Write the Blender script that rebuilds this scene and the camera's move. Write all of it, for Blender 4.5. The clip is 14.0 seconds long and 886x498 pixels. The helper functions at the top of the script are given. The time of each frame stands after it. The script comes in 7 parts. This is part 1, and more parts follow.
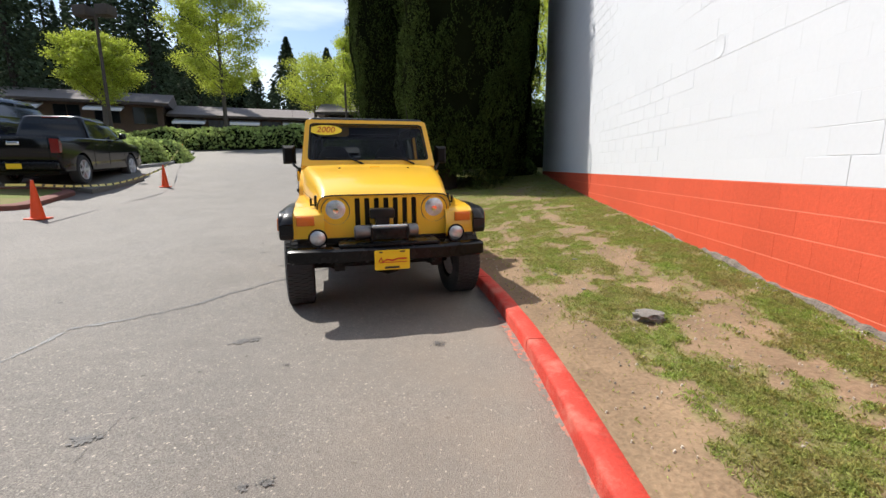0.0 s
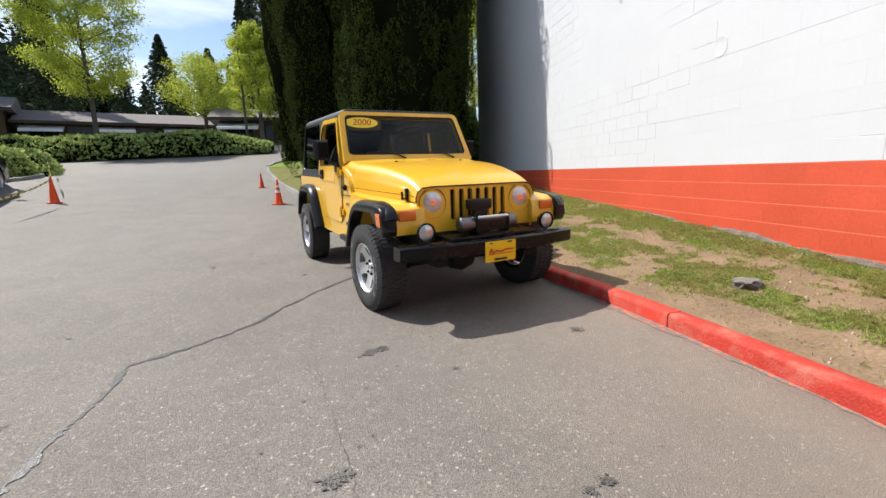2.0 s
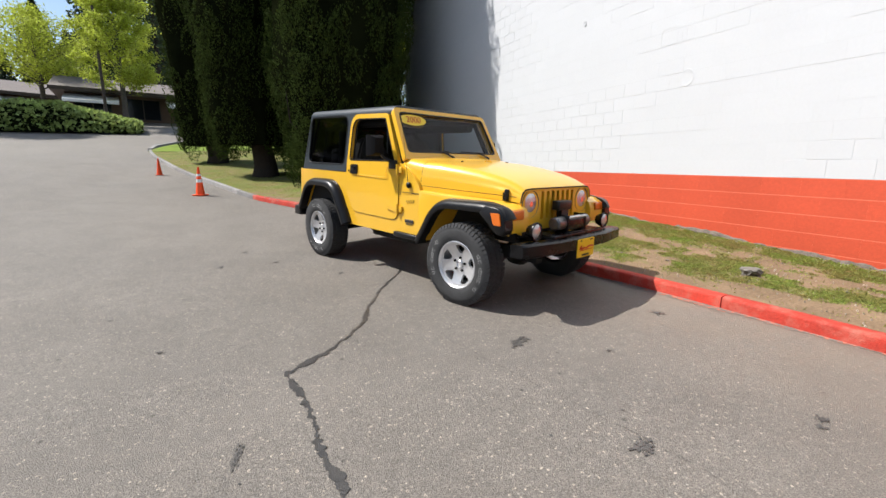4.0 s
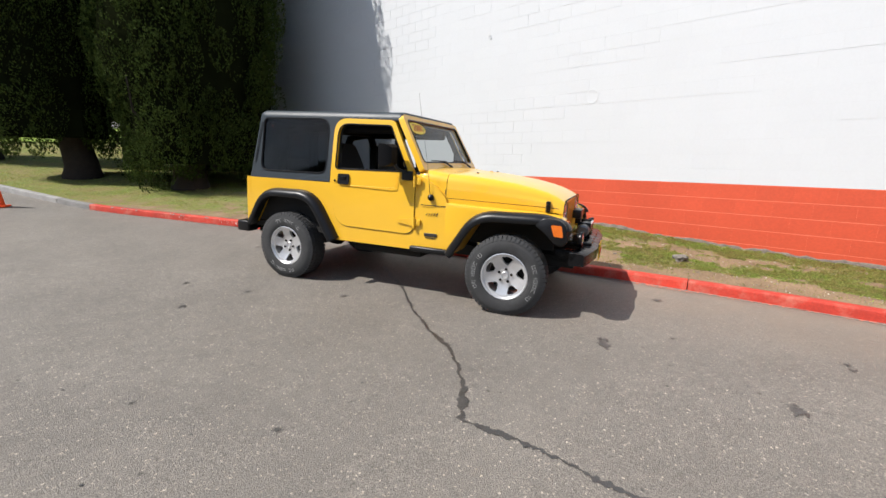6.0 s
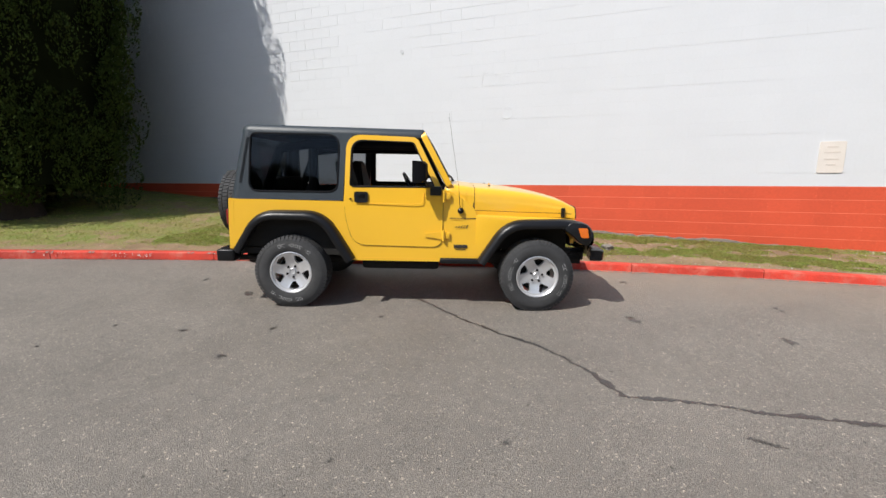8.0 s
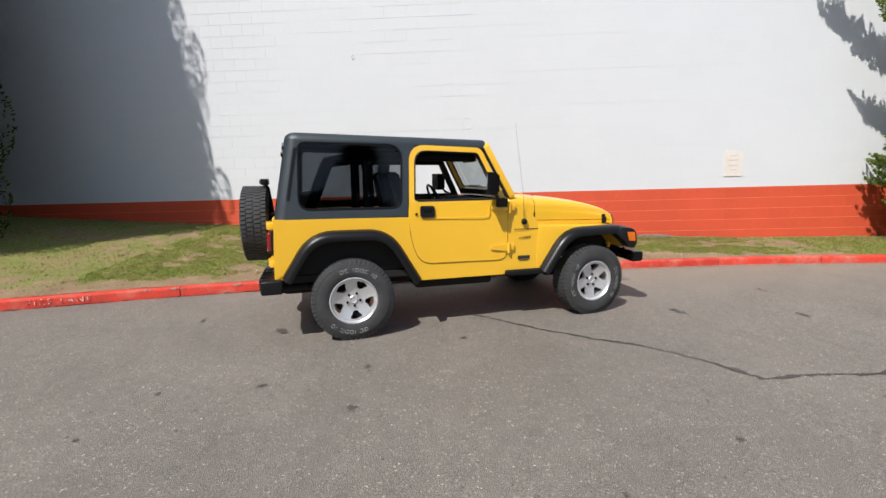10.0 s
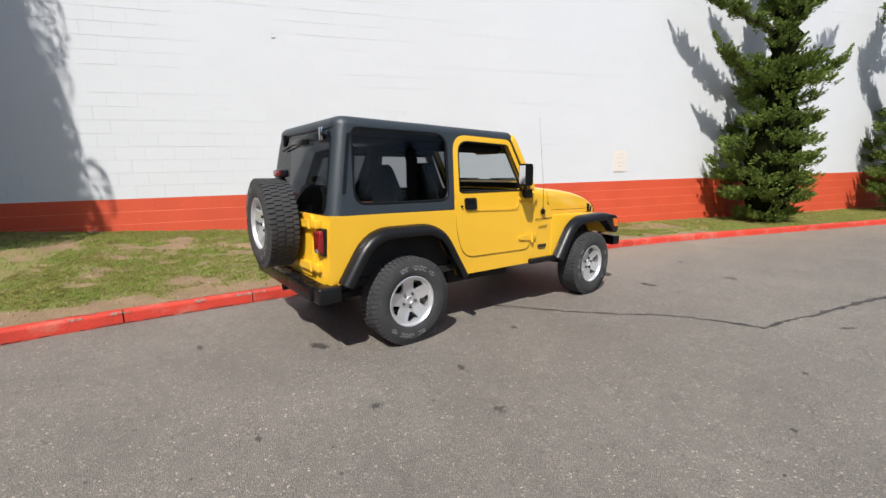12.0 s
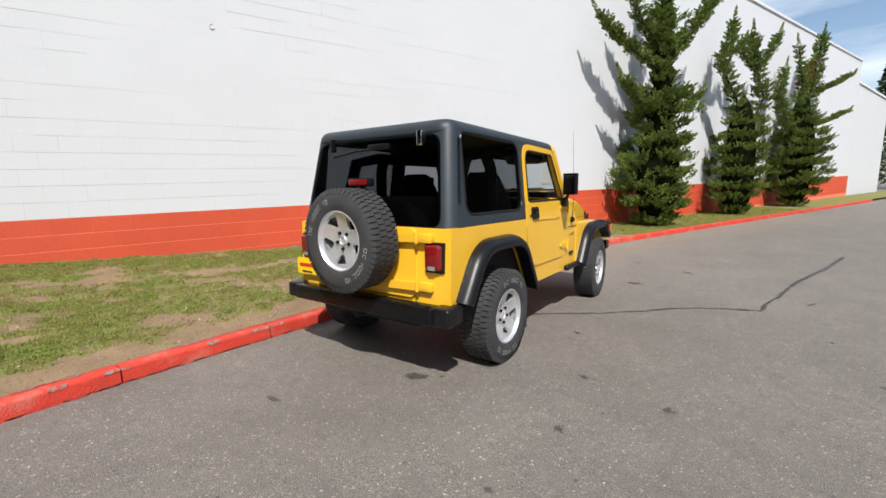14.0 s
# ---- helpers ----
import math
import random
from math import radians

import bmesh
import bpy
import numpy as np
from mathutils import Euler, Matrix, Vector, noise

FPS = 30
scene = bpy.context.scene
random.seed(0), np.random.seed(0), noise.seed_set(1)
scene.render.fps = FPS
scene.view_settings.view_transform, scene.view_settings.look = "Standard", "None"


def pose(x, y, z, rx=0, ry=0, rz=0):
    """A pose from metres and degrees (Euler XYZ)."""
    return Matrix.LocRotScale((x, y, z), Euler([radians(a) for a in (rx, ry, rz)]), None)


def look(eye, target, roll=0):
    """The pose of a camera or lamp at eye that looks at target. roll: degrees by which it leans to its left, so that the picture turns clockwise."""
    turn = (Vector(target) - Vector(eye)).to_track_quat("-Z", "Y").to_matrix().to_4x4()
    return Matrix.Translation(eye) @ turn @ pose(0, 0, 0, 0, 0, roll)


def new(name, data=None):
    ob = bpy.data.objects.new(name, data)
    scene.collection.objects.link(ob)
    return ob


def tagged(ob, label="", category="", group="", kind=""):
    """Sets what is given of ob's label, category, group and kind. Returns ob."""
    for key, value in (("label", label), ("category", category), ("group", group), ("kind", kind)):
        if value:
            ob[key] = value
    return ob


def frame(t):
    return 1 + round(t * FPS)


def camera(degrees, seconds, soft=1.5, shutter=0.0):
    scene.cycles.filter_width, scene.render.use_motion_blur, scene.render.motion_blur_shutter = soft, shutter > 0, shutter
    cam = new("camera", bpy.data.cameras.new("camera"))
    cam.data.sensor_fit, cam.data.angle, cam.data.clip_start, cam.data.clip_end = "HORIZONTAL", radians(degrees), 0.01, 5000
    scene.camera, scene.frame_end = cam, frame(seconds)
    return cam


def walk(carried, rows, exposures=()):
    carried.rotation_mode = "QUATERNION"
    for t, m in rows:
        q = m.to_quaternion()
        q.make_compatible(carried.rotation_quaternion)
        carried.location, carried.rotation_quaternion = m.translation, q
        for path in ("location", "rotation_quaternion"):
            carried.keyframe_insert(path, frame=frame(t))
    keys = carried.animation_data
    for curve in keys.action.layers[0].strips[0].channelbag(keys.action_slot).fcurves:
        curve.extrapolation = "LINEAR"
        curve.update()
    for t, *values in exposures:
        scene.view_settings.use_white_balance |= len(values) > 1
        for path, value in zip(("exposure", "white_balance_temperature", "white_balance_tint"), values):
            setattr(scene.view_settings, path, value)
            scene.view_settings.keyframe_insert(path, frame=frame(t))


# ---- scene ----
cam = camera(91.7, 14.0)
PATH = [
    (0, (-0.181, -0.065, 1.201), (-0.333, 1.895, 0.831), -0.4),
    (0.5, (-0.514, -0.02, 1.157), (-0.538, 1.961, 0.879), 0.8),
    (1, (-0.89, 0.061, 1.148), (-0.931, 2.041, 0.871), 2.0),
    (1.5, (-1.32, 0.052, 1.134), (-1.143, 2.016, 0.798), 0.2),
    (2, (-1.741, 0.108, 1.097), (-1.441, 2.054, 0.745), -2.1),
    (2.2, (-1.905, 0.141, 1.114), (-1.561, 2.074, 0.737), -0.8),
    (4.3, (-3.666, 0.563, 1.184), (-2.766, 2.306, 0.794), -0.8),
    (4.5, (-3.822, 0.675, 1.192), (-2.871, 2.389, 0.798), -1.5),
    (5, (-4.184, 0.943, 1.247), (-3.102, 2.584, 0.873), -0.0),
    (5.5, (-4.559, 1.224, 1.29), (-3.231, 2.67, 0.909), 0.5),
    (6, (-4.843, 1.592, 1.307), (-3.386, 2.902, 0.909), 0.9),
    (6.5, (-5.157, 1.943, 1.321), (-3.547, 3.071, 0.956), 0.9),
    (7, (-5.431, 2.319, 1.336), (-3.736, 3.331, 1.012), 1.1),
    (7.5, (-5.671, 2.706, 1.373), (-3.887, 3.563, 1.083), 1.3),
    (8, (-5.933, 3.063, 1.387), (-4.085, 3.732, 1.018), -0.5),
    (8.5, (-6.072, 3.51, 1.409), (-4.21, 4.12, 1.009), -1.8),
    (8.7, (-6.125, 3.696, 1.419), (-4.244, 4.274, 1.061), -0.9),
    (10.8, (-6.105, 5.616, 1.449), (-4.15, 5.456, 1.058), -1.8),
    (11, (-6.064, 5.783, 1.425), (-4.11, 5.584, 1.049), -1.2),
    (11.5, (-5.945, 6.193, 1.419), (-4.025, 5.765, 1.057), -1.3),
    (12, (-5.794, 6.587, 1.435), (-3.924, 5.983, 1.065), -1.3),
    (12.5, (-5.586, 6.948, 1.443), (-3.75, 6.232, 1.1), 0.1),
    (13, (-5.428, 7.342, 1.453), (-3.674, 6.442, 1.117), -0.7),
    (13.5, (-5.169, 7.685, 1.437), (-3.46, 6.699, 1.11), -2.3),
    (14, (-4.867, 8.011, 1.426), (-3.26, 6.864, 1.108), -1.4),
]
walk(cam, [(t, look(eye, target, roll)) for t, eye, target, roll in PATH], [(0, 0.47), (2.2, 0.47), (4.5, 0.44), (6.5, 0.36), (8.0, 0.23), (9.5, 0.23), (11.0, 0.26), (14.0, 0.29)])

# ---- world, sun ----
SUN_DIR = Vector((-0.675, 0.423, 1.0)).normalized()
world = bpy.data.worlds.new("world")
scene.world = world
world.use_nodes = True
wn = world.node_tree.nodes
sky = wn.new("ShaderNodeTexSky")
sky.sky_type = "NISHITA"
sky.sun_disc = False
sky.sun_elevation = math.asin(SUN_DIR.z)
sky.sun_rotation = math.atan2(SUN_DIR.x, SUN_DIR.y)
sky.air_density, sky.dust_density, sky.ozone_density = 1.0, 0.6, 1.0
# thin high cloud streaks over the clear sky
wl = world.node_tree.links
tex = wn.new("ShaderNodeTexCoord")
smap = wn.new("ShaderNodeMapping")
smap.inputs["Scale"].default_value = (1.2, 2.2, 7.0)
smap.inputs["Rotation"].default_value = (0.25, 0.1, 0.6)
cn = wn.new("ShaderNodeTexNoise")
cn.inputs["Scale"].default_value, cn.inputs["Detail"].default_value = 1.6, 7.0
cr = wn.new("ShaderNodeValToRGB")
cr.color_ramp.elements[0].position, cr.color_ramp.elements[1].position = 0.46, 0.80
cmix = wn.new("ShaderNodeMix")
cmix.data_type = "RGBA"
cmix.inputs[7].default_value = (9.0, 9.3, 9.8, 1)
wl.new(tex.outputs["Generated"], smap.inputs[0])
wl.new(smap.outputs[0], cn.inputs["Vector"])
wl.new(cn.outputs["Fac"], cr.inputs[0])
wl.new(cr.outputs[0], cmix.inputs[0])
wl.new(sky.outputs[0], cmix.inputs[6])
wl.new(cmix.outputs[2], wn["Background"].inputs["Color"])
wn["Background"].inputs["Strength"].default_value = 0.115
sun = new("sun", bpy.data.lights.new("sun", "SUN"))
sun.data.energy, sun.data.angle, sun.data.color = 4.7, radians(0.53), (1.0, 0.962, 0.905)
sun.matrix_basis = look(SUN_DIR * 60, (0, 0, 0))

# ---- materials ----
def mat(name, base, rough=0.6, metal=0.0, vary=0.15, scale=6.0, fine=120.0, bump=0.0, bump_scale=None, coat=0.0, spec=0.5, dark=None, island=0.0, obj=0.0, trans=0.0, rvary=0.12, wear=None, fixed=False):
    """A surface with colour drift at two scales, uneven gloss and fine relief."""
    m = bpy.data.materials.new(name)
    m.use_nodes = True
    nt = m.node_tree
    n, l = nt.nodes, nt.links
    b = n["Principled BSDF"]
    b.inputs["Metallic"].default_value = metal
    b.inputs["Coat Weight"].default_value = coat
    b.inputs["Coat Roughness"].default_value = 0.06
    b.inputs["Specular IOR Level"].default_value = spec
    tc = n.new("ShaderNodeTexCoord")
    where = n.new("ShaderNodeNewGeometry").outputs["Position"] if fixed else tc.outputs["Object"]
    n1, n2 = n.new("ShaderNodeTexNoise"), n.new("ShaderNodeTexNoise")
    for q, s, d in ((n1, scale, 5), (n2, fine, 3)):
        q.inputs["Scale"].default_value, q.inputs["Detail"].default_value = s, d
        l.new(where, q.inputs["Vector"])
    add = n.new("ShaderNodeMath")
    add.operation = "ADD"
    l.new(n1.outputs["Fac"], add.inputs[0])
    l.new(n2.outputs["Fac"], add.inputs[1])
    half = n.new("ShaderNodeMapRange")
    half.inputs["From Min"].default_value, half.inputs["From Max"].default_value = 0.65, 1.35
    l.new(add.outputs[0], half.inputs["Value"])
    mix = n.new("ShaderNodeMix")
    mix.data_type = "RGBA"
    lo = dark or tuple(c * (1 - vary) for c in base)
    hi = tuple(min(1.0, c * (1 + vary)) for c in base)
    mix.inputs[6].default_value, mix.inputs[7].default_value = (*lo, 1), (*hi, 1)
    l.new(half.outputs[0], mix.inputs[0])
    out = mix.outputs[2]
    if island or obj:
        src = n.new("ShaderNodeNewGeometry").outputs["Random Per Island"] if island else n.new("ShaderNodeObjectInfo").outputs["Random"]
        k = n.new("ShaderNodeMapRange")
        k.inputs["To Min"].default_value, k.inputs["To Max"].default_value = 1 - (island or obj), 1 + (island or obj)
        l.new(src, k.inputs["Value"])
        hsv = n.new("ShaderNodeHueSaturation")
        l.new(k.outputs[0], hsv.inputs["Value"])
        l.new(out, hsv.inputs["Color"])
        out = hsv.outputs["Color"]
    if wear:
        # chips and rubbed patches down to another colour: (colour, scale, from, to)
        nw = n.new("ShaderNodeTexNoise")
        nw.inputs["Scale"].default_value, nw.inputs["Detail"].default_value, nw.inputs["Roughness"].default_value = wear[1], 8, 0.7
        l.new(where, nw.inputs["Vector"])
        wr = n.new("ShaderNodeMapRange")
        wr.inputs["From Min"].default_value, wr.inputs["From Max"].default_value = wear[2], wear[3]
        l.new(nw.outputs["Fac"], wr.inputs["Value"])
        wm = n.new("ShaderNodeMix")
        wm.data_type = "RGBA"
        wm.inputs[7].default_value = (*wear[0], 1)
        l.new(wr.outputs[0], wm.inputs[0])
        l.new(out, wm.inputs[6])
        out = wm.outputs[2]
    l.new(out, b.inputs["Base Color"])
    r = n.new("ShaderNodeMapRange")
    r.inputs["To Min"].default_value, r.inputs["To Max"].default_value = max(0.02, rough - rvary * rough), min(1, rough + rvary * rough)
    l.new(n1.outputs["Fac"], r.inputs["Value"])
    l.new(r.outputs[0], b.inputs["Roughness"])
    if bump:
        n3 = n.new("ShaderNodeTexNoise")
        n3.inputs["Scale"].default_value, n3.inputs["Detail"].default_value = bump_scale or fine, 4
        l.new(where, n3.inputs["Vector"])
        bp = n.new("ShaderNodeBump")
        bp.inputs["Strength"].default_value, bp.inputs["Distance"].default_value = bump, 0.01
        l.new(n3.outputs["Fac"], bp.inputs["Height"])
        l.new(bp.outputs[0], b.inputs["Normal"])
    if trans:
        tr = n.new("ShaderNodeBsdfTranslucent")
        l.new(out, tr.inputs["Color"])
        ms = n.new("ShaderNodeMixShader")
        ms.inputs[0].default_value = trans
        l.new(b.outputs[0], ms.inputs[1])
        l.new(tr.outputs[0], ms.inputs[2])
        l.new(ms.outputs[0], n["Material Output"].inputs["Surface"])
    return m


def glass(name, tint, gloss=0.03, f0=0.02):
    """A thin pane: tinted see-through with a mirror gloss that grows at grazing angles, alike from both sides."""
    m = bpy.data.materials.new(name)
    m.use_nodes = True
    n, l = m.node_tree.nodes, m.node_tree.links
    n.remove(n["Principled BSDF"])
    t, g, ms, lw = n.new("ShaderNodeBsdfTransparent"), n.new("ShaderNodeBsdfGlossy"), n.new("ShaderNodeMixShader"), n.new("ShaderNodeLayerWeight")
    t.inputs[0].default_value = (*tint, 1)
    g.inputs["Roughness"].default_value = gloss
    lw.inputs["Blend"].default_value = 0.5
    pw, ma = n.new("ShaderNodeMath"), n.new("ShaderNodeMath")
    pw.operation, ma.operation = "POWER", "MULTIPLY_ADD"
    pw.inputs[1].default_value = 5.0
    ma.inputs[1].default_value, ma.inputs[2].default_value = 1 - f0, f0
    l.new(lw.outputs["Facing"], pw.inputs[0])
    l.new(pw.outputs[0], ma.inputs[0])
    l.new(ma.outputs[0], ms.inputs[0])
    l.new(t.outputs[0], ms.inputs[1])
    l.new(g.outputs[0], ms.inputs[2])
    l.new(ms.outputs[0], n["Material Output"].inputs["Surface"])
    return m


M_YELLOW = mat("yellow car paint", (0.84, 0.472, 0.028), 0.34, vary=0.03, scale=3, fine=400, coat=0.6, spec=0.4)
M_TOP = mat("slate hardtop", (0.026, 0.035, 0.043), 0.46, vary=0.12, scale=8, fine=600, bump=0.12, bump_scale=500)
M_BLACK = mat("black plastic", (0.008, 0.008, 0.009), 0.33, vary=0.2, scale=10, fine=500, bump=0.06, bump_scale=600, spec=0.3)
M_STEEL_B = mat("black painted steel", (0.006, 0.006, 0.007), 0.27, vary=0.2, scale=6, fine=300, bump=0.03, spec=0.22)
M_UNDER = mat("underbody grime", (0.011, 0.010, 0.009), 0.85, vary=0.4, scale=8, fine=150, bump=0.4)
M_RUBBER = mat("tyre rubber", (0.040, 0.040, 0.041), 0.8, vary=0.3, scale=14, fine=260, bump=0.15)
M_LETTER = mat("raised grey white lettering", (0.42, 0.42, 0.41), 0.7, vary=0.25, scale=40, fine=300)
M_ALLOY = mat("machined alloy", (0.70, 0.70, 0.71), 0.33, metal=0.65, vary=0.08, scale=20, fine=500)
M_CHROME = mat("chrome", (0.8, 0.8, 0.82), 0.1, metal=1.0, vary=0.03)
M_WINCH = mat("winch metal", (0.15, 0.15, 0.155), 0.35, metal=0.8, vary=0.2, scale=15, bump=0.1)
M_AMBER = mat("amber lens", (0.75, 0.16, 0.01), 0.15, vary=0.08, scale=60, fine=900, bump=0.2, bump_scale=900, coat=0.5)
M_RED = mat("red lens", (0.19, 0.006, 0.006), 0.15, vary=0.15, scale=40, fine=900, bump=0.2, bump_scale=900, coat=0.6)
M_LENS = mat("clear lamp lens", (0.52, 0.55, 0.58), 0.22, metal=0.6, vary=0.3, scale=26, fine=120, bump=0.3, bump_scale=60, coat=1.0)
M_SEAT = mat("dark cloth seat", (0.020, 0.018, 0.017), 0.95, vary=0.25, scale=20, fine=400, bump=0.3)
M_VISOR = mat("tan sun visor", (0.26, 0.19, 0.08), 0.9, vary=0.1)
M_PLATE = mat("yellow plate", (0.85, 0.55, 0.01), 0.45, vary=0.05)
M_INK_R = mat("red ink", (0.55, 0.03, 0.01), 0.5, vary=0.1)
M_INK_K = mat("dark ink", (0.03, 0.025, 0.02), 0.5, vary=0.2)
M_STICKER = mat("yellow sticker", (0.92, 0.70, 0.04), 0.4, vary=0.03)
M_GLASS_T = glass("tinted glass", (0.26, 0.275, 0.29), f0=0.026)
M_GLASS_R = glass("dark rear glass", (0.20, 0.21, 0.225), f0=0.02)
M_GLASS_C = glass("clear glass", (0.50, 0.54, 0.55), f0=0.03)

M_KERB_R = mat("red painted kerb", (0.53, 0.041, 0.021), 0.75, vary=0.22, scale=5, fine=60, bump=0.5, bump_scale=90, obj=0.12, wear=((0.56, 0.17, 0.12), 3.2, 0.50, 0.72))
M_BARE = mat("chipped bare concrete", (0.235, 0.205, 0.18), 0.95, vary=0.3, scale=9, fine=80, bump=0.7, bump_scale=90, wear=((0.45, 0.06, 0.035), 30.0, 0.47, 0.53))
M_KERB_G = mat("bare concrete kerb", (0.26, 0.25, 0.24), 0.9, vary=0.3, scale=4, fine=60, bump=0.6, bump_scale=90, obj=0.15)
M_WHITE = mat("white painted block", (0.625, 0.638, 0.658), 0.7, vary=0.02, scale=0.9, fine=30, bump=0.05, bump_scale=40, obj=0.008, fixed=True)
M_WHITE_I = mat("white painted block wall", (0.625, 0.638, 0.658), 0.7, vary=0.02, scale=0.9, fine=30, bump=0.05, bump_scale=40, island=0.008, fixed=True)
M_WRED = mat("red painted block", (0.60, 0.080, 0.032), 0.65, vary=0.10, scale=1.1, fine=40, bump=0.2, bump_scale=60, obj=0.03, fixed=True)
M_WRED_I = mat("red painted block wall", (0.60, 0.080, 0.032), 0.65, vary=0.10, scale=1.1, fine=40, bump=0.2, bump_scale=60, island=0.03, fixed=True)
M_MORTAR_W = mat("white painted mortar", (0.60, 0.61, 0.625), 0.85, vary=0.04, scale=6, fine=90, bump=0.3)
M_MORTAR_R = mat("faded red mortar", (0.78, 0.20, 0.115), 0.85, vary=0.12, scale=6, fine=90, bump=0.4)
M_FOOTING = mat("bare footing", (0.155, 0.128, 0.104), 0.9, vary=0.6, scale=9, fine=70, bump=0.9, bump_scale=40)
M_SIGN = mat("faded wall plate", (0.70, 0.645, 0.585), 0.6, vary=0.06, scale=8)
M_STONE = mat("broken grey stone", (0.19, 0.172, 0.15), 0.9, vary=0.35, scale=18, fine=120, bump=0.6)
M_CONE = mat("orange traffic cone", (0.92, 0.085, 0.008), 0.5, vary=0.08, scale=8)
M_CONE_W = mat("white cone band", (0.8, 0.8, 0.8), 0.4, vary=0.06)
M_TAPE = mat("yellow caution tape", (0.80, 0.70, 0.22), 0.5, vary=0.15, scale=10)
M_BARK = mat("dark bark", (0.034, 0.024, 0.018), 0.95, vary=0.45, scale=10, fine=60, bump=0.9, bump_scale=40)
M_BARK_G = mat("grey bark", (0.10, 0.085, 0.07), 0.95, vary=0.35, scale=10, fine=60, bump=0.8)
M_CYP = mat("cypress sprays", (0.046, 0.068, 0.016), 0.9, vary=0.5, scale=1.6, fine=30, island=0.45, trans=0.2, spec=0.06)
# stands for the shade inside crowns and hedges, put into the colour
M_LEAF_SHADE = mat("painted foliage shade", (0.008, 0.010, 0.004), 1.0, vary=0.4, scale=3, spec=0.0)
M_FIR = mat("fir needles", (0.058, 0.082, 0.044), 0.9, vary=0.4, scale=0.4, fine=6, island=0.35, spec=0.15)
M_MAPLE = mat("fresh maple leaves", (0.42, 0.48, 0.065), 0.6, vary=0.25, scale=0.8, fine=8, island=0.3, trans=0.5, spec=0.3)
M_HOLLY = mat("twisted juniper sprays", (0.145, 0.200, 0.047), 0.9, vary=0.4, scale=2.2, fine=30, island=0.4, trans=0.25, spec=0.06)
M_BROWN_L = mat("dead brown sprays", (0.20, 0.09, 0.03), 0.9, vary=0.3, scale=4, island=0.3, trans=0.2)
M_IVY = mat("hedge leaves", (0.35, 0.43, 0.135), 0.85, vary=0.4, scale=0.7, fine=12, island=0.4, trans=0.35, spec=0.15)
M_GRASS = mat("grass blades", (0.222, 0.305, 0.062), 0.8, vary=0.3, scale=2.6, fine=14, island=0.40, trans=0.48, spec=0.15, dark=(0.36, 0.285, 0.12))
M_TRUCK = mat("black truck paint", (0.005, 0.005, 0.006), 0.12, vary=0.1, spec=0.35, coat=0.1)
M_AUTO = mat("dark car glass", (0.006, 0.008, 0.010), 0.04, vary=0.1, spec=0.5)
M_SUVP = mat("dark blue grey paint", (0.010, 0.014, 0.026), 0.15, vary=0.1, coat=0.5)
M_SILVER = mat("silver paint", (0.5, 0.51, 0.52), 0.25, metal=0.3, vary=0.05, coat=0.8)
M_ROOF = mat("brown shingle roof", (0.19, 0.163, 0.15), 0.95, vary=0.2, scale=2, fine=12, bump=0.6, bump_scale=10)
M_SIDING = mat("brown siding", (0.12, 0.075, 0.05), 0.85, vary=0.2, scale=2, fine=14)
M_TRIM_W = mat("white trim", (0.75, 0.75, 0.74), 0.6, vary=0.05)
M_DARKWIN = mat("dark window pane", (0.010, 0.012, 0.015), 0.08, vary=0.2, spec=0.22)
M_POST = mat("weathered brown post", (0.06, 0.045, 0.035), 0.8, vary=0.3, scale=8)


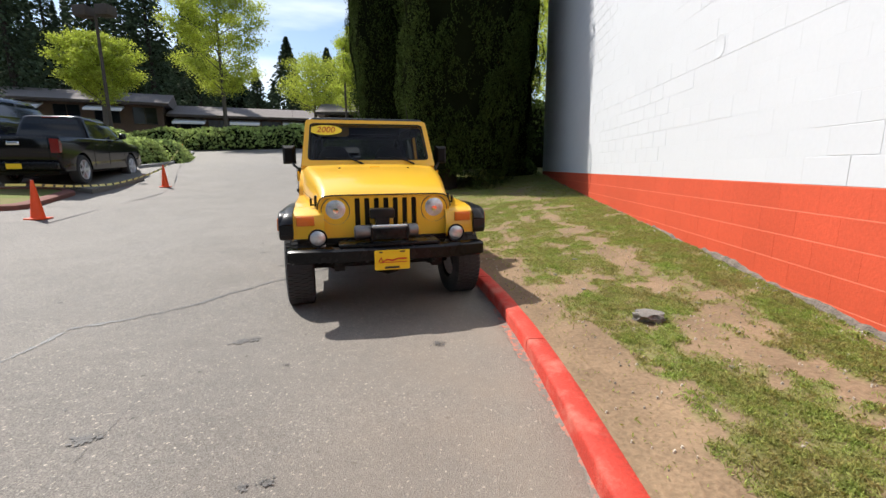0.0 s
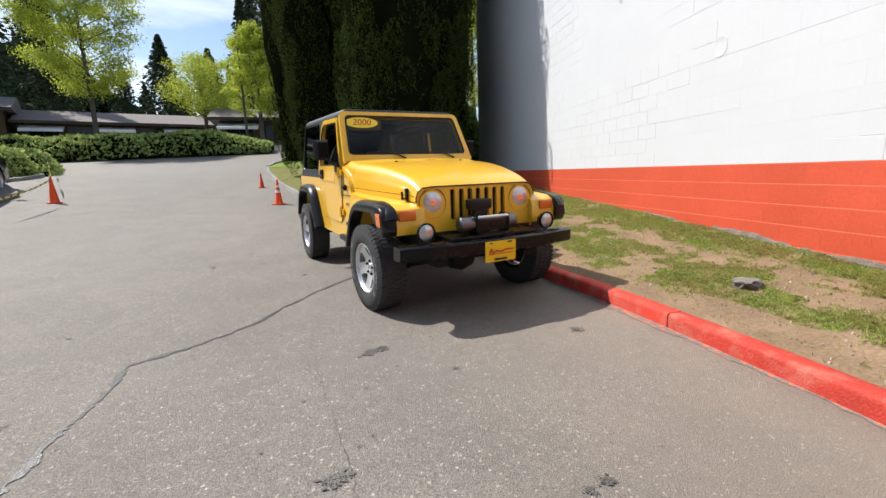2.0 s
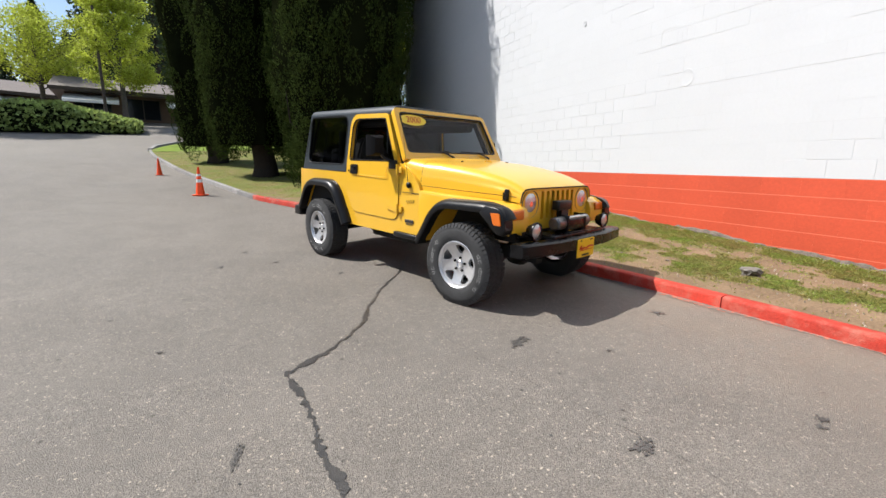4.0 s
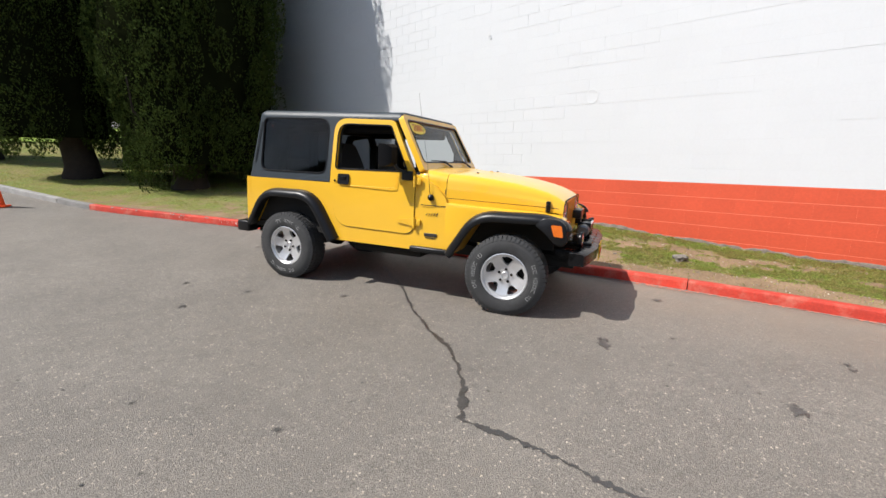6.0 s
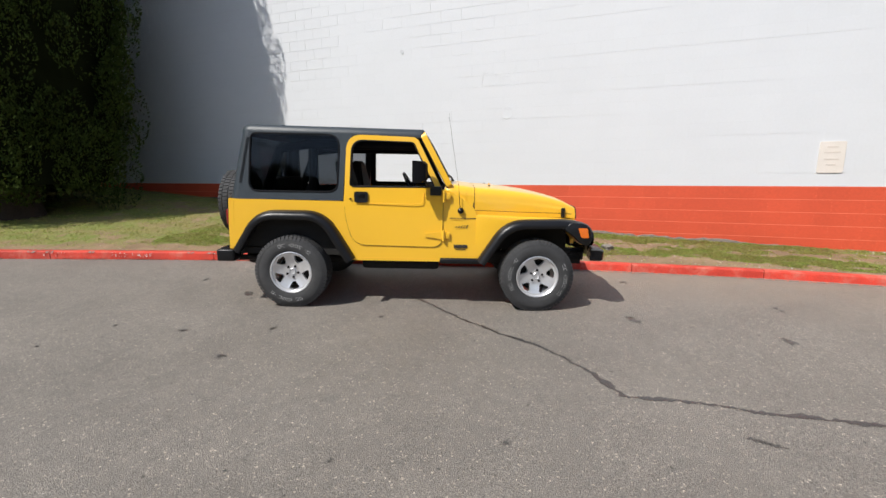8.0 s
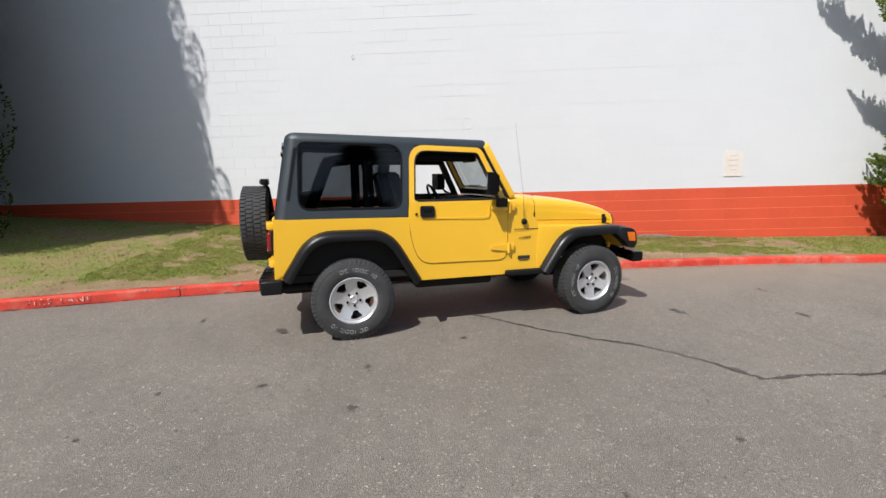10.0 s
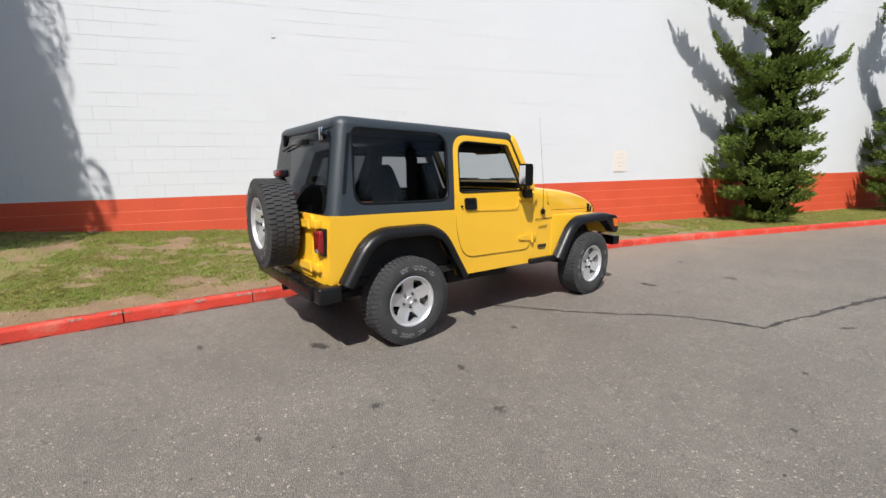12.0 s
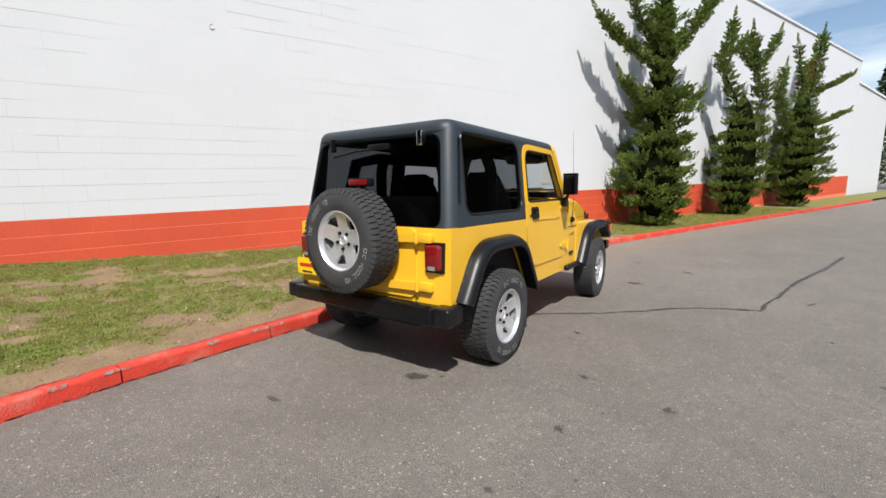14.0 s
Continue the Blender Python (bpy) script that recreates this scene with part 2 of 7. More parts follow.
def asphalt():
    m = mat("worn asphalt", (0.226, 0.200, 0.171), 0.66, vary=0.12, dark=(0.193, 0.174, 0.152), scale=0.35, fine=14, bump=0.9, bump_scale=190, spec=0.5)
    n, l = m.node_tree.nodes, m.node_tree.links
    b = n["Principled BSDF"]
    tc = n.new("ShaderNodeTexCoord")
    v = n.new("ShaderNodeTexVoronoi")
    v.inputs["Scale"].default_value = 105.0
    l.new(tc.outputs["Object"], v.inputs["Vector"])
    ramp = n.new("ShaderNodeValToRGB")
    ramp.color_ramp.elements[0].color, ramp.color_ramp.elements[1].color = (0.80, 0.80, 0.80, 1), (2.3, 2.2, 2.05, 1)
    ramp.color_ramp.elements[0].position, ramp.color_ramp.elements[1].position = 0.83, 0.97
    l.new(v.outputs["Color"], ramp.inputs[0])
    mul = n.new("ShaderNodeMix")
    mul.data_type, mul.blend_type = "RGBA", "MULTIPLY"
    mul.inputs[0].default_value = 0.85
    old = b.inputs["Base Color"].links[0].from_socket
    l.new(old, mul.inputs[6])
    l.new(ramp.outputs[0], mul.inputs[7])
    # coarse grit between the stones and scattered tar spots
    ng = n.new("ShaderNodeTexNoise")
    ng.inputs["Scale"].default_value, ng.inputs["Detail"].default_value = 150.0, 4
    l.new(tc.outputs["Object"], ng.inputs["Vector"])
    rg = n.new("ShaderNodeMapRange")
    rg.inputs["From Min"].default_value, rg.inputs["From Max"].default_value = 0.3, 0.7
    rg.inputs["To Min"].default_value, rg.inputs["To Max"].default_value = 0.50, 1.50
    l.new(ng.outputs["Fac"], rg.inputs["Value"])
    vs = n.new("ShaderNodeTexVoronoi")
    vs.inputs["Scale"].default_value = 5.0
    l.new(tc.outputs["Object"], vs.inputs["Vector"])
    sp = n.new("ShaderNodeMapRange")
    sp.inputs["From Min"].default_value, sp.inputs["From Max"].default_value = 0.035, 0.075
    sp.inputs["To Min"].default_value, sp.inputs["To Max"].default_value = 0.45, 1.0
    l.new(vs.outputs["Distance"], sp.inputs["Value"])
    # scattered pale stones
    vp = n.new("ShaderNodeTexVoronoi")
    vp.inputs["Scale"].default_value = 32.0
    l.new(tc.outputs["Object"], vp.inputs["Vector"])
    pd, pk = n.new("ShaderNodeMapRange"), n.new("ShaderNodeMapRange")
    pd.inputs["From Min"].default_value, pd.inputs["From Max"].default_value = 0.10, 0.17
    pd.inputs["To Min"].default_value, pd.inputs["To Max"].default_value = 0.85, 0.0
    pk.inputs["From Min"].default_value, pk.inputs["From Max"].default_value = 0.56, 0.74
    l.new(vp.outputs["Distance"], pd.inputs["Value"])
    l.new(vp.outputs["Color"], pk.inputs["Value"])
    pm = n.new("ShaderNodeMath")
    pm.operation = "MULTIPLY_ADD"
    l.new(pd.outputs[0], pm.inputs[0])
    l.new(pk.outputs[0], pm.inputs[1])
    l.new(sp.outputs[0], pm.inputs[2])
    gm = n.new("ShaderNodeMath")
    gm.operation = "MULTIPLY"
    l.new(rg.outputs[0], gm.inputs[0])
    l.new(pm.outputs[0], gm.inputs[1])
    gh = n.new("ShaderNodeHueSaturation")
    l.new(gm.outputs[0], gh.inputs["Value"])
    l.new(mul.outputs[2], gh.inputs["Color"])
    # broad tyre-worn and patched areas
    n4 = n.new("ShaderNodeTexNoise")
    n4.inputs["Scale"].default_value, n4.inputs["Detail"].default_value, n4.inputs["Roughness"].default_value = 1.3, 6, 0.65
    l.new(tc.outputs["Object"], n4.inputs["Vector"])
    r4 = n.new("ShaderNodeMapRange")
    r4.inputs["From Min"].default_value, r4.inputs["From Max"].default_value = 0.3, 0.7
    r4.inputs["To Min"].default_value, r4.inputs["To Max"].default_value = 0.88, 1.12
    l.new(n4.outputs["Fac"], r4.inputs["Value"])
    hs = n.new("ShaderNodeHueSaturation")
    l.new(r4.outputs[0], hs.inputs["Value"])
    l.new(gh.outputs[0], hs.inputs["Color"])
    # tan earth washed over the asphalt
    at = n.new("ShaderNodeAttribute")
    at.attribute_name = "dust"
    nd = n.new("ShaderNodeTexNoise")
    nd.inputs["Scale"].default_value, nd.inputs["Detail"].default_value = 2.2, 5
    l.new(tc.outputs["Object"], nd.inputs["Vector"])
    dm = n.new("ShaderNodeMath")
    dm.operation = "MULTIPLY"
    l.new(at.outputs["Fac"], dm.inputs[0])
    l.new(nd.outputs["Fac"], dm.inputs[1])
    dx = n.new("ShaderNodeMix")
    dx.data_type = "RGBA"
    dx.inputs[7].default_value = (0.30, 0.232, 0.172, 1)
    l.new(dm.outputs[0], dx.inputs[0])
    l.new(hs.outputs[0], dx.inputs[6])
    l.new(dx.outputs[2], b.inputs["Base Color"])
    return m


def bank_soil():
    """Dry earth with worn turf: the turf follows the mesh's own cover attribute, the same that grows the blades."""
    m = mat("dry earth and turf", (0.232, 0.158, 0.096), 0.95, vary=0.32, scale=3, fine=45, bump=0.8, bump_scale=45, spec=0.2)
    n, l = m.node_tree.nodes, m.node_tree.links
    b = n["Principled BSDF"]
    at = n.new("ShaderNodeAttribute")
    at.attribute_name = "cover"
    nz = n.new("ShaderNodeTexNoise")
    nz.inputs["Scale"].default_value, nz.inputs["Detail"].default_value = 9.0, 6
    tc = n.new("ShaderNodeTexCoord")
    l.new(tc.outputs["Object"], nz.inputs["Vector"])
    ad = n.new("ShaderNodeMath")
    ad.operation = "ADD"
    l.new(at.outputs["Fac"], ad.inputs[0])
    l.new(nz.outputs["Fac"], ad.inputs[1])
    rg = n.new("ShaderNodeMapRange")
    rg.inputs["From Min"].default_value, rg.inputs["From Max"].default_value = 0.75, 1.25
    l.new(ad.outputs[0], rg.inputs["Value"])
    tm = n.new("ShaderNodeMix")
    tm.data_type = "RGBA"
    # worn yellowish turf and fresher green turf in patches
    n5 = n.new("ShaderNodeTexNoise")
    n5.inputs["Scale"].default_value, n5.inputs["Detail"].default_value, n5.inputs["Roughness"].default_value = 1.4, 7, 0.7
    l.new(tc.outputs["Object"], n5.inputs["Vector"])
    r5 = n.new("ShaderNodeMapRange")
    r5.inputs["From Min"].default_value, r5.inputs["From Max"].default_value = 0.40, 0.60
    l.new(n5.outputs["Fac"], r5.inputs["Value"])
    gr = n.new("ShaderNodeMix")
    gr.data_type = "RGBA"
    gr.inputs[6].default_value, gr.inputs[7].default_value = (0.215, 0.180, 0.075, 1), (0.155, 0.185, 0.047, 1)
    l.new(r5.outputs[0], gr.inputs[0])
    l.new(gr.outputs[2], tm.inputs[7])
    l.new(rg.outputs[0], tm.inputs[0])
    l.new(b.inputs["Base Color"].links[0].from_socket, tm.inputs[6])
    l.new(tm.outputs[2], b.inputs["Base Color"])
    return m


M_ASPHALT = asphalt()
M_SOIL = bank_soil()
M_DIRT = mat("dust along the kerb", (0.195, 0.165, 0.138), 0.95, vary=0.3, scale=12, fine=120, bump=0.6, bump_scale=120, wear=((0.50, 0.16, 0.10), 22.0, 0.50, 0.60))
M_LAWN = mat("mown lawn", (0.17, 0.235, 0.04), 0.9, vary=0.35, scale=1.3, fine=40, bump=0.6, bump_scale=60, spec=0.1)
M_FADED = mat("faded print", (0.61, 0.55, 0.49), 0.7, vary=0.1)
M_KERB_B = mat("faded brown red kerb", (0.20, 0.075, 0.055), 0.85, vary=0.3, scale=5, fine=60, bump=0.5)
M_CRACK = mat("dark sealed crack", (0.040, 0.037, 0.034), 0.42, vary=0.5, scale=30, fine=200, bump=0.35, bump_scale=150, spec=0.95)
M_MATTE = mat("matte black plastic", (0.007, 0.007, 0.008), 0.6, vary=0.2, scale=10, fine=500, spec=0.08)
M_STENCIL = mat("worn pale stencil paint", (0.72, 0.62, 0.58), 0.9, vary=0.2, scale=20, fine=120, wear=((0.52, 0.055, 0.03), 24.0, 0.44, 0.52), fixed=True)
M_PEBBLE = mat("pale pebble", (0.42, 0.36, 0.29), 0.9, vary=0.3, scale=20, island=0.5)
M_FLAKE = mat("white paint flake", (0.55, 0.53, 0.50), 0.8, vary=0.1, scale=20, island=0.3)
M_STAIN = mat("oil stained asphalt", (0.092, 0.084, 0.076), 0.52, spec=0.6, vary=0.45, scale=9, fine=120, bump=0.5, bump_scale=160)


# ---- mesh tools ----
def obj(name, bm, material, smooth=35):
    me = bpy.data.meshes.new(name)
    bmesh.ops.recalc_face_normals(bm, faces=bm.faces)
    bm.to_mesh(me)
    bm.free()
    me.materials.append(material)
    if smooth:
        me.polygons.foreach_set("use_smooth", [True] * len(me.polygons))
        me.set_sharp_from_angle(angle=radians(smooth))
    return new(name, me)


def part(name, bm, material, parent, label="", smooth=35):
    """Links a bmesh as one mesh object under a thing or a part."""
    ob = obj(name, bm, material, smooth)
    ob.parent = parent
    if label:
        ob["label"] = label
    return ob


def sheet(name, verts, faces, material, smooth=False):
    me = bpy.data.meshes.new(name)
    me.from_pydata(verts, [], faces)
    me.materials.append(material)
    if smooth:
        me.polygons.foreach_set("use_smooth", [True] * len(me.polygons))
    return new(name, me)


def empty(name, m=Matrix()):
    e = new(name)
    e.matrix_basis = m
    return e


def box(bm, x0, x1, y0, y1, z0, z1, bevel=0.0, seg=2):
    r = bmesh.ops.create_cube(bm, size=1.0)
    vs = r["verts"]
    for v in vs:
        v.co = Vector((x0 + (v.co.x + 0.5) * (x1 - x0), y0 + (v.co.y + 0.5) * (y1 - y0), z0 + (v.co.z + 0.5) * (z1 - z0)))
    if bevel:
        es = list({e for v in vs for e in v.link_edges})
        bmesh.ops.bevel(bm, geom=es, offset=bevel, segments=seg, profile=0.5, affect="EDGES")
    return bm


def loop_faces(bm, loops, closed=True, cap=True):
    """Skins a row of equal vertex loops."""
    rows = [[bm.verts.new(p) for p in lp] for lp in loops]
    n = len(rows[0])
    for a, b in zip(rows, rows[1:]):
        for i in range(n if closed else n - 1):
            j = (i + 1) % n
            bm.faces.new((a[i], a[j], b[j], b[i]))
    if cap and closed:
        bm.faces.new(rows[0][::-1])
        bm.faces.new(rows[-1])
    return rows


def tube(bm, pts, r, seg=8, cap=True):
    pts = [Vector(p) for p in pts]
    loops = []
    for i, p in enumerate(pts):
        d = (pts[min(i + 1, len(pts) - 1)] - pts[max(i - 1, 0)]).normalized()
        a = d.orthogonal().normalized() if not loops else (last - d * last.dot(d)).normalized()
        last = a
        b = d.cross(a)
        rr = r[i] if isinstance(r, (list, tuple)) else r
        loops.append([p + a * (rr * math.cos(t)) + b * (rr * math.sin(t)) for t in [2 * math.pi * k / seg for k in range(seg)]])
    loop_faces(bm, loops, True, cap)
    return bm


def lathe(bm, profile, seg=32, m=Matrix(), cap=False):
    """Turns (radius, height) round the local y axis."""
    loops = [[m @ Vector((r * math.cos(2 * math.pi * k / seg), h, r * math.sin(2 * math.pi * k / seg))) for k in range(seg)] for r, h in profile]
    loop_faces(bm, loops, True, cap)
    return bm


def rounded(pts, r, seg=5):
    """A closed outline with its corners rounded."""
    out = []
    n = len(pts)
    for i in range(n):
        p, a, b = Vector(pts[i]), Vector(pts[i - 1]), Vector(pts[(i + 1) % n])
        rr = r[i] if isinstance(r, (list, tuple)) else r
        u, v = (a - p), (b - p)
        k = min(rr, u.length * 0.48, v.length * 0.48)
        if k < 1e-4:
            out.append(tuple(p))
            continue
        s, e = p + u.normalized() * k, p + v.normalized() * k
        for j in range(seg + 1):
            t = j / seg
            out.append(tuple((1 - t) ** 2 * s + 2 * t * (1 - t) * p + t * t * e))
    return out


def plate(bm, outer, holes, place, depth):
    """A flat plate with holes: outlines in two coordinates, place(a, b, d) gives the point at depth d."""
    def fill(d):
        edges, loops = [], []
        for lp in [outer] + holes:
            vs = [bm.verts.new(place(a, b, d)) for a, b in lp]
            loops.append(vs)
            edges += [bm.edges.new((vs[i], vs[(i + 1) % len(vs)])) for i in range(len(vs))]
        bmesh.ops.triangle_fill(bm, use_beauty=True, use_dissolve=False, edges=edges)
        return loops
    f, b = fill(0.0), fill(depth)
    for lf, lb in zip(f, b):
        for i in range(len(lf)):
            j = (i + 1) % len(lf)
            bm.faces.new((lf[i], lf[j], lb[j], lb[i]))
    return bm


def leaf_mesh(name, centres, dirs, size, material, rng, aspect=2.2, jitter=0.6):
    """Many small leaves: one folded blade of two faces at each centre, turned roughly along its direction."""
    n = len(centres)
    d = dirs + rng.normal(0, jitter, (n, 3))
    d /= np.linalg.norm(d, axis=1, keepdims=True) + 1e-9
    s = rng.normal(0, 1, (n, 3))
    s -= d * (s * d).sum(1, keepdims=True)
    s /= np.linalg.norm(s, axis=1, keepdims=True) + 1e-9
    nn = np.cross(d, s)
    sz = (size * rng.uniform(0.6, 1.35, n))[:, None]
    a, b = d * sz, s * sz / aspect
    v = np.stack([centres - a * 0.5, centres + b * 0.5 + nn * sz * 0.08, centres + a * 0.5, centres - b * 0.5 + nn * sz * 0.08], 1).reshape(-1, 3)
    me = bpy.data.meshes.new(name)
    me.vertices.add(4 * n)
    me.vertices.foreach_set("co", v.astype(np.float32).ravel())
    me.loops.add(4 * n)
    me.loops.foreach_set("vertex_index", np.arange(4 * n, dtype=np.int32))
    me.polygons.add(n)
    me.polygons.foreach_set("loop_start", np.arange(0, 4 * n, 4, dtype=np.int32))
    me.update(calc_edges=True)
    me.materials.append(material)
    return new(name, me)

# ---- ground ----
GY = [-400, -60, -25, 0, 2.7, 3.6, 5.9, 6.55, 8.2, 12.3, 15.2, 17.7, 29, 34, 48, 90, 400]
GZ = [-4.0, -0.7, -0.28, -0.01, 0.0, 0.01, 0.06, 0.08, 0.115, 0.27, 0.54, 0.75, 2.09, 2.65, 4.9, 9.0, 9.5]
KERB = [(-60, 0.9), (-30, 0.52), (-17, 0.41), (-6, 0.41), (0, 0.36), (1.4, 0.285), (2.35, 0.185), (3.1, 0.085), (4.14, -0.15), (5.2, -0.47), (6.4, -0.82), (7.5, -1.15), (8.2, -1.36), (8.8, -1.60), (10.2, -2.28), (12.3, -3.27), (15.8, -4.56), (19, -5.7), (23, -6.95), (25.5, -7.5)]
BASE_Y = [-60, -27, -1.5, -0.5, 2.5, 4.2, 7, 9.46, 12, 16, 25, 40]
BASE_Z = [-0.35, -0.13, 0.10, 0.11, 0.19, 0.29, 0.45, 0.57, 0.72, 0.98, 1.95, 3.6]
WALL_X, WALL_Y0, WALL_Y1, WALL_TOP = 2.238, -27.3, 16.2, 7.62
KERB_H, KERB_W = 0.11, 0.135


def smooth_interp(v, xs, ys):
    return sum(float(np.interp(v + d, xs, ys)) * w for d, w in ((-0.6, 0.2), (-0.3, 0.2), (0, 0.2), (0.3, 0.2), (0.6, 0.2)))


def ground_z(y):
    return smooth_interp(y, GY, GZ)


def side_z(x, y):
    """Height of the ground with the cross fall of the road: it rises towards the parking bays."""
    return ground_z(y) + 0.07 * min(8.0, max(0.0, -x - 7.0)) * min(1.0, max(0.0, (26.0 - y) / 8.0))


def kerb_x(y):
    return smooth_interp(y, [k[0] for k in KERB], [k[1] for k in KERB])


def grid_sheet(name, xs, ys, zf, material):
    verts = [(x, y, zf(x, y)) for y in ys for x in xs]
    nx = len(xs)
    faces = [(j * nx + i, j * nx + i + 1, (j + 1) * nx + i + 1, (j + 1) * nx + i) for j in range(len(ys) - 1) for i in range(nx - 1)]
    return sheet(name, verts, faces, material, True)


def road_z(x, y):
    z = side_z(x, y)
    if y < 30 and x > -8:
        z += 0.006 * noise.noise(Vector((x * 0.5, y * 0.5, 0)))
    return z


xs = [-400, -150, -70, -40, -28, -20, -17.5] + [-16 + 0.5 * i for i in range(35)] + [4, 12, 40, 150, 400]
ys = [-400, -150, -70, -40] + [-30 + 0.5 * i for i in range(134)] + [40, 48, 60, 75, 90, 150, 400]
ground = tagged(grid_sheet("ground", xs, ys, road_z, M_ASPHALT), "worn grey asphalt road with pale aggregate", "road", kind="structure")
# earth washed off the bank lies on the road beside the kerb
ground.data.attributes.new("dust", "FLOAT", "POINT").data.foreach_set("value", [math.exp(-((kerb_x(y) - x) / 1.1) ** 2) * min(1.0, max(0.0, (6.0 - y) / 3)) if -12 < y < 6 else 0.0 for y in ys for x in xs])


def bank_z(x, y):
    k0, w = kerb_x(y) + KERB_W, WALL_X
    t = min(1.0, max(0.0, (x - k0) / max(0.3, w - k0)))
    lo, hi = ground_z(y) + KERB_H, float(np.interp(y, BASE_Y, BASE_Z))
    z = lo + (max(hi, lo - 0.05) - lo) * t
    edge = min(1.0, (x - k0) / 0.25) if x > k0 else 0.0
    return z + edge * (0.022 * noise.noise(Vector((x * 1.7, y * 1.7, 3))) + 0.012 * noise.noise(Vector((x * 5, y * 5, 7)))) - 0.006


def cover(x, y):
    """How much turf grows here, 0 to 1: worn away along the kerb and in trodden patches."""
    c = 0.56 + 0.26 * noise.noise(Vector((x * 0.9 + 3.1, y * 0.7, 1.7))) + 0.48 * noise.noise(Vector((x * 2.6, y * 2.2, 5.2))) + 0.55 * noise.noise(Vector((x * 5, y * 4, 2.2))) + 0.45 * noise.noise(Vector((x * 14, y * 12, 8.2)))
    d = x - kerb_x(y) - KERB_W + 0.14 * noise.noise(Vector((x * 2, y * 1.6, 9.1)))
    lane = x - 1.45 + 0.06 * (y - 3) + 0.30 * noise.noise(Vector((x * 1.1, y * 0.8, 4.4)))
    if y > -1.5 and y < 12:
        c -= 0.75 * math.exp(-(d / 0.33) ** 2) * min(1, (y + 1.5) / 2)
        c -= 0.42 * math.exp(-(lane / 0.22) ** 2)
        c += 0.30 * math.exp(-((WALL_X - x - 0.25) / 0.25) ** 2)
    if y < -1:
        c += 0.55
    if y > 7.5:
        c += 0.10 * min(1, y - 7.5)
    if y > 9.5:
        c += 0.22 * min(1, y - 9.5)
    if y > 13:
        c += 0.3
    return min(1.0, max(0.0, c))


bys = [-60, -45, -35] + [-28 + 0.4 * i for i in range(50)] + [-8 + 0.10 * i for i in range(224)] + [14.4 + 0.35 * i for i in range(33)]
bts = [i / 34 for i in range(35)]
bverts, bcov = [], []
for y in bys:
    k0 = kerb_x(y) + KERB_W - 0.03
    w = WALL_X + (0.05 if y < WALL_Y1 - 0.3 else 9.0)
    for t in bts:
        x = k0 + (w - k0) * t
        bverts.append((x, y, bank_z(x, y)))
        bcov.append(cover(x, y))
nb = len(bts)
bank = sheet("grass_bank", bverts, [(j * nb + i, j * nb + i + 1, (j + 1) * nb + i + 1, (j + 1) * nb + i) for j in range(len(bys) - 1) for i in range(nb - 1)], M_SOIL, True)
bank.data.attributes.new("cover", "FLOAT", "POINT").data.foreach_set("value", bcov)
tagged(bank, "sloping bank of dry brown earth and patchy turf", "grass bank", kind="structure")

# blades of grass on the bank, thick where the cover is
rng = np.random.default_rng(5)
GN, GM, GY0, GY1 = 800, 70, -13.0, 24.4
g_y = np.linspace(GY0, GY1, GN)
g_x0 = np.array([kerb_x(y) + KERB_W + 0.005 for y in g_y])
g_cov = np.array([[cover(x0 + (WALL_X - 0.02 - x0) * t, y) for t in np.linspace(0, 1, GM)] for x0, y in zip(g_x0, g_y)])
g_z = np.array([[bank_z(x0 + (WALL_X - 0.02 - x0) * t, y) for t in np.linspace(0, 1, GM)] for x0, y in zip(g_x0, g_y)])


def sample(grid, iy, it):
    y0, t0 = np.minimum(iy.astype(int), GN - 2), np.minimum(it.astype(int), GM - 2)
    fy, ft = iy - y0, it - t0
    return grid[y0, t0] * (1 - fy) * (1 - ft) + grid[y0 + 1, t0] * fy * (1 - ft) + grid[y0, t0 + 1] * (1 - fy) * ft + grid[y0 + 1, t0 + 1] * fy * ft


NB = 1200000
by = np.where(rng.random(NB) < 0.38, rng.uniform(GY0, GY1, NB), rng.uniform(-0.3, 9.6, NB))
iy, it = (by - GY0) / (GY1 - GY0) * (GN - 1), rng.random(NB) * (GM - 1)
cv = sample(g_cov, iy, it)
keep = rng.random(NB) < np.clip((cv - 0.22) * 0.95, 0.006, 0.70)
x0 = np.interp(by, g_y, g_x0)
bx = x0 + (WALL_X - 0.02 - x0) * it / (GM - 1)
pos = np.stack([bx, by, sample(g_z, iy, it) + 0.006], 1)[keep]
way = np.concatenate([rng.normal(0, 0.6, (len(pos), 2)), np.full((len(pos), 1), 0.75)], 1)
g_tuft = rng.random((GN, GM)) ** 3
tall = 0.75 + 1.3 * sample(g_tuft, iy, it)[keep]
grass = leaf_mesh("grass", pos + np.stack([0 * tall, 0 * tall, 0.006 * (tall - 0.7)], 1), way, 0.0215 * tall, M_GRASS, rng, aspect=4.4, jitter=0.35)
tagged(grass, "patchy short green and yellowed grass on the bank", "grass", kind="stuff")

# lawn behind the kerb end, under the tall cypresses and further back
lv = []
lys = [24.5 + 0.5 * i for i in range(24)]
for y in lys:
    half = max(0.0, 1 - ((y - 24.5) / 11.5) ** 2) ** 0.5
    for t in bts:
        x0 = -7.35 + (1 - half) * 9
        lv.append((x0 + (14 - x0) * t, y, ground_z(y) + 0.10 + 0.25 * min(1, t * 3) * half))
lawn = sheet("lawn", lv, [(j * nb + i, j * nb + i + 1, (j + 1) * nb + i + 1, (j + 1) * nb + i) for j in range(len(lys) - 1) for i in range(nb - 1)], M_LAWN, True)
lawn.data.attributes.new("cover", "FLOAT", "POINT").data.foreach_set("value", [0.9] * len(lv))
tagged(lawn, "green lawn at the top of the road", "lawn", kind="structure")


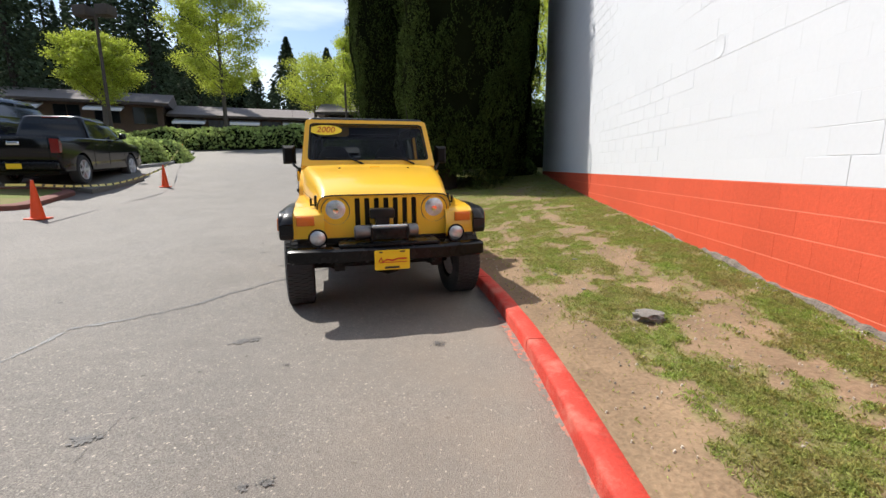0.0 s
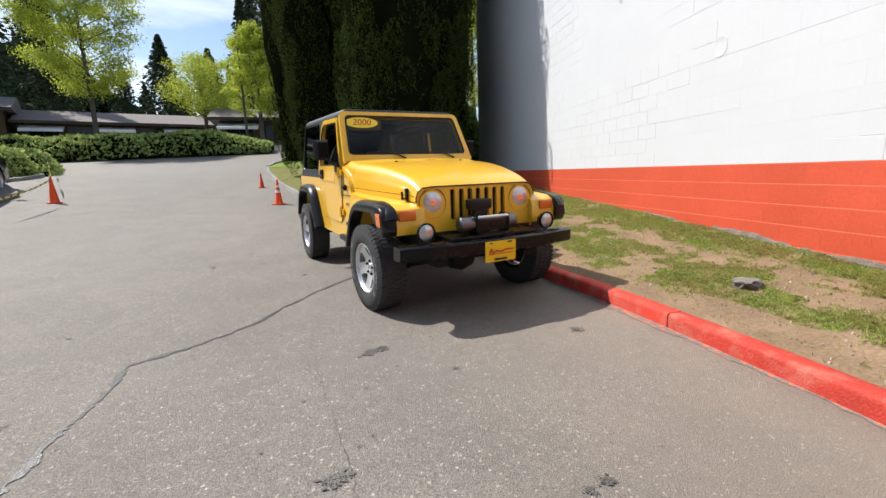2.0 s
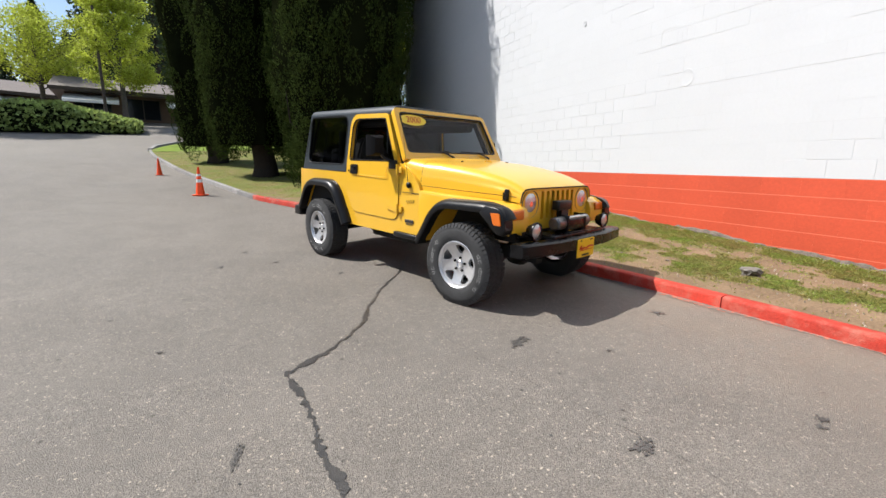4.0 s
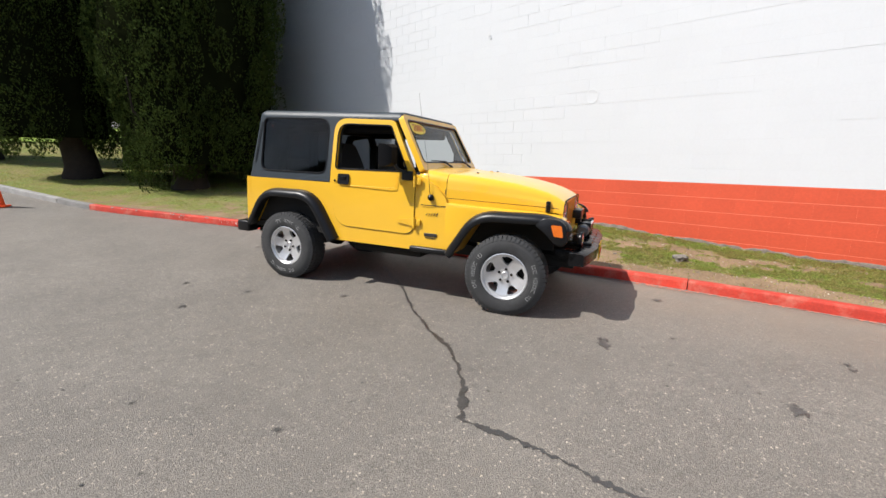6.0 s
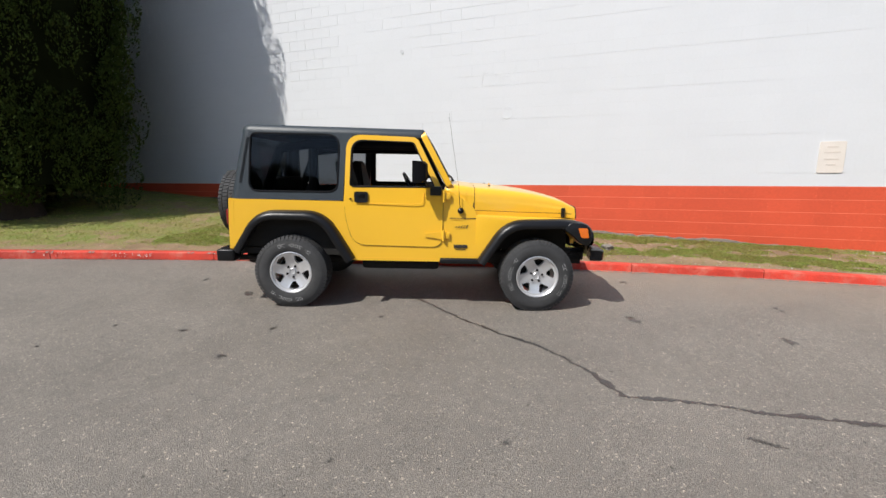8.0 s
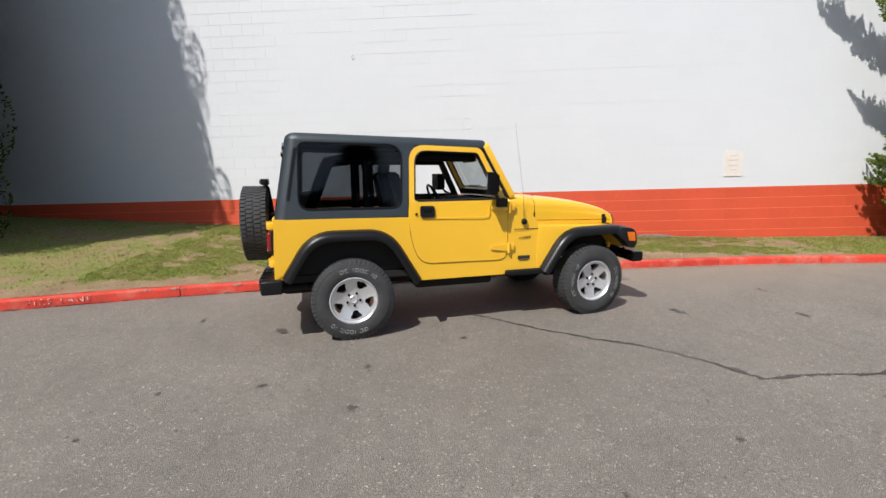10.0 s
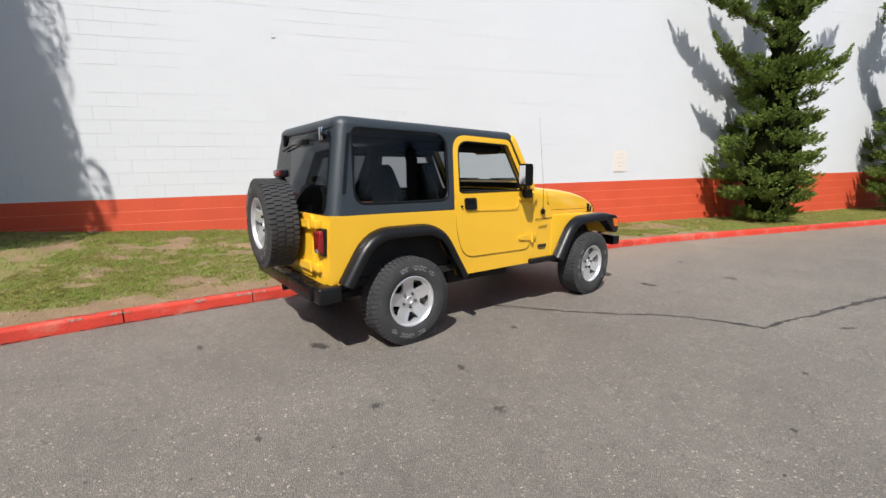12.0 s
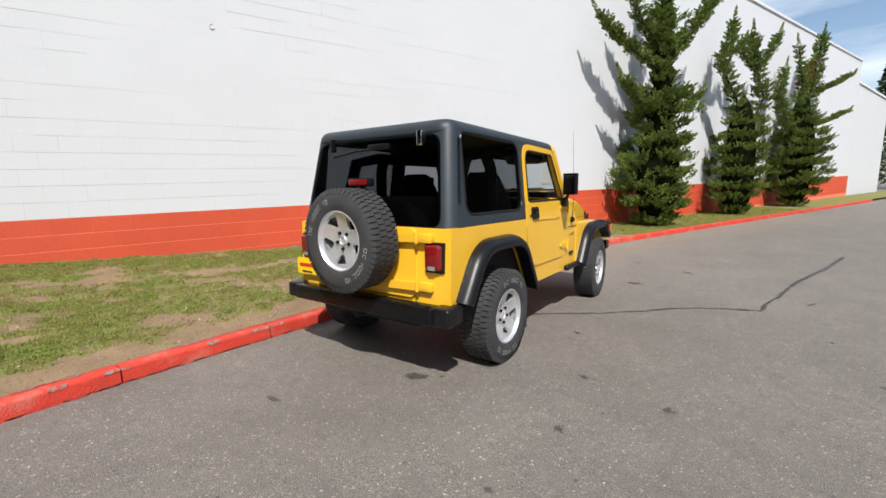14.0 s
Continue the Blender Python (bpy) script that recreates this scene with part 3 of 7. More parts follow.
# ---- flat marks on the road ----
def ribbon(name, pts, width, material, seed, lift=0.004):
    r = random.Random(seed)
    dense = []
    for (x0, y0), (x1, y1) in zip(pts, pts[1:]):
        n = max(2, int(math.hypot(x1 - x0, y1 - y0) / 0.012))
        dense += [(x0 + (x1 - x0) * i / n, y0 + (y1 - y0) * i / n) for i in range(n)]
    dense.append(pts[-1])
    verts, faces = [], []
    for i, (x, y) in enumerate(dense):
        a, b = dense[max(0, i - 1)], dense[min(len(dense) - 1, i + 1)]
        d = Vector((b[0] - a[0], b[1] - a[1])).normalized()
        wob = 0.022 * noise.noise(Vector((x * 5, y * 5, seed))) + 0.016 * noise.noise(Vector((x * 17, y * 17, seed))) + 0.010 * noise.noise(Vector((x * 45, y * 45, seed)))
        w = width * max(0.12, 0.60 + 0.8 * noise.noise(Vector((x * 7, y * 7, seed + 3))) + 0.8 * noise.noise(Vector((x * 31, y * 31, seed + 3))) + r.uniform(-0.12, 0.25))
        for s in (-1, 1):
            e = s * w / 2 * r.uniform(0.8, 1.22)
            px, py = x - d.y * (wob + e), y + d.x * (wob + e)
            verts.append((px, py, road_z(px, py) + lift))
    for i in range(len(dense) - 1):
        faces.append((2 * i, 2 * i + 1, 2 * i + 3, 2 * i + 2))
    return sheet(name, verts, faces, material, True)


CRACK = [(-1.55, 5.5), (-1.77, 5.14), (-1.95, 4.75), (-2.3, 4.25), (-2.52, 3.86), (-2.68, 3.45), (-3.02, 3.05), (-3.27, 2.84), (-3.22, 2.45), (-3.2, 2.0), (-3.14, 1.57), (-3.1, 0.7), (-3.1, -0.1), (-3.0, -1.6)]
tagged(ribbon("road_crack", CRACK[:7], 0.032, M_CRACK, 1), "dark tar-filled crack across the asphalt", "crack", kind="structure")
tagged(ribbon("road_crack", CRACK[6:], 0.056, M_CRACK, 2), "dark tar-filled crack along the asphalt", "crack", kind="structure")
tagged(ribbon("road_crack", [(-14.5, 8.2), (-9.0, 9.6), (-6.5, 11.4)], 0.03, M_STAIN, 4), "fine open seam in the asphalt", "crack", kind="structure")
tagged(ribbon("road_crack", [(-2.22, 3.0), (-2.18, 2.79), (-1.97, 1.9), (-1.80, 1.15)], 0.0035, M_STAIN, 6), "hairline seam in the asphalt beside the kerb", "crack", kind="structure")


def blot(x, y, rx, ry, turn, seed):
    """A soaked-in stain: a ragged middle with many small flecks round it."""
    r = random.Random(int(seed * 10))
    verts, faces = [], []
    for q in range(40):
        big = q == 0
        k0 = 0.42 if big else r.uniform(0.05, 0.15)
        cx, cy = (0, 0) if big else (r.gauss(0, 0.42) * rx, r.gauss(0, 0.42) * ry)
        n, base = (48 if big else 9), len(verts)
        for i in range(n):
            a = 2 * math.pi * i / n
            k = k0 * (1 + 0.8 * noise.noise(Vector((math.cos(a) * 1.6, math.sin(a) * 1.6, seed + q))) + 0.5 * noise.noise(Vector((math.cos(a) * 5, math.sin(a) * 5, seed + q))) + r.uniform(-0.15, 0.15))
            px, py = cx + rx * k * math.cos(a), cy + ry * k * math.sin(a) * (1 if big else 1.4)
            px, py = x + px * math.cos(turn) - py * math.sin(turn), y + px * math.sin(turn) + py * math.cos(turn)
            verts.append((px, py, road_z(px, py) + 0.004 + 0.00008 * q))
        faces.append(tuple(range(base, base + n)))
    ob = sheet("oil_stain", verts, faces, M_STAIN, True)
    tagged(ob, "dark oil stain soaked into the asphalt", "stain", kind="structure")


for i, s in enumerate([(-1.81, 2.70, 0.10, 0.06, 0.5), (-0.44, 2.73, 0.055, 0.05, 0), (-1.94, 1.57, 0.08, 0.05, 0.2), (-2.47, 6.54, 0.13, 0.055, 0.9), (-0.99, 1.36, 0.045, 0.03, 0), (-3.53, 2.2, 0.09, 0.02, 1.4), (-1.07, 1.33, 0.03, 0.03, 0), (-2.19, 7.44, 0.08, 0.03, 0.4), (-3.15, 5.62, 0.05, 0.03, 0), (-3.47, 6.27, 0.04, 0.04, 0), (-3.72, 5.6, 0.05, 0.04, 0.3), (-3.98, 3.44, 0.03, 0.03, 0), (-2.55, 4.9, 0.05, 0.03, 0), (-1.35, 2.35, 0.03, 0.02, 0), (-3.6, 6.9, 0.035, 0.02, 0.2), (-4.4, 4.2, 0.02, 0.02, 0), (-4.1, 7.0, 0.025, 0.02, 0)]):
    blot(*s, i * 3.7)

# small dark spots scattered over the road, and the dust that gathers at the kerb's foot
rs = random.Random(41)
verts, faces = [], []
for k in range(110):
    x, y = rs.uniform(-6.5, -0.6), rs.uniform(-1, 9)
    if x > kerb_x(y) - 0.15:
        continue
    q, base = rs.uniform(0.003, 0.009) * (1.8 if rs.random() < 0.06 else 1), len(verts)
    a0 = rs.uniform(0, 6)
    verts += [(x + q * rs.uniform(0.5, 1.3) * math.cos(a0 + 0.7854 * i), y + q * rs.uniform(0.5, 1.3) * math.sin(a0 + 0.7854 * i), road_z(x, y) + 0.0045) for i in range(8)]
    faces.append(tuple(range(base, base + 8)))
tagged(sheet("tar_spots", verts, faces, M_CRACK), "small dark tar spots scattered over the asphalt", "stain", kind="stuff")
verts, faces = [], []
for i in range(400):
    y = -6 + 0.03 * i
    x = kerb_x(y)
    w = (0.075 if y < 5.5 else 0.028) * max(0.0, 0.45 + 0.7 * noise.noise(Vector((1, y * 0.9, 2))) + 0.45 * noise.noise(Vector((4, y * 4, 2))) + 0.4 * noise.noise(Vector((4, y * 15, 7))))
    verts += [(x + 0.004, y, road_z(x, y) + 0.010), (x - w * 0.4, y, road_z(x, y) + 0.006), (x - w, y, road_z(x - w, y) + 0.003)]
    if i:
        a, b = 3 * (i - 1), 3 * i
        faces += [(a + k, b + k, b + k + 1, a + k + 1) for k in range(2)]
tagged(sheet("kerb_dust", verts, faces, M_DIRT, True), "strip of tan dust and flaked red paint along the kerb", "dirt", kind="stuff")

# thin ragged dark line where road and kerb meet
tagged(ribbon("kerb_foot_line", [(kerb_x(0.25 * i) - 0.004, 0.25 * i) for i in range(16, 50)], 0.014, M_CRACK, 9, 0.012), "thin dark line along the foot of the kerb", "crack", kind="structure")

# ---- block wall ----
BLOCK_L, BLOCK_H, RED_TOP = 0.4064, 0.2, 1.066
bm = bmesh.new()
box(bm, WALL_X + 0.0018, WALL_X + 0.25, WALL_Y0, WALL_Y1, RED_TOP, WALL_TOP)
wall = tagged(obj("wall_east", bm, M_MORTAR_W, 0), "tall white-painted concrete block wall with a red base band", "wall", kind="structure")
bm = bmesh.new()
box(bm, WALL_X + 0.0018, WALL_X + 0.25, WALL_Y0, WALL_Y1, -1.2, RED_TOP - 0.001)
part("base_band", bm, M_MORTAR_R, wall, "red painted base band", 0)
bm = bmesh.new()
box(bm, WALL_X - 0.05, WALL_X + 0.28, WALL_Y0 - 0.02, WALL_Y1 + 0.02, WALL_TOP, WALL_TOP + 0.10, 0.012)
part("coping", bm, M_TRIM_W, wall, "thin metal roof edge")
# end and back of the building, so that it closes
bm = bmesh.new()
box(bm, WALL_X + 0.25, WALL_X + 20, WALL_Y1 - 0.25, WALL_Y1, -1.2, WALL_TOP)
part("end_wall", bm, M_WHITE, wall, "", 0)
bm = bmesh.new()
box(bm, WALL_X + 0.25, WALL_X + 20, WALL_Y0, WALL_Y1 - 0.25, WALL_TOP - 0.3, WALL_TOP - 0.02)
part("roof", bm, M_ROOF, wall, "flat roof", 0)
# rough footing that shows where the earth has sunk
verts, faces = [], []
fy = [-3 + 0.06 * i for i in range(260)]
for i, y in enumerate(fy):
    top = float(np.interp(y, BASE_Y, BASE_Z)) - 0.02 + 0.045 * math.exp(-((y - 3) / 3.0) ** 2) + 0.045 * noise.noise(Vector((0, y * 1.3, 0))) + 0.03 * noise.noise(Vector((0, y * 9, 4)))
    out = 0.035 + 0.02 * noise.noise(Vector((2, y * 4, 0)))
    verts += [(WALL_X - out - 0.02, y, top - 0.30), (WALL_X - out, y, top - 0.03), (WALL_X - out * 0.5, y, top), (WALL_X + 0.003, y, top + 0.012)]
    if i:
        a, b = 4 * (i - 1), 4 * i
        faces += [(a + k, b + k, b + k + 1, a + k + 1) for k in range(3)]
foot = sheet("footing", verts, faces, M_FOOTING)
foot.parent = wall
foot["label"] = "rough grey footing with chipped paint"

# ---- the yellow off-roader ----
# local axes: x ahead from the rear axle, y to its left, z up from the tyres' contact
A = radians(19.0)
CAR_U = Vector((math.sin(A), -math.cos(A), -0.024)).normalized()
CAR_L = Vector((math.cos(A), math.sin(A), 0))
CAR_M = Matrix((CAR_U, CAR_L, CAR_U.cross(CAR_L))).transposed().to_4x4()
CAR_M.translation = Vector((-1.8375, 6.107, 0.062))
car = tagged(empty("off_road_car", CAR_M), "bright yellow two-door off-roader with dark grey hardtop parked by the kerb", "car")
WB, TYRE_R, TRACK = 2.373, 0.352, 0.735


def lat(z):
    """Half width of the upper body at a height: it leans inwards above the belt."""
    return 0.742 - max(0.0, z - 1.03) * 0.125


def side_plate(outline, holes, s, depth, out=0.0):
    bm = bmesh.new()
    return plate(bm, outline, holes, lambda a, b, d: Vector((a, s * (lat(b) + out - d), b)), depth)


REAR_ARCH = [(0.545, 0.46), (0.50, 0.56), (0.345, 0.80), (0.27, 0.865), (0.18, 0.885), (-0.20, 0.885), (-0.29, 0.865), (-0.35, 0.80), (-0.50, 0.555)]
for s in (-1, 1):
    # tub side with its wheel arch, up to the belt and round the door
    out = [(-0.625, 0.535), (-0.50, 0.555)] + REAR_ARCH[::-1][1:] + [(1.80, 0.46), (1.80, 0.90), (1.765, 0.975), (1.70, 1.04), (1.62, 1.10), (1.52, 1.15), (1.47, 1.16), (0.515, 1.16), (0.505, 1.035), (-0.605, 1.045)]
    part("side_panel", side_plate(out, [], s, 0.04), M_YELLOW, car, "yellow body side", 30)
    # door skin, 9 mm proud, with rounded lower corners
    d_out = rounded([(0.512, 1.165), (0.520, 0.86), (0.60, 0.615), (1.455, 0.605), (1.462, 1.165)], [0.02, 0.1, 0.12, 0.10, 0.02], 7)
    bm = bmesh.new()
    gap = rounded([(0.5085, 1.168), (0.5165, 0.86), (0.597, 0.6115), (1.459, 0.6015), (1.466, 1.168)], [0.02, 0.1, 0.12, 0.10, 0.02], 7)
    bm.faces.new([bm.verts.new((a, s * (lat(b) + 0.002), b)) for a, b in gap])
    part("door_gap", bm, M_UNDER, car, "", 0)
    door = part("door", side_plate(d_out, [], s, 0.03, 0.006), M_YELLOW, car, "yellow door with open window", 30)
    # pressed upper panel line of the door
    bm = bmesh.new()
    line = [(0.66, 1.02), (1.20, 1.02), (1.255, 1.03), (1.27, 1.06), (1.275, 1.13)]
    tube(bm, [(a, s * (lat(b) + 0.009), b) for a, b in line], 0.003, 6)
    part("crease", bm, M_YELLOW, door)
    bm = bmesh.new()
    wf_o = rounded([(0.515, 1.15), (0.535, 1.665), (1.205, 1.645), (1.455, 1.15)], [0.01, 0.15, 0.05, 0.02], 8)
    wf_i = rounded([(0.562, 1.175), (0.578, 1.618), (1.175, 1.602), (1.385, 1.175)], [0.03, 0.12, 0.03, 0.03], 8)
    plate(bm, wf_o, [wf_i], lambda a, b, d: Vector((a, s * (lat(b) + 0.006 - d), b)), 0.045)
    part("window_frame", bm, M_YELLOW, door, "yellow rounded window frame", 30)
    bm = bmesh.new()
    plate(bm, wf_o, [[(0.93 + (a - 0.93) * 0.965, 1.39 + (b - 1.39) * 0.955) for a, b in wf_i]], lambda a, b, d: Vector((a, s * (lat(b) - 0.034 - d), b)), 0.018)
    box(bm, 0.53, 1.45, s * 0.70 - 0.012, s * 0.70 + 0.012, 0.62, 1.165, 0.006)
    part("door_trim", bm, M_SEAT, door, "dark inner door trim", 30)
    bm = bmesh.new()
    for e in (0.006, -0.044):
        tube(bm, [(a, s * (lat(b) + e), b) for a, b in [(a + (0.006 if a < 0.9 else -0.006), b + (0.006 if b < 1.4 else -0.006)) for a, b in wf_i] + [wf_i[0]]], 0.007, 5)
    part("window_seal", bm, M_BLACK, door, "black rubber window seal")
    # handle: a black recessed paddle
    bm = bmesh.new()
    plate(bm, rounded([(0.610, 1.130), (0.610, 1.028), (0.742, 1.028), (0.742, 1.130)], 0.024), [], lambda a, b, d: Vector((a, s * (lat(b) + 0.018 - d), b)), 0.012)
    part("handle", bm, M_BLACK, door, "black paddle handle")
    bm = bmesh.new()
    box(bm, 0.640, 0.712, s * 0.754 - 0.006, s * 0.752 + 0.006, 1.07, 1.11, 0.004)
    part("handle_paddle", bm, M_STEEL_B, door)
    bm = bmesh.new()
    lathe(bm, [(0.0, 0.0), (0.011, 0.001), (0.011, 0.006), (0.0, 0.008)], 12, Matrix.Translation((0.575, s * (lat(1.06) + 0.009), 1.06)) @ (Matrix() if s > 0 else Matrix.Rotation(math.pi, 4, "Z")))
    part("lock", bm, M_STEEL_B, door)
    # strap hinges
    for hz in (0.72, 1.10):
        bm = bmesh.new()
        plate(bm, rounded([(1.285, hz + 0.018), (1.285, hz - 0.012), (1.462, hz - 0.036), (1.462, hz + 0.036)], 0.008, 3), [], lambda a, b, d: Vector((a, s * (lat(b) + 0.017 - d), b)), 0.012)
        box(bm, 1.474, 1.53, s * 0.748 - 0.009, s * 0.748 + 0.009, hz - 0.030, hz + 0.030, 0.005)
        tube(bm, [(1.468, s * 0.760, hz - 0.052), (1.468, s * 0.760, hz + 0.052)], 0.013, 8)
        part("hinge", bm, M_YELLOW, door)
    # mirror on its arm, its glass turned in towards the driver
    bm = bmesh.new()
    def head(xi, xo, k):
        return [(x, s * y, z) for x, y, z in ((xi, 0.785 + k, 1.225 + k), (xo, 0.925 - k, 1.225 + k), (xo, 0.925 - k, 1.425 - k), (xi, 0.785 + k, 1.425 - k))]
    loop_faces(bm, [head(1.222, 1.178, 0.006), head(1.228, 1.184, 0.0), head(1.285, 1.255, 0.004), head(1.315, 1.30, 0.03)])
    mir = part("mirror", bm, M_MATTE, car, "black door mirror", 40)
    bm = bmesh.new()
    tube(bm, [(1.29, s * 0.82, 1.24), (1.315, s * 0.80, 1.205), (1.36, s * 0.76, 1.18), (1.42, s * 0.745, 1.165)], 0.014, 8)
    box(bm, 1.335, 1.445, s * 0.752 - 0.016, s * 0.752 + 0.016, 1.105, 1.19, 0.008)
    part("arm", bm, M_BLACK, mir)
    bm = bmesh.new()
    bm.faces.new([bm.verts.new((x - 0.003, y, z)) for x, y, z in head(1.219, 1.181, 0.016)])
    part("mirror_glass", bm, M_CHROME, mir, "bright mirror glass", 0)

    # fender block with its flat top and arch
    bm = bmesh.new()
    prof = [(1.78, 0.925), (2.30, 0.905), (2.62, 0.893), (2.755, 0.878), (2.815, 0.845), (2.835, 0.79), (2.842, 0.665), (2.80, 0.655), (2.74, 0.70), (2.66, 0.80), (2.56, 0.835), (2.16, 0.835), (2.07, 0.79), (1.89, 0.49), (1.86, 0.462), (1.78, 0.462)]
    loops = []
    for o, k in ((0.50, 0), (0.728, 0), (0.742, 0.004), (0.747, 0.016)):
        loops.append([(a, s * o, b - (k if b > 0.6 and i < 7 else 0)) for i, (a, b) in enumerate(prof)])
    loop_faces(bm, loops)
    fen = part("fender", bm, M_YELLOW, car, "yellow front fender", 40)
    bm = bmesh.new()
    box(bm, 2.825, 2.85, min(s * 0.575, s * 0.71), max(s * 0.575, s * 0.71), 0.765, 0.84, 0.008)
    part("turn_signal", bm, M_AMBER, fen, "amber turn signal lens")

    # moulded black flares
    def flare(path, nm):
        bm = bmesh.new()
        loops = []
        for i, p in enumerate(path):
            a, b = Vector(path[max(0, i - 1)]), Vector(path[min(len(path) - 1, i + 1)])
            d = (b - a).normalized()
            nr = Vector((-d.y, d.x))
            if nr.y < 0 and abs(nr.y) > 0.3:
                nr = -nr
            loops.append([(p[0] + nr.x * o, s * w, p[1] + nr.y * o) for w, o in ((0.735, 0.062), (0.765, 0.062), (0.80, 0.054), (0.832, 0.034), (0.842, 0.010), (0.842, -0.012), (0.836, -0.022), (0.735, -0.012))])
        loop_faces(bm, loops)
        return part("flare", bm, M_BLACK, car, nm, 45)
    def arc(pts, r):
        return [q for q in rounded(pts, r, 6)]
    rp = arc([(0.555, 0.455), (0.30, 0.882), (-0.30, 0.882), (-0.515, 0.535)], [0, 0.16, 0.16, 0])
    flare(rp[::-1], "black moulded rear wheel flare")
    fp = arc([(2.855, 0.70), (2.83, 0.80), (2.66, 0.84), (2.09, 0.825), (1.85, 0.455)], [0, 0.06, 0.12, 0.16, 0])
    ff = flare(fp, "black moulded front wheel flare")
    bm = bmesh.new()
    box(bm, 1.435, 1.87, min(s * 0.735, s * 0.79), max(s * 0.735, s * 0.79), 0.448, 0.502, 0.018, 3)
    part("rocker_guard", bm, M_BLACK, ff)
    bm = bmesh.new()
    plate(bm, rounded([(2.735, 0.828), (2.765, 0.738), (2.838, 0.735), (2.820, 0.828)], 0.012, 3), [], lambda a, b, d: Vector((a, s * (0.854 - d), b)), 0.02)
    part("side_marker", bm, M_AMBER, ff, "amber side marker lens")
    bm = bmesh.new()
    tip = rounded([(2.60, 0.815), (2.66, 0.880), (2.80, 0.870), (2.858, 0.825), (2.872, 0.700), (2.845, 0.655), (2.775, 0.668), (2.70, 0.745)], [0.02, 0.03, 0.05, 0.04, 0.03, 0.02, 0.04, 0.05], 4)
    loop_faces(bm, [[(a + (2.74 - a) * k, s * o, b + (0.77 - b) * k) for a, b in tip] for o, k in ((0.738, 0.0), (0.825, 0.0), (0.838, 0.03), (0.844, 0.10))])
    part("flare_tip", bm, M_BLACK, ff, "", 45)
    # hood latch
    bm = bmesh.new()
    box(bm, 2.635, 2.675, s * 0.562 - 0.012, s * 0.562 + 0.012, 0.895, 0.99, 0.008)
    tube(bm, [(2.655, s * 0.578, 0.915), (2.655, s * 0.60, 0.905), (2.655, s * 0.60, 0.965)], 0.010, 6)
    part("hood_latch", bm, M_BLACK, car, "black rubber hood latch")
    # tail lamp
    lamp = part("tail_lamp", box(bmesh.new(), -0.672, -0.615, min(s * 0.565, s * 0.69), max(s * 0.565, s * 0.69), 0.775, 0.940, 0.022, 3), M_RED, car, "red tail lamp")
    bm = bmesh.new()
    box(bm, -0.64, -0.60, min(s * 0.555, s * 0.70), max(s * 0.555, s * 0.70), 0.755, 0.955, 0.008)
    part("housing", bm, M_BLACK, lamp)
    bm = bmesh.new()
    box(bm, -0.676, -0.671, min(s * 0.60, s * 0.655), max(s * 0.60, s * 0.655), 0.778, 0.805, 0.003)
    part("reverse_lens", bm, M_LENS, lamp, "small clear reverse lens")
    # bumper end cap
    bm = bmesh.new()
    box(bm, -0.735, -0.56, min(s * 0.66, s * 0.80), max(s * 0.66, s * 0.80), 0.435, 0.555, 0.02, 3)
    part("bumper_cap", bm, M_BLACK, car, "black plastic rear bumper end")
    # round auxiliary lamp on the bumper
    tl = Matrix.Translation((2.955, s * 0.553, 0.685)) @ Matrix.Rotation(radians(-90), 4, "Z")
    bm = bmesh.new()
    lathe(bm, [(0.0, -0.075), (0.04, -0.07), (0.066, -0.02), (0.072, 0.0), (0.070, 0.010), (0.059, 0.006)], 24, tl)
    tube(bm, [(2.94, s * 0.553, 0.575), (2.94, s * 0.553, 0.63)], 0.014, 6)
    fog = part("auxiliary_lamp", bm, M_STEEL_B, car, "round black auxiliary lamp")
    bm = bmesh.new()
    lathe(bm, [(0.059, 0.002), (0.045, 0.010), (0.025, 0.015), (0.0005, 0.017)], 24, tl)
    part("lens", bm, M_LENS, fog)
    # headlight
    hl = Matrix.Translation((2.768, s * 0.408, 0.872)) @ Matrix.Rotation(radians(-90), 4, "Z")
    bm = bmesh.new()
    lathe(bm, [(0.116, -0.01), (0.116, 0.012), (0.113, 0.019), (0.107, 0.012), (0.105, -0.01)], 36, hl)
    head = part("headlight", bm, M_WINCH, car, "round headlight with chrome ring")
    bm = bmesh.new()
    lathe(bm, [(0.123, -0.01), (0.123, 0.007), (0.119, 0.009), (0.115, 0.004)], 36, hl)
    part("bezel", bm, M_UNDER, head, "thin dark bezel")
    bm = bmesh.new()
    lathe(bm, [(0.107, 0.004), (0.085, 0.013), (0.048, 0.020), (0.0005, 0.023)], 36, hl)
    part("lens", bm, M_LENS, head)
    bm = bmesh.new()
    lathe(bm, [(0.024, 0.0205), (0.022, 0.0240), (0.010, 0.0245), (0.0005, 0.0245)], 18, hl)
    part("bulb_shield", bm, M_CHROME, head)

# hood: a crowned lid with rolled edges, narrowing to the grille, and the cowl that carries its line to the windscreen
def hood_section(x, w, zt, zb, r, inset=0.0):
    half = [(w + 0.004, zb), (w, zb + (zt - zb) * 0.40), (w - 0.006, zb + (zt - zb) * 0.50)]
    for k in range(7):
        t = math.pi / 2 * k / 6
        half.append((w - 0.012 - r * (1 - math.cos(t)), zt - 0.016 - r + r * math.sin(t)))
    half += [(w * 0.62, zt - 0.007), (w * 0.45, zt - 0.001), (w * 0.2, zt)]
    half = [(a - inset, b - inset) for a, b in half]
    return [(x, -a, b) for a, b in half] + [(x, 0, zt - inset)] + [(x, a, b) for a, b in half[::-1]]


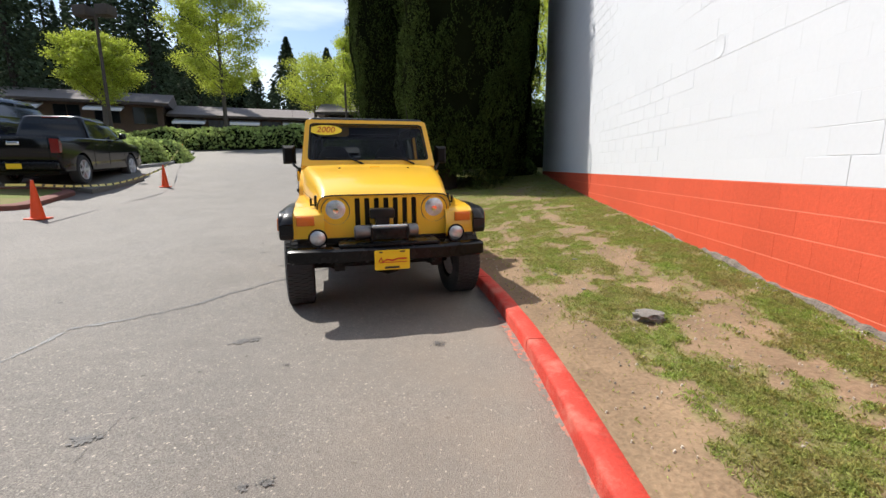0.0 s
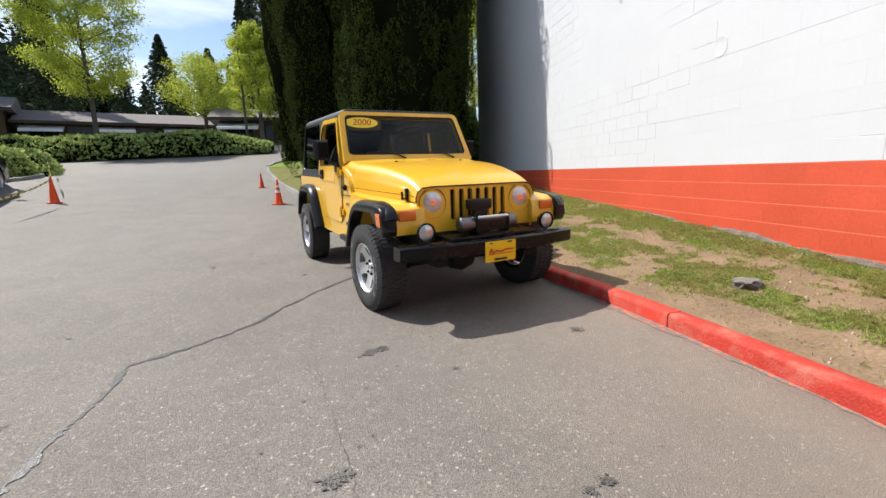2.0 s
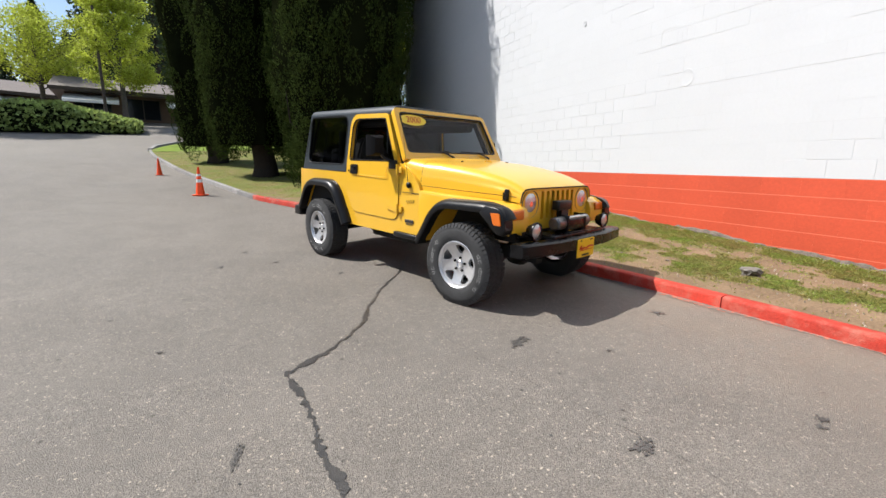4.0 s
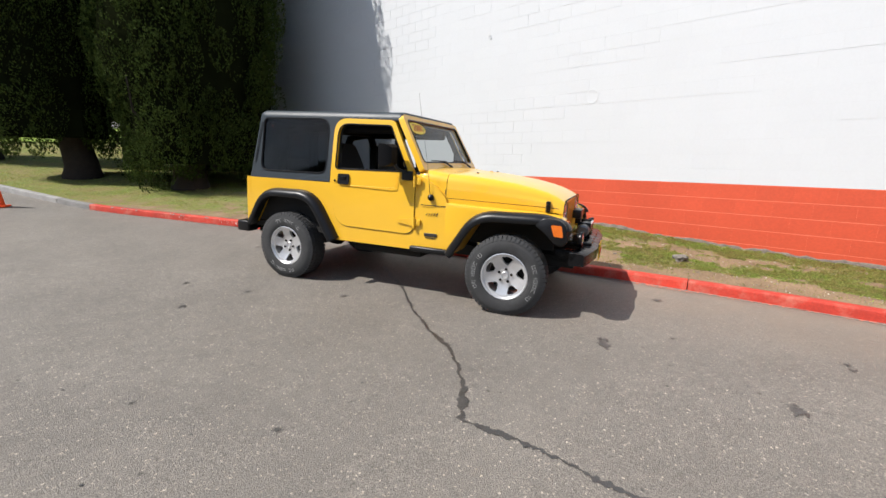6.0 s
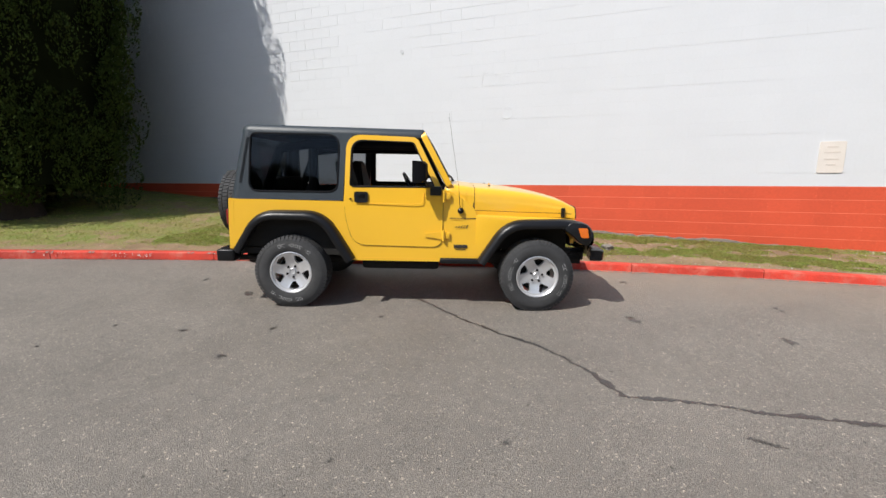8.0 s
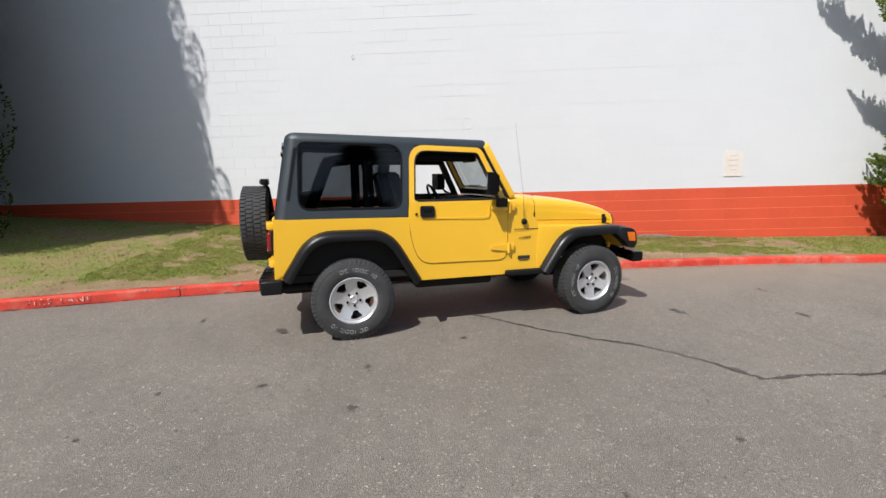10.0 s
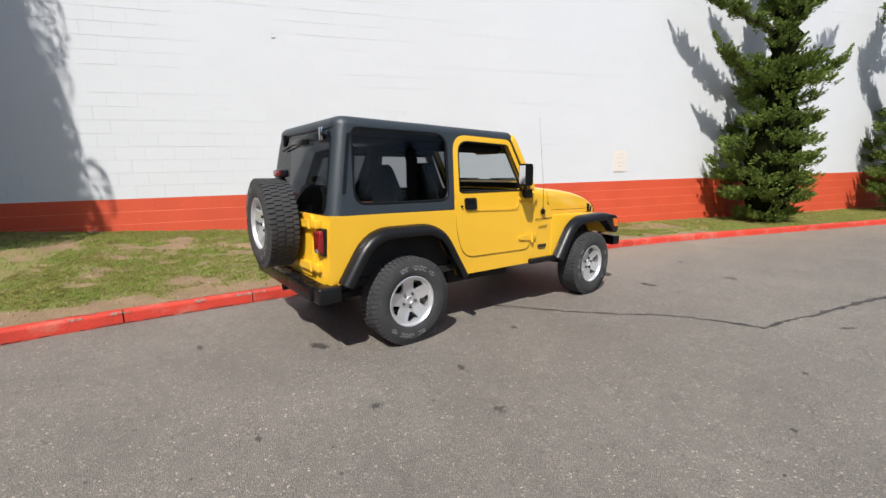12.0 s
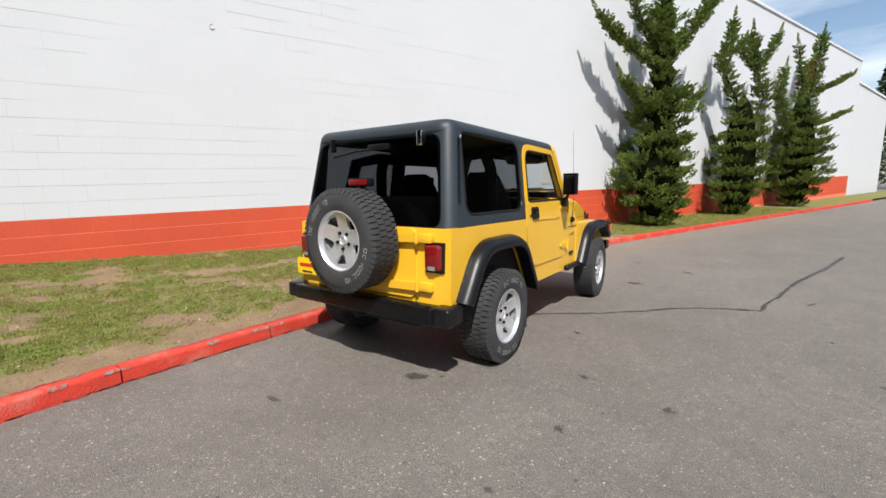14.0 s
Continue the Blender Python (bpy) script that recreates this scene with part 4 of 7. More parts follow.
HOOD = [(1.765, 0.706, 1.200, 0.925, 0.095), (1.95, 0.680, 1.190, 0.920, 0.095), (2.15, 0.648, 1.170, 0.912, 0.092), (2.35, 0.612, 1.143, 0.905, 0.088), (2.52, 0.582, 1.108, 0.900, 0.080), (2.63, 0.561, 1.078, 0.896, 0.074), (2.70, 0.550, 1.051, 0.893, 0.066), (2.745, 0.545, 1.028, 0.890, 0.058), (2.775, 0.543, 1.010, 0.888, 0.050), (2.790, 0.540, 0.999, 0.888, 0.045)]
bm = bmesh.new()
loop_faces(bm, [hood_section(*q) for q in HOOD] + [hood_section(2.786, 0.530, 0.988, 0.888, 0.04)], False, False)
hood = part("hood", bm, M_YELLOW, car, "yellow crowned hood", 50)
bm = bmesh.new()
loop_faces(bm, [hood_section(x, 0.706, 1.199, 0.925, 0.095, 0.005) for x in (1.750, 1.768)], False, False)
part("shut_line", bm, M_UNDER, car, "", 0)
for s in (-1, 1):
    part("hood_seam", tube(bmesh.new(), [(x, s * (w + 0.0015), zb + 0.040) for x, w, zt, zb, r in HOOD[:-2]], 0.0024, 5), M_UNDER, hood, "thin dark seam below the hood", 0)
bm = bmesh.new()
tube(bm, [(2.7875, y, z) for y, z in ((-0.548, 0.885), (-0.545, 0.925), (-0.528, 0.965), (-0.492, 0.990), (-0.42, 0.997), (0.42, 0.997), (0.492, 0.990), (0.528, 0.965), (0.545, 0.925), (0.548, 0.885))], 0.0055, 6)
part("grille_gap", bm, M_UNDER, hood, "dark gap between hood and grille")
bm = bmesh.new()
for s in (-1, 1):
    lathe(bm, [(0.012, 0), (0.012, 0.014), (0.0, 0.018)], 10, Matrix.Translation((1.93, s * 0.34, 1.182)) @ Matrix.Rotation(radians(90), 4, "X"))
tagged(part("washer_nozzle", bm, M_BLACK, hood), kind="stuff")
bm = bmesh.new()
tube(bm, [(1.96, -0.045, 1.185), (1.96, -0.045, 1.203), (1.96, 0.045, 1.203), (1.96, 0.045, 1.185)], 0.005, 6)
part("footman_loop", bm, M_YELLOW, hood)
# cowl between hood and windscreen
bm = bmesh.new()
loop_faces(bm, [hood_section(1.759, 0.707, 1.200, 0.80, 0.095), hood_section(1.66, 0.715, 1.212, 0.80, 0.09), hood_section(1.56, 0.722, 1.225, 0.80, 0.085), hood_section(1.50, 0.724, 1.225, 0.80, 0.08), hood_section(1.47, 0.72, 1.18, 0.80, 0.08)], False, False)
cowl = part("cowl", bm, M_YELLOW, car, "yellow cowl", 50)

# grille panel with seven slots
bm = bmesh.new()
g_out = rounded([(-0.53, 0.62), (0.53, 0.62), (0.545, 0.90), (0.50, 0.998), (-0.50, 0.998), (-0.545, 0.90)], [0.03, 0.03, 0.08, 0.07, 0.07, 0.08], 5)
slots = []
for k in range(7):
    c = (k - 3) * 0.078
    slots.append(rounded([(c - 0.021, 0.735), (c + 0.021, 0.735), (c + 0.021, 0.970), (c - 0.021, 0.970)], 0.012, 3))
plate(bm, g_out, slots, lambda a, b, d: Vector((2.790 - d - (b - 0.62) * 0.03, a, b)), 0.035)
grille = part("grille", bm, M_YELLOW, car, "yellow grille with seven slots", 40)
bm = bmesh.new()
box(bm, 2.735, 2.752, -0.50, 0.50, 0.62, 0.985)
part("radiator", bm, M_UNDER, grille, "dark radiator core", 0)
bm = bmesh.new()
box(bm, 2.745, 2.79, -0.52, 0.52, 0.60, 0.66, 0.01)
part("apron", bm, M_BLACK, grille)

# windscreen frame, glass, sticker, wipers
WS_B, WS_T = Vector((1.545, 0, 1.205)), Vector((1.275, 0, 1.700))
WS_D = (WS_T - WS_B).normalized()
WS_N = Vector((WS_D.z, 0, -WS_D.x))


def ws(a, b, d):
    p = WS_B + WS_D * b - WS_N * d
    return Vector((p.x, a, p.z))


WS_H = (WS_T - WS_B).length
bm = bmesh.new()
plate(bm, rounded([(-0.715, 0), (0.715, 0), (0.662, WS_H), (-0.662, WS_H)], [0.02, 0.02, 0.05, 0.05]), [rounded([(-0.645, 0.080), (0.645, 0.080), (0.608, WS_H - 0.055), (-0.608, WS_H - 0.055)], 0.045)], ws, 0.055)
frame_ob = part("windscreen_frame", bm, M_YELLOW, car, "yellow windscreen frame", 30)
bm = bmesh.new()
plate(bm, rounded([(-0.70, -0.06), (0.70, -0.06), (0.655, WS_H), (-0.655, WS_H)], [0.02, 0.02, 0.05, 0.05]), [rounded([(-0.645, 0.080), (0.645, 0.080), (0.608, WS_H - 0.055), (-0.608, WS_H - 0.055)], 0.045)], lambda a, b, d: ws(a, b, d + 0.050), 0.012)
part("frame_trim", bm, M_SEAT, frame_ob, "dark inner trim", 30)
bm = bmesh.new()
vs = [bm.verts.new(ws(a, b, 0.012)) for a, b in rounded([(-0.65, 0.075), (0.65, 0.075), (0.612, WS_H - 0.05), (-0.612, WS_H - 0.05)], 0.045)]
bm.faces.new(vs)
wsg = part("windscreen", bm, M_GLASS_C, frame_ob, "clear windscreen with a year sticker", 0)
wsg.visible_shadow = False
bm = bmesh.new()
lp = rounded([(-0.648, 0.077), (0.648, 0.077), (0.61, WS_H - 0.052), (-0.61, WS_H - 0.052)], 0.045)
tube(bm, [ws(a, b, 0.004) for a, b in lp + [lp[0]]], 0.010, 6)
part("seal", bm, M_BLACK, frame_ob)
SX, SB = -0.455, WS_H - 0.125
bm = bmesh.new()
bm.faces.new([bm.verts.new(ws(SX + 0.175 * math.cos(t), SB + 0.061 * math.sin(t), 0.006)) for t in [2 * math.pi * k / 40 for k in range(40)]])
stick = part("year_sticker", bm, M_STICKER, frame_ob, "oval yellow sticker reading 2000", 0)
cu = bpy.data.curves.new("year_text", "FONT")
cu.body, cu.size, cu.align_x, cu.align_y, cu.extrude, cu.shear = "2000", 0.098, "CENTER", "CENTER", 0.0004, 0.2
txt = new("year_text", cu)
rot = Matrix((Vector((0, 1, 0)), WS_D, WS_N)).transposed().to_4x4()
txt.matrix_basis = Matrix.Translation(ws(SX, SB, 0.003)) @ rot
cu.materials.append(M_INK_R)
txt.parent = frame_ob
for y0, y1 in ((-0.08, -0.21), (0.48, 0.34)):
    bm = bmesh.new()
    tube(bm, [ws(y0, 0.012, -0.022), ws((y0 + y1) / 2, 0.048, -0.020), ws(y1, 0.082, -0.010)], [0.012, 0.009, 0.007], 6)
    tube(bm, [ws(y1 + 0.10, 0.088, -0.004), ws(y1 - 0.26, 0.094, -0.003)], 0.006, 6)
    part("wiper", bm, M_BLACK, frame_ob, "black wiper")
bm = bmesh.new()
tube(bm, [(1.625, -0.752, 0.97), (1.605, -0.765, 1.20), (1.50, -0.775, 1.86)], [0.004, 0.0014, 0.0008], 6)
lathe(bm, [(0.03, 0), (0.028, 0.016), (0.012, 0.03), (0.0, 0.035)], 12, Matrix.Translation((1.63, -0.742, 0.962)) @ Matrix.Rotation(math.pi, 4, "Z"))
part("antenna", bm, M_STEEL_B, car, "thin black antenna on a round foot")

# hardtop
RX0, RX1, ROUND = -0.500, 1.30, 0.075


def top_loop(inset, z):
    r = max(0.02, 0.13 - inset)
    w = lat(1.66) - inset
    x0, x1 = RX0 + inset, RX1 - 0.022 - inset * 0.25
    lp = rounded([(x0, -w), (x1, -w + 0.005), (x1, w - 0.005), (x0, w)], [r, 0.04, 0.04, r], 6)
    return [(a, b, z - (a - x0) * 0.020 + 0.006 * max(0, (a - 0.5) / 0.8)) for a, b in lp]


bm = bmesh.new()
loops = [top_loop(0.006, 1.660), top_loop(0.0, 1.668)] + [top_loop(ROUND * (1 - math.cos(t)), 1.675 + ROUND * math.sin(t)) for t in [math.pi / 2 * k / 8 for k in range(9)]]
loops += [[(x * 0.75 + 0.43 * 0.25, y * 0.7, z + 0.010) for x, y, z in loops[-1]], [(x * 0.3 + 0.43 * 0.7, y * 0.2, z + 0.016) for x, y, z in loops[-1]]]
loop_faces(bm, loops, True, False)
bm.faces.new([v for v in list(bm.verts)[-len(loops[0]):]])
top = part("hardtop", bm, M_TOP, car, "dark slate grey moulded hardtop", 50)


def rear_x(z):
    return -0.605 + (z - 1.03) * 0.18


CR = 0.085
for s in (-1, 1):
    o = [(rear_x(1.035) + CR, 1.042), (0.500, 1.042), (0.508, 1.20), (0.532, 1.55), (0.60, 1.672), (rear_x(1.69) + CR, 1.692)]
    h = rounded([(rear_x(1.15) + 0.175, 1.120), (0.445, 1.120), (0.468, 1.660), (rear_x(1.66) + 0.105, 1.668)], [0.10, 0.09, 0.13, 0.06], 7)
    part("hardtop_side", side_plate(o, [h], s, 0.035), M_TOP, top, "", 30)
    bm = bmesh.new()
    bm.faces.new([bm.verts.new((a, s * (lat(b) - 0.010), b)) for a, b in h])
    g = part("side_glass", bm, M_GLASS_T, top, "dark tinted side window", 0)
    bm = bmesh.new()
    tube(bm, [(a, s * (lat(b) - 0.002), b) for a, b in h + [h[0]]], 0.009, 6)
    part("glass_seal", bm, M_BLACK, top)
    # rounded rear corner
    bm = bmesh.new()
    loops = []
    for z in (1.042, 1.2, 1.4, 1.692):
        cx, cy = rear_x(z) + CR, lat(z) - CR
        loops.append([(cx - CR * math.sin(t), s * (cy + CR * math.cos(t)), z) for t in [math.pi / 2 * k / 8 for k in range(9)]])
    loop_faces(bm, loops, False, False)
    part("corner", bm, M_TOP, top, "", 60)
    # small louvres behind the side window
    bm = bmesh.new()
    for k in range(26):
        z = 1.20 + k * 0.0165
        x = rear_x(z) + 0.088
        box(bm, x - 0.014, x + 0.014, s * lat(z) - 0.004, s * lat(z) + 0.004, z, z + 0.008)
    part("louvre", bm, M_BLACK, top)
# rear face with its glass hatch
bm = bmesh.new()
w0, w1 = lat(1.042) - CR, lat(1.692) - CR
o = [(-w0, 1.042), (w0, 1.042), (w1, 1.692), (-w1, 1.692)]
h = rounded([(-w0 + 0.02, 1.05), (w0 - 0.02, 1.05), (w1 - 0.015, 1.64), (-w1 + 0.015, 1.64)], 0.06, 6)
plate(bm, o, [h], lambda a, b, d: Vector((rear_x(b) + d, a, b)), 0.03)
part("rear_surround", bm, M_TOP, top, "", 30)
bm = bmesh.new()
bm.faces.new([bm.verts.new((rear_x(b) - 0.006, a, b)) for a, b in rounded([(-w0 - 0.005, 1.046), (w0 + 0.005, 1.046), (w1 + 0.012, 1.655), (-w1 - 0.012, 1.655)], 0.09, 6)])
hatch = part("rear_glass", bm, M_GLASS_R, car, "dark tinted glass hatch", 0)
for s, m in ((-1, M_CHROME), (1, M_STEEL_B)):
    bm = bmesh.new()
    box(bm, rear_x(1.60) - 0.024, rear_x(1.60) + 0.004, s * 0.43 - 0.022, s * 0.43 + 0.022, 1.58, 1.68, 0.007)
    part("hatch_hinge", bm, m, hatch)
bm = bmesh.new()
tube(bm, [(rear_x(1.585) - 0.03, -0.10, 1.585), (rear_x(1.575) - 0.03, 0.15, 1.575), (rear_x(1.54) - 0.025, 0.40, 1.54)], 0.008, 6)
box(bm, rear_x(1.59) - 0.05, rear_x(1.59) - 0.008, -0.17, 0.02, 1.568, 1.612, 0.01)
part("rear_wiper", bm, M_BLACK, hatch, "black rear wiper")

# tailgate and rear corners
bm = bmesh.new()
loop_faces(bm, [[(x, -0.742, z), (x - 0.0, -0.72, z), (x - 0.012, 0.72 * -0.9, z), (x - 0.012, 0.72 * 0.9, z), (x, 0.72, z), (x, 0.742, z), (x + 0.05, 0.742, z), (x + 0.05, -0.742, z)] for x, z in ((-0.622, 0.535), (-0.618, 0.80), (-0.604, 1.043))])
part("rear_panel", bm, M_YELLOW, car, "yellow rear panel", 40)
bm = bmesh.new()
plate(bm, rounded([(-0.47, 0.575), (0.47, 0.575), (0.47, 1.038), (-0.47, 1.038)], 0.05), [], lambda a, b, d: Vector((-0.650 + d + (b - 0.575) * 0.028, a, b)), 0.03)
gate = part("tailgate", bm, M_YELLOW, car, "yellow tailgate", 40)
for z in (0.66, 0.98):
    bm = bmesh.new()
    plate(bm, rounded([(-0.26, z + 0.020), (-0.26, z - 0.034), (-0.50, z - 0.026), (-0.50, z + 0.026)], 0.008, 3), [], lambda a, b, d: Vector((-0.676 + d, a, b)), 0.03)
    box(bm, -0.668, -0.62, -0.62, -0.515, z - 0.030, z + 0.030, 0.008)
    tube(bm, [(-0.672, -0.508, z - 0.034), (-0.672, -0.508, z + 0.034)], 0.012, 8)
    part("hinge", bm, M_YELLOW, gate)
# floor, inner walls and dark cabin lining
bm = bmesh.new()
box(bm, -0.58, 1.75, -0.69, 0.69, 0.50, 0.56)
part("floor_pan", bm, M_UNDER, car, "", 0)
bm = bmesh.new()
box(bm, 1.40, 1.46, -0.69, 0.69, 0.56, 1.16)
part("bulkhead", bm, M_UNDER, car, "", 0)
for s in (-1, 1):
    bm = bmesh.new()
    box(bm, -0.56, 0.48, min(s * 0.42, s * 0.69), max(s * 0.42, s * 0.69), 0.56, 0.90, 0.03)
    part("wheel_house", bm, M_UNDER, car)
    bm = bmesh.new()
    box(bm, 1.80, 2.72, min(s * 0.44, s * 0.50), max(s * 0.44, s * 0.50), 0.55, 0.90)
    part("inner_fender", bm, M_UNDER, car, "", 0)
# dash, wheel, seats, roll bar, visors
bm = bmesh.new()
box(bm, 1.22, 1.42, -0.66, 0.66, 0.92, 1.17, 0.05, 3)
dash = part("dashboard", bm, M_SEAT, car, "dark dashboard")
bm = bmesh.new()
cst = Matrix.Translation((1.06, 0.34, 1.13)) @ Matrix.Rotation(radians(62), 4, "Y")
ring = [cst @ Vector((0.185 * math.cos(2 * math.pi * k / 28), 0.185 * math.sin(2 * math.pi * k / 28), 0)) for k in range(29)]
tube(bm, ring, 0.014, 8)
for k in (0, 1, 2):
    t = math.pi / 2 + k * 2 * math.pi / 3
    tube(bm, [cst @ Vector((0, 0, 0.02)), cst @ Vector((0.18 * math.cos(t), 0.18 * math.sin(t), 0))], 0.014, 6)
tube(bm, [cst @ Vector((0, 0, 0.03)), Vector((1.28, 0.34, 1.02))], 0.03, 8)
part("steering_wheel", bm, M_BLACK, car, "black steering wheel")
for s in (-1, 1):
    bm = bmesh.new()
    box(bm, 0.50, 1.00, s * 0.36 - 0.24, s * 0.36 + 0.24, 0.62, 0.80, 0.05, 3)
    seat = part("front_seat", bm, M_SEAT, car, "dark cloth bucket seat")
    bm = bmesh.new()
    loop_faces(bm, [[(x - 0.05, s * 0.36 - w, z), (x + 0.06, s * 0.36 - w * 0.92, z), (x + 0.06, s * 0.36 + w * 0.92, z), (x - 0.05, s * 0.36 + w, z)] for x, z, w in ((0.57, 0.74, 0.23), (0.50, 1.0, 0.26), (0.46, 1.20, 0.25), (0.44, 1.30, 0.20), (0.425, 1.37, 0.17), (0.42, 1.43, 0.12))])
    bmesh.ops.bevel(bm, geom=bm.edges[:], offset=0.02, segments=2, affect="EDGES")
    part("backrest", bm, M_SEAT, seat)
    if s > 0:
        continue
    bm = bmesh.new()
    plate(bm, rounded([(s * 0.20, 1.525), (s * 0.56, 1.525), (s * 0.56, 1.65), (s * 0.20, 1.65)], 0.05), [], lambda a, b, d: Vector((1.215 - d - (b - 1.53) * 0.2, a, b)), 0.025)
    part("sun_visor", bm, M_VISOR, car, "tan sun visor folded down")
bm = bmesh.new()
box(bm, -0.32, 0.02, -0.42, 0.42, 0.70, 0.86, 0.05, 3)
box(bm, -0.42, -0.26, -0.42, 0.42, 0.80, 1.24, 0.05, 3)
part("rear_bench", bm, M_SEAT, car, "dark cloth rear bench")
bm = bmesh.new()
for s in (-1, 1):
    tube(bm, [(-0.40, s * 0.52, 0.90), (-0.15, s * 0.56, 1.52), (0.12, s * 0.56, 1.57), (1.18, s * 0.55, 1.57)], 0.048, 8)
    tube(bm, [(0.18, s * 0.60, 0.60), (0.18, s * 0.58, 1.45), (0.17, s * 0.53, 1.57)], 0.048, 8)
tube(bm, [(0.17, -0.54, 1.57), (0.17, 0.54, 1.57)], 0.035, 8)
part("roll_bar", bm, M_MATTE, car, "padded black roll bar")

# front bumper, winch and plate
bm = bmesh.new()
loops = []
for y, x, h in ((-0.78, 2.945, 0.050), (-0.75, 2.965, 0.056), (-0.55, 2.995, 0.056), (-0.40, 3.02, 0.056), (0.40, 3.02, 0.056), (0.55, 2.995, 0.056), (0.75, 2.965, 0.056), (0.78, 2.945, 0.050)):
    loops.append([(x + a * 0.06, y, 0.553 + b * h) for a, b in ((0.6, -1), (1, -0.75), (1, 0.75), (0.6, 1), (-1, 1), (-1.0, -1))])
loop_faces(bm, loops)
bump = part("front_bumper", bm, M_STEEL_B, car, "black steel front bumper", 40)
bm = bmesh.new()
box(bm, 2.80, 3.03, -0.40, 0.40, 0.608, 0.638, 0.008)
for s in (-1, 1):
    box(bm, 2.60, 2.93, s * 0.40 - 0.04, s * 0.40 + 0.04, 0.44, 0.56, 0.01)
    box(bm, 3.02, 3.075, s * 0.36 - 0.03, s * 0.36 + 0.03, 0.50, 0.56, 0.012)
part("winch_tray", bm, M_STEEL_B, bump, "black steel winch tray")
bm = bmesh.new()
box(bm, 2.93, 3.005, -0.14, 0.14, 0.595, 0.645, 0.01)
part("fairlead", bm, M_STEEL_B, bump)
bm = bmesh.new()
tube(bm, [(2.93, -0.135, 0.715), (2.93, 0.135, 0.715)], 0.052, 18)
winch = part("winch", bm, M_WINCH, car, "grey electric winch behind the bumper")
for y0, y1, r in ((-0.275, -0.145, 0.056), (0.145, 0.235, 0.056)):
    bm = bmesh.new()
    tube(bm, [(2.93, y0, 0.715), (2.93, y0 + 0.012, 0.715), (2.93, y1 - 0.012, 0.715), (2.93, y1, 0.715)], [r - 0.014, r, r, r - 0.008], 20)
    part("motor_housing", bm, M_WINCH, winch, "round metal motor housing")
bm = bmesh.new()
box(bm, 2.87, 2.99, -0.15, -0.132, 0.638, 0.78, 0.006)
box(bm, 2.87, 2.99, 0.132, 0.15, 0.638, 0.78, 0.006)
box(bm, 2.955, 2.985, -0.132, 0.132, 0.655, 0.745, 0.006)
part("bracket", bm, M_STEEL_B, winch, "black steel winch frame")
bm = bmesh.new()
tube(bm, [(2.985, -0.14, 0.765), (2.985, 0.14, 0.765)], 0.010, 8)
part("tie_bar", bm, M_ALLOY, winch)
bm = bmesh.new()
box(bm, 2.815, 2.895, -0.145, 0.055, 0.812, 0.892, 0.012)
box(bm, 2.84, 2.89, -0.10, 0.01, 0.76, 0.82)
part("control_box", bm, M_BLACK, winch, "black control box")
bm = bmesh.new()
plate(bm, rounded([(-0.137, 0.435), (0.137, 0.435), (0.137, 0.590), (-0.137, 0.590)], 0.01), [], lambda a, b, d: Vector((3.088 - d, a, b)), 0.006)
fplate = part("number_plate", bm, M_PLATE, car, "yellow dealer plate with dark red script", 0)
bm = bmesh.new()
tube(bm, [(3.091, -0.105, 0.505), (3.091, -0.085, 0.535), (3.091, -0.075, 0.50), (3.091, -0.04, 0.52), (3.091, 0.0, 0.508), (3.091, 0.045, 0.523), (3.091, 0.11, 0.520)], 0.006, 6)
box(bm, 3.088, 3.0905, -0.11, 0.115, 0.492, 0.497)
part("script_bar", bm, M_INK_R, fplate, "", 0)
bm = bmesh.new()
box(bm, 3.088, 3.0905, -0.06, 0.055, 0.445, 0.462)
box(bm, 3.088, 3.0905, -0.10, -0.075, 0.572, 0.583)
box(bm, 3.088, 3.0905, 0.06, 0.10, 0.572, 0.583)
tagged(part("caption_bar", bm, M_INK_K, fplate, "", 0), kind="stuff")
# rear bumper, hitch, plate
bm = bmesh.new()
box(bm, -0.755, -0.635, -0.68, 0.68, 0.438, 0.552, 0.015, 3)
rb_ob = part("rear_bumper", bm, M_STEEL_B, car, "black steel rear bumper")
bm = bmesh.new()
box(bm, -0.70, -0.45, -0.035, 0.035, 0.40, 0.47, 0.006)
tube(bm, [(-0.74, 0.0, 0.415), (-0.60, 0.0, 0.415)], 0.032, 10)
part("tow_receiver", bm, M_UNDER, rb_ob)
bm = bmesh.new()
plate(bm, rounded([(0.50, 0.625), (0.74, 0.625), (0.74, 0.755), (0.50, 0.755)], 0.008), [], lambda a, b, d: Vector((-0.672 + d, a, b)), 0.006)
rp_ob = part("number_plate", bm, M_PLATE, car, "yellow dealer plate with red script", 0)
bm = bmesh.new()
box(bm, -0.6745, -0.672, 0.53, 0.71, 0.685, 0.712)
part("script_bar", bm, M_INK_R, rp_ob, "", 0)
bm = bmesh.new()
box(bm, -0.6745, -0.672, 0.56, 0.68, 0.638, 0.652)
part("caption_bar", bm, M_INK_K, rp_ob, "", 0)

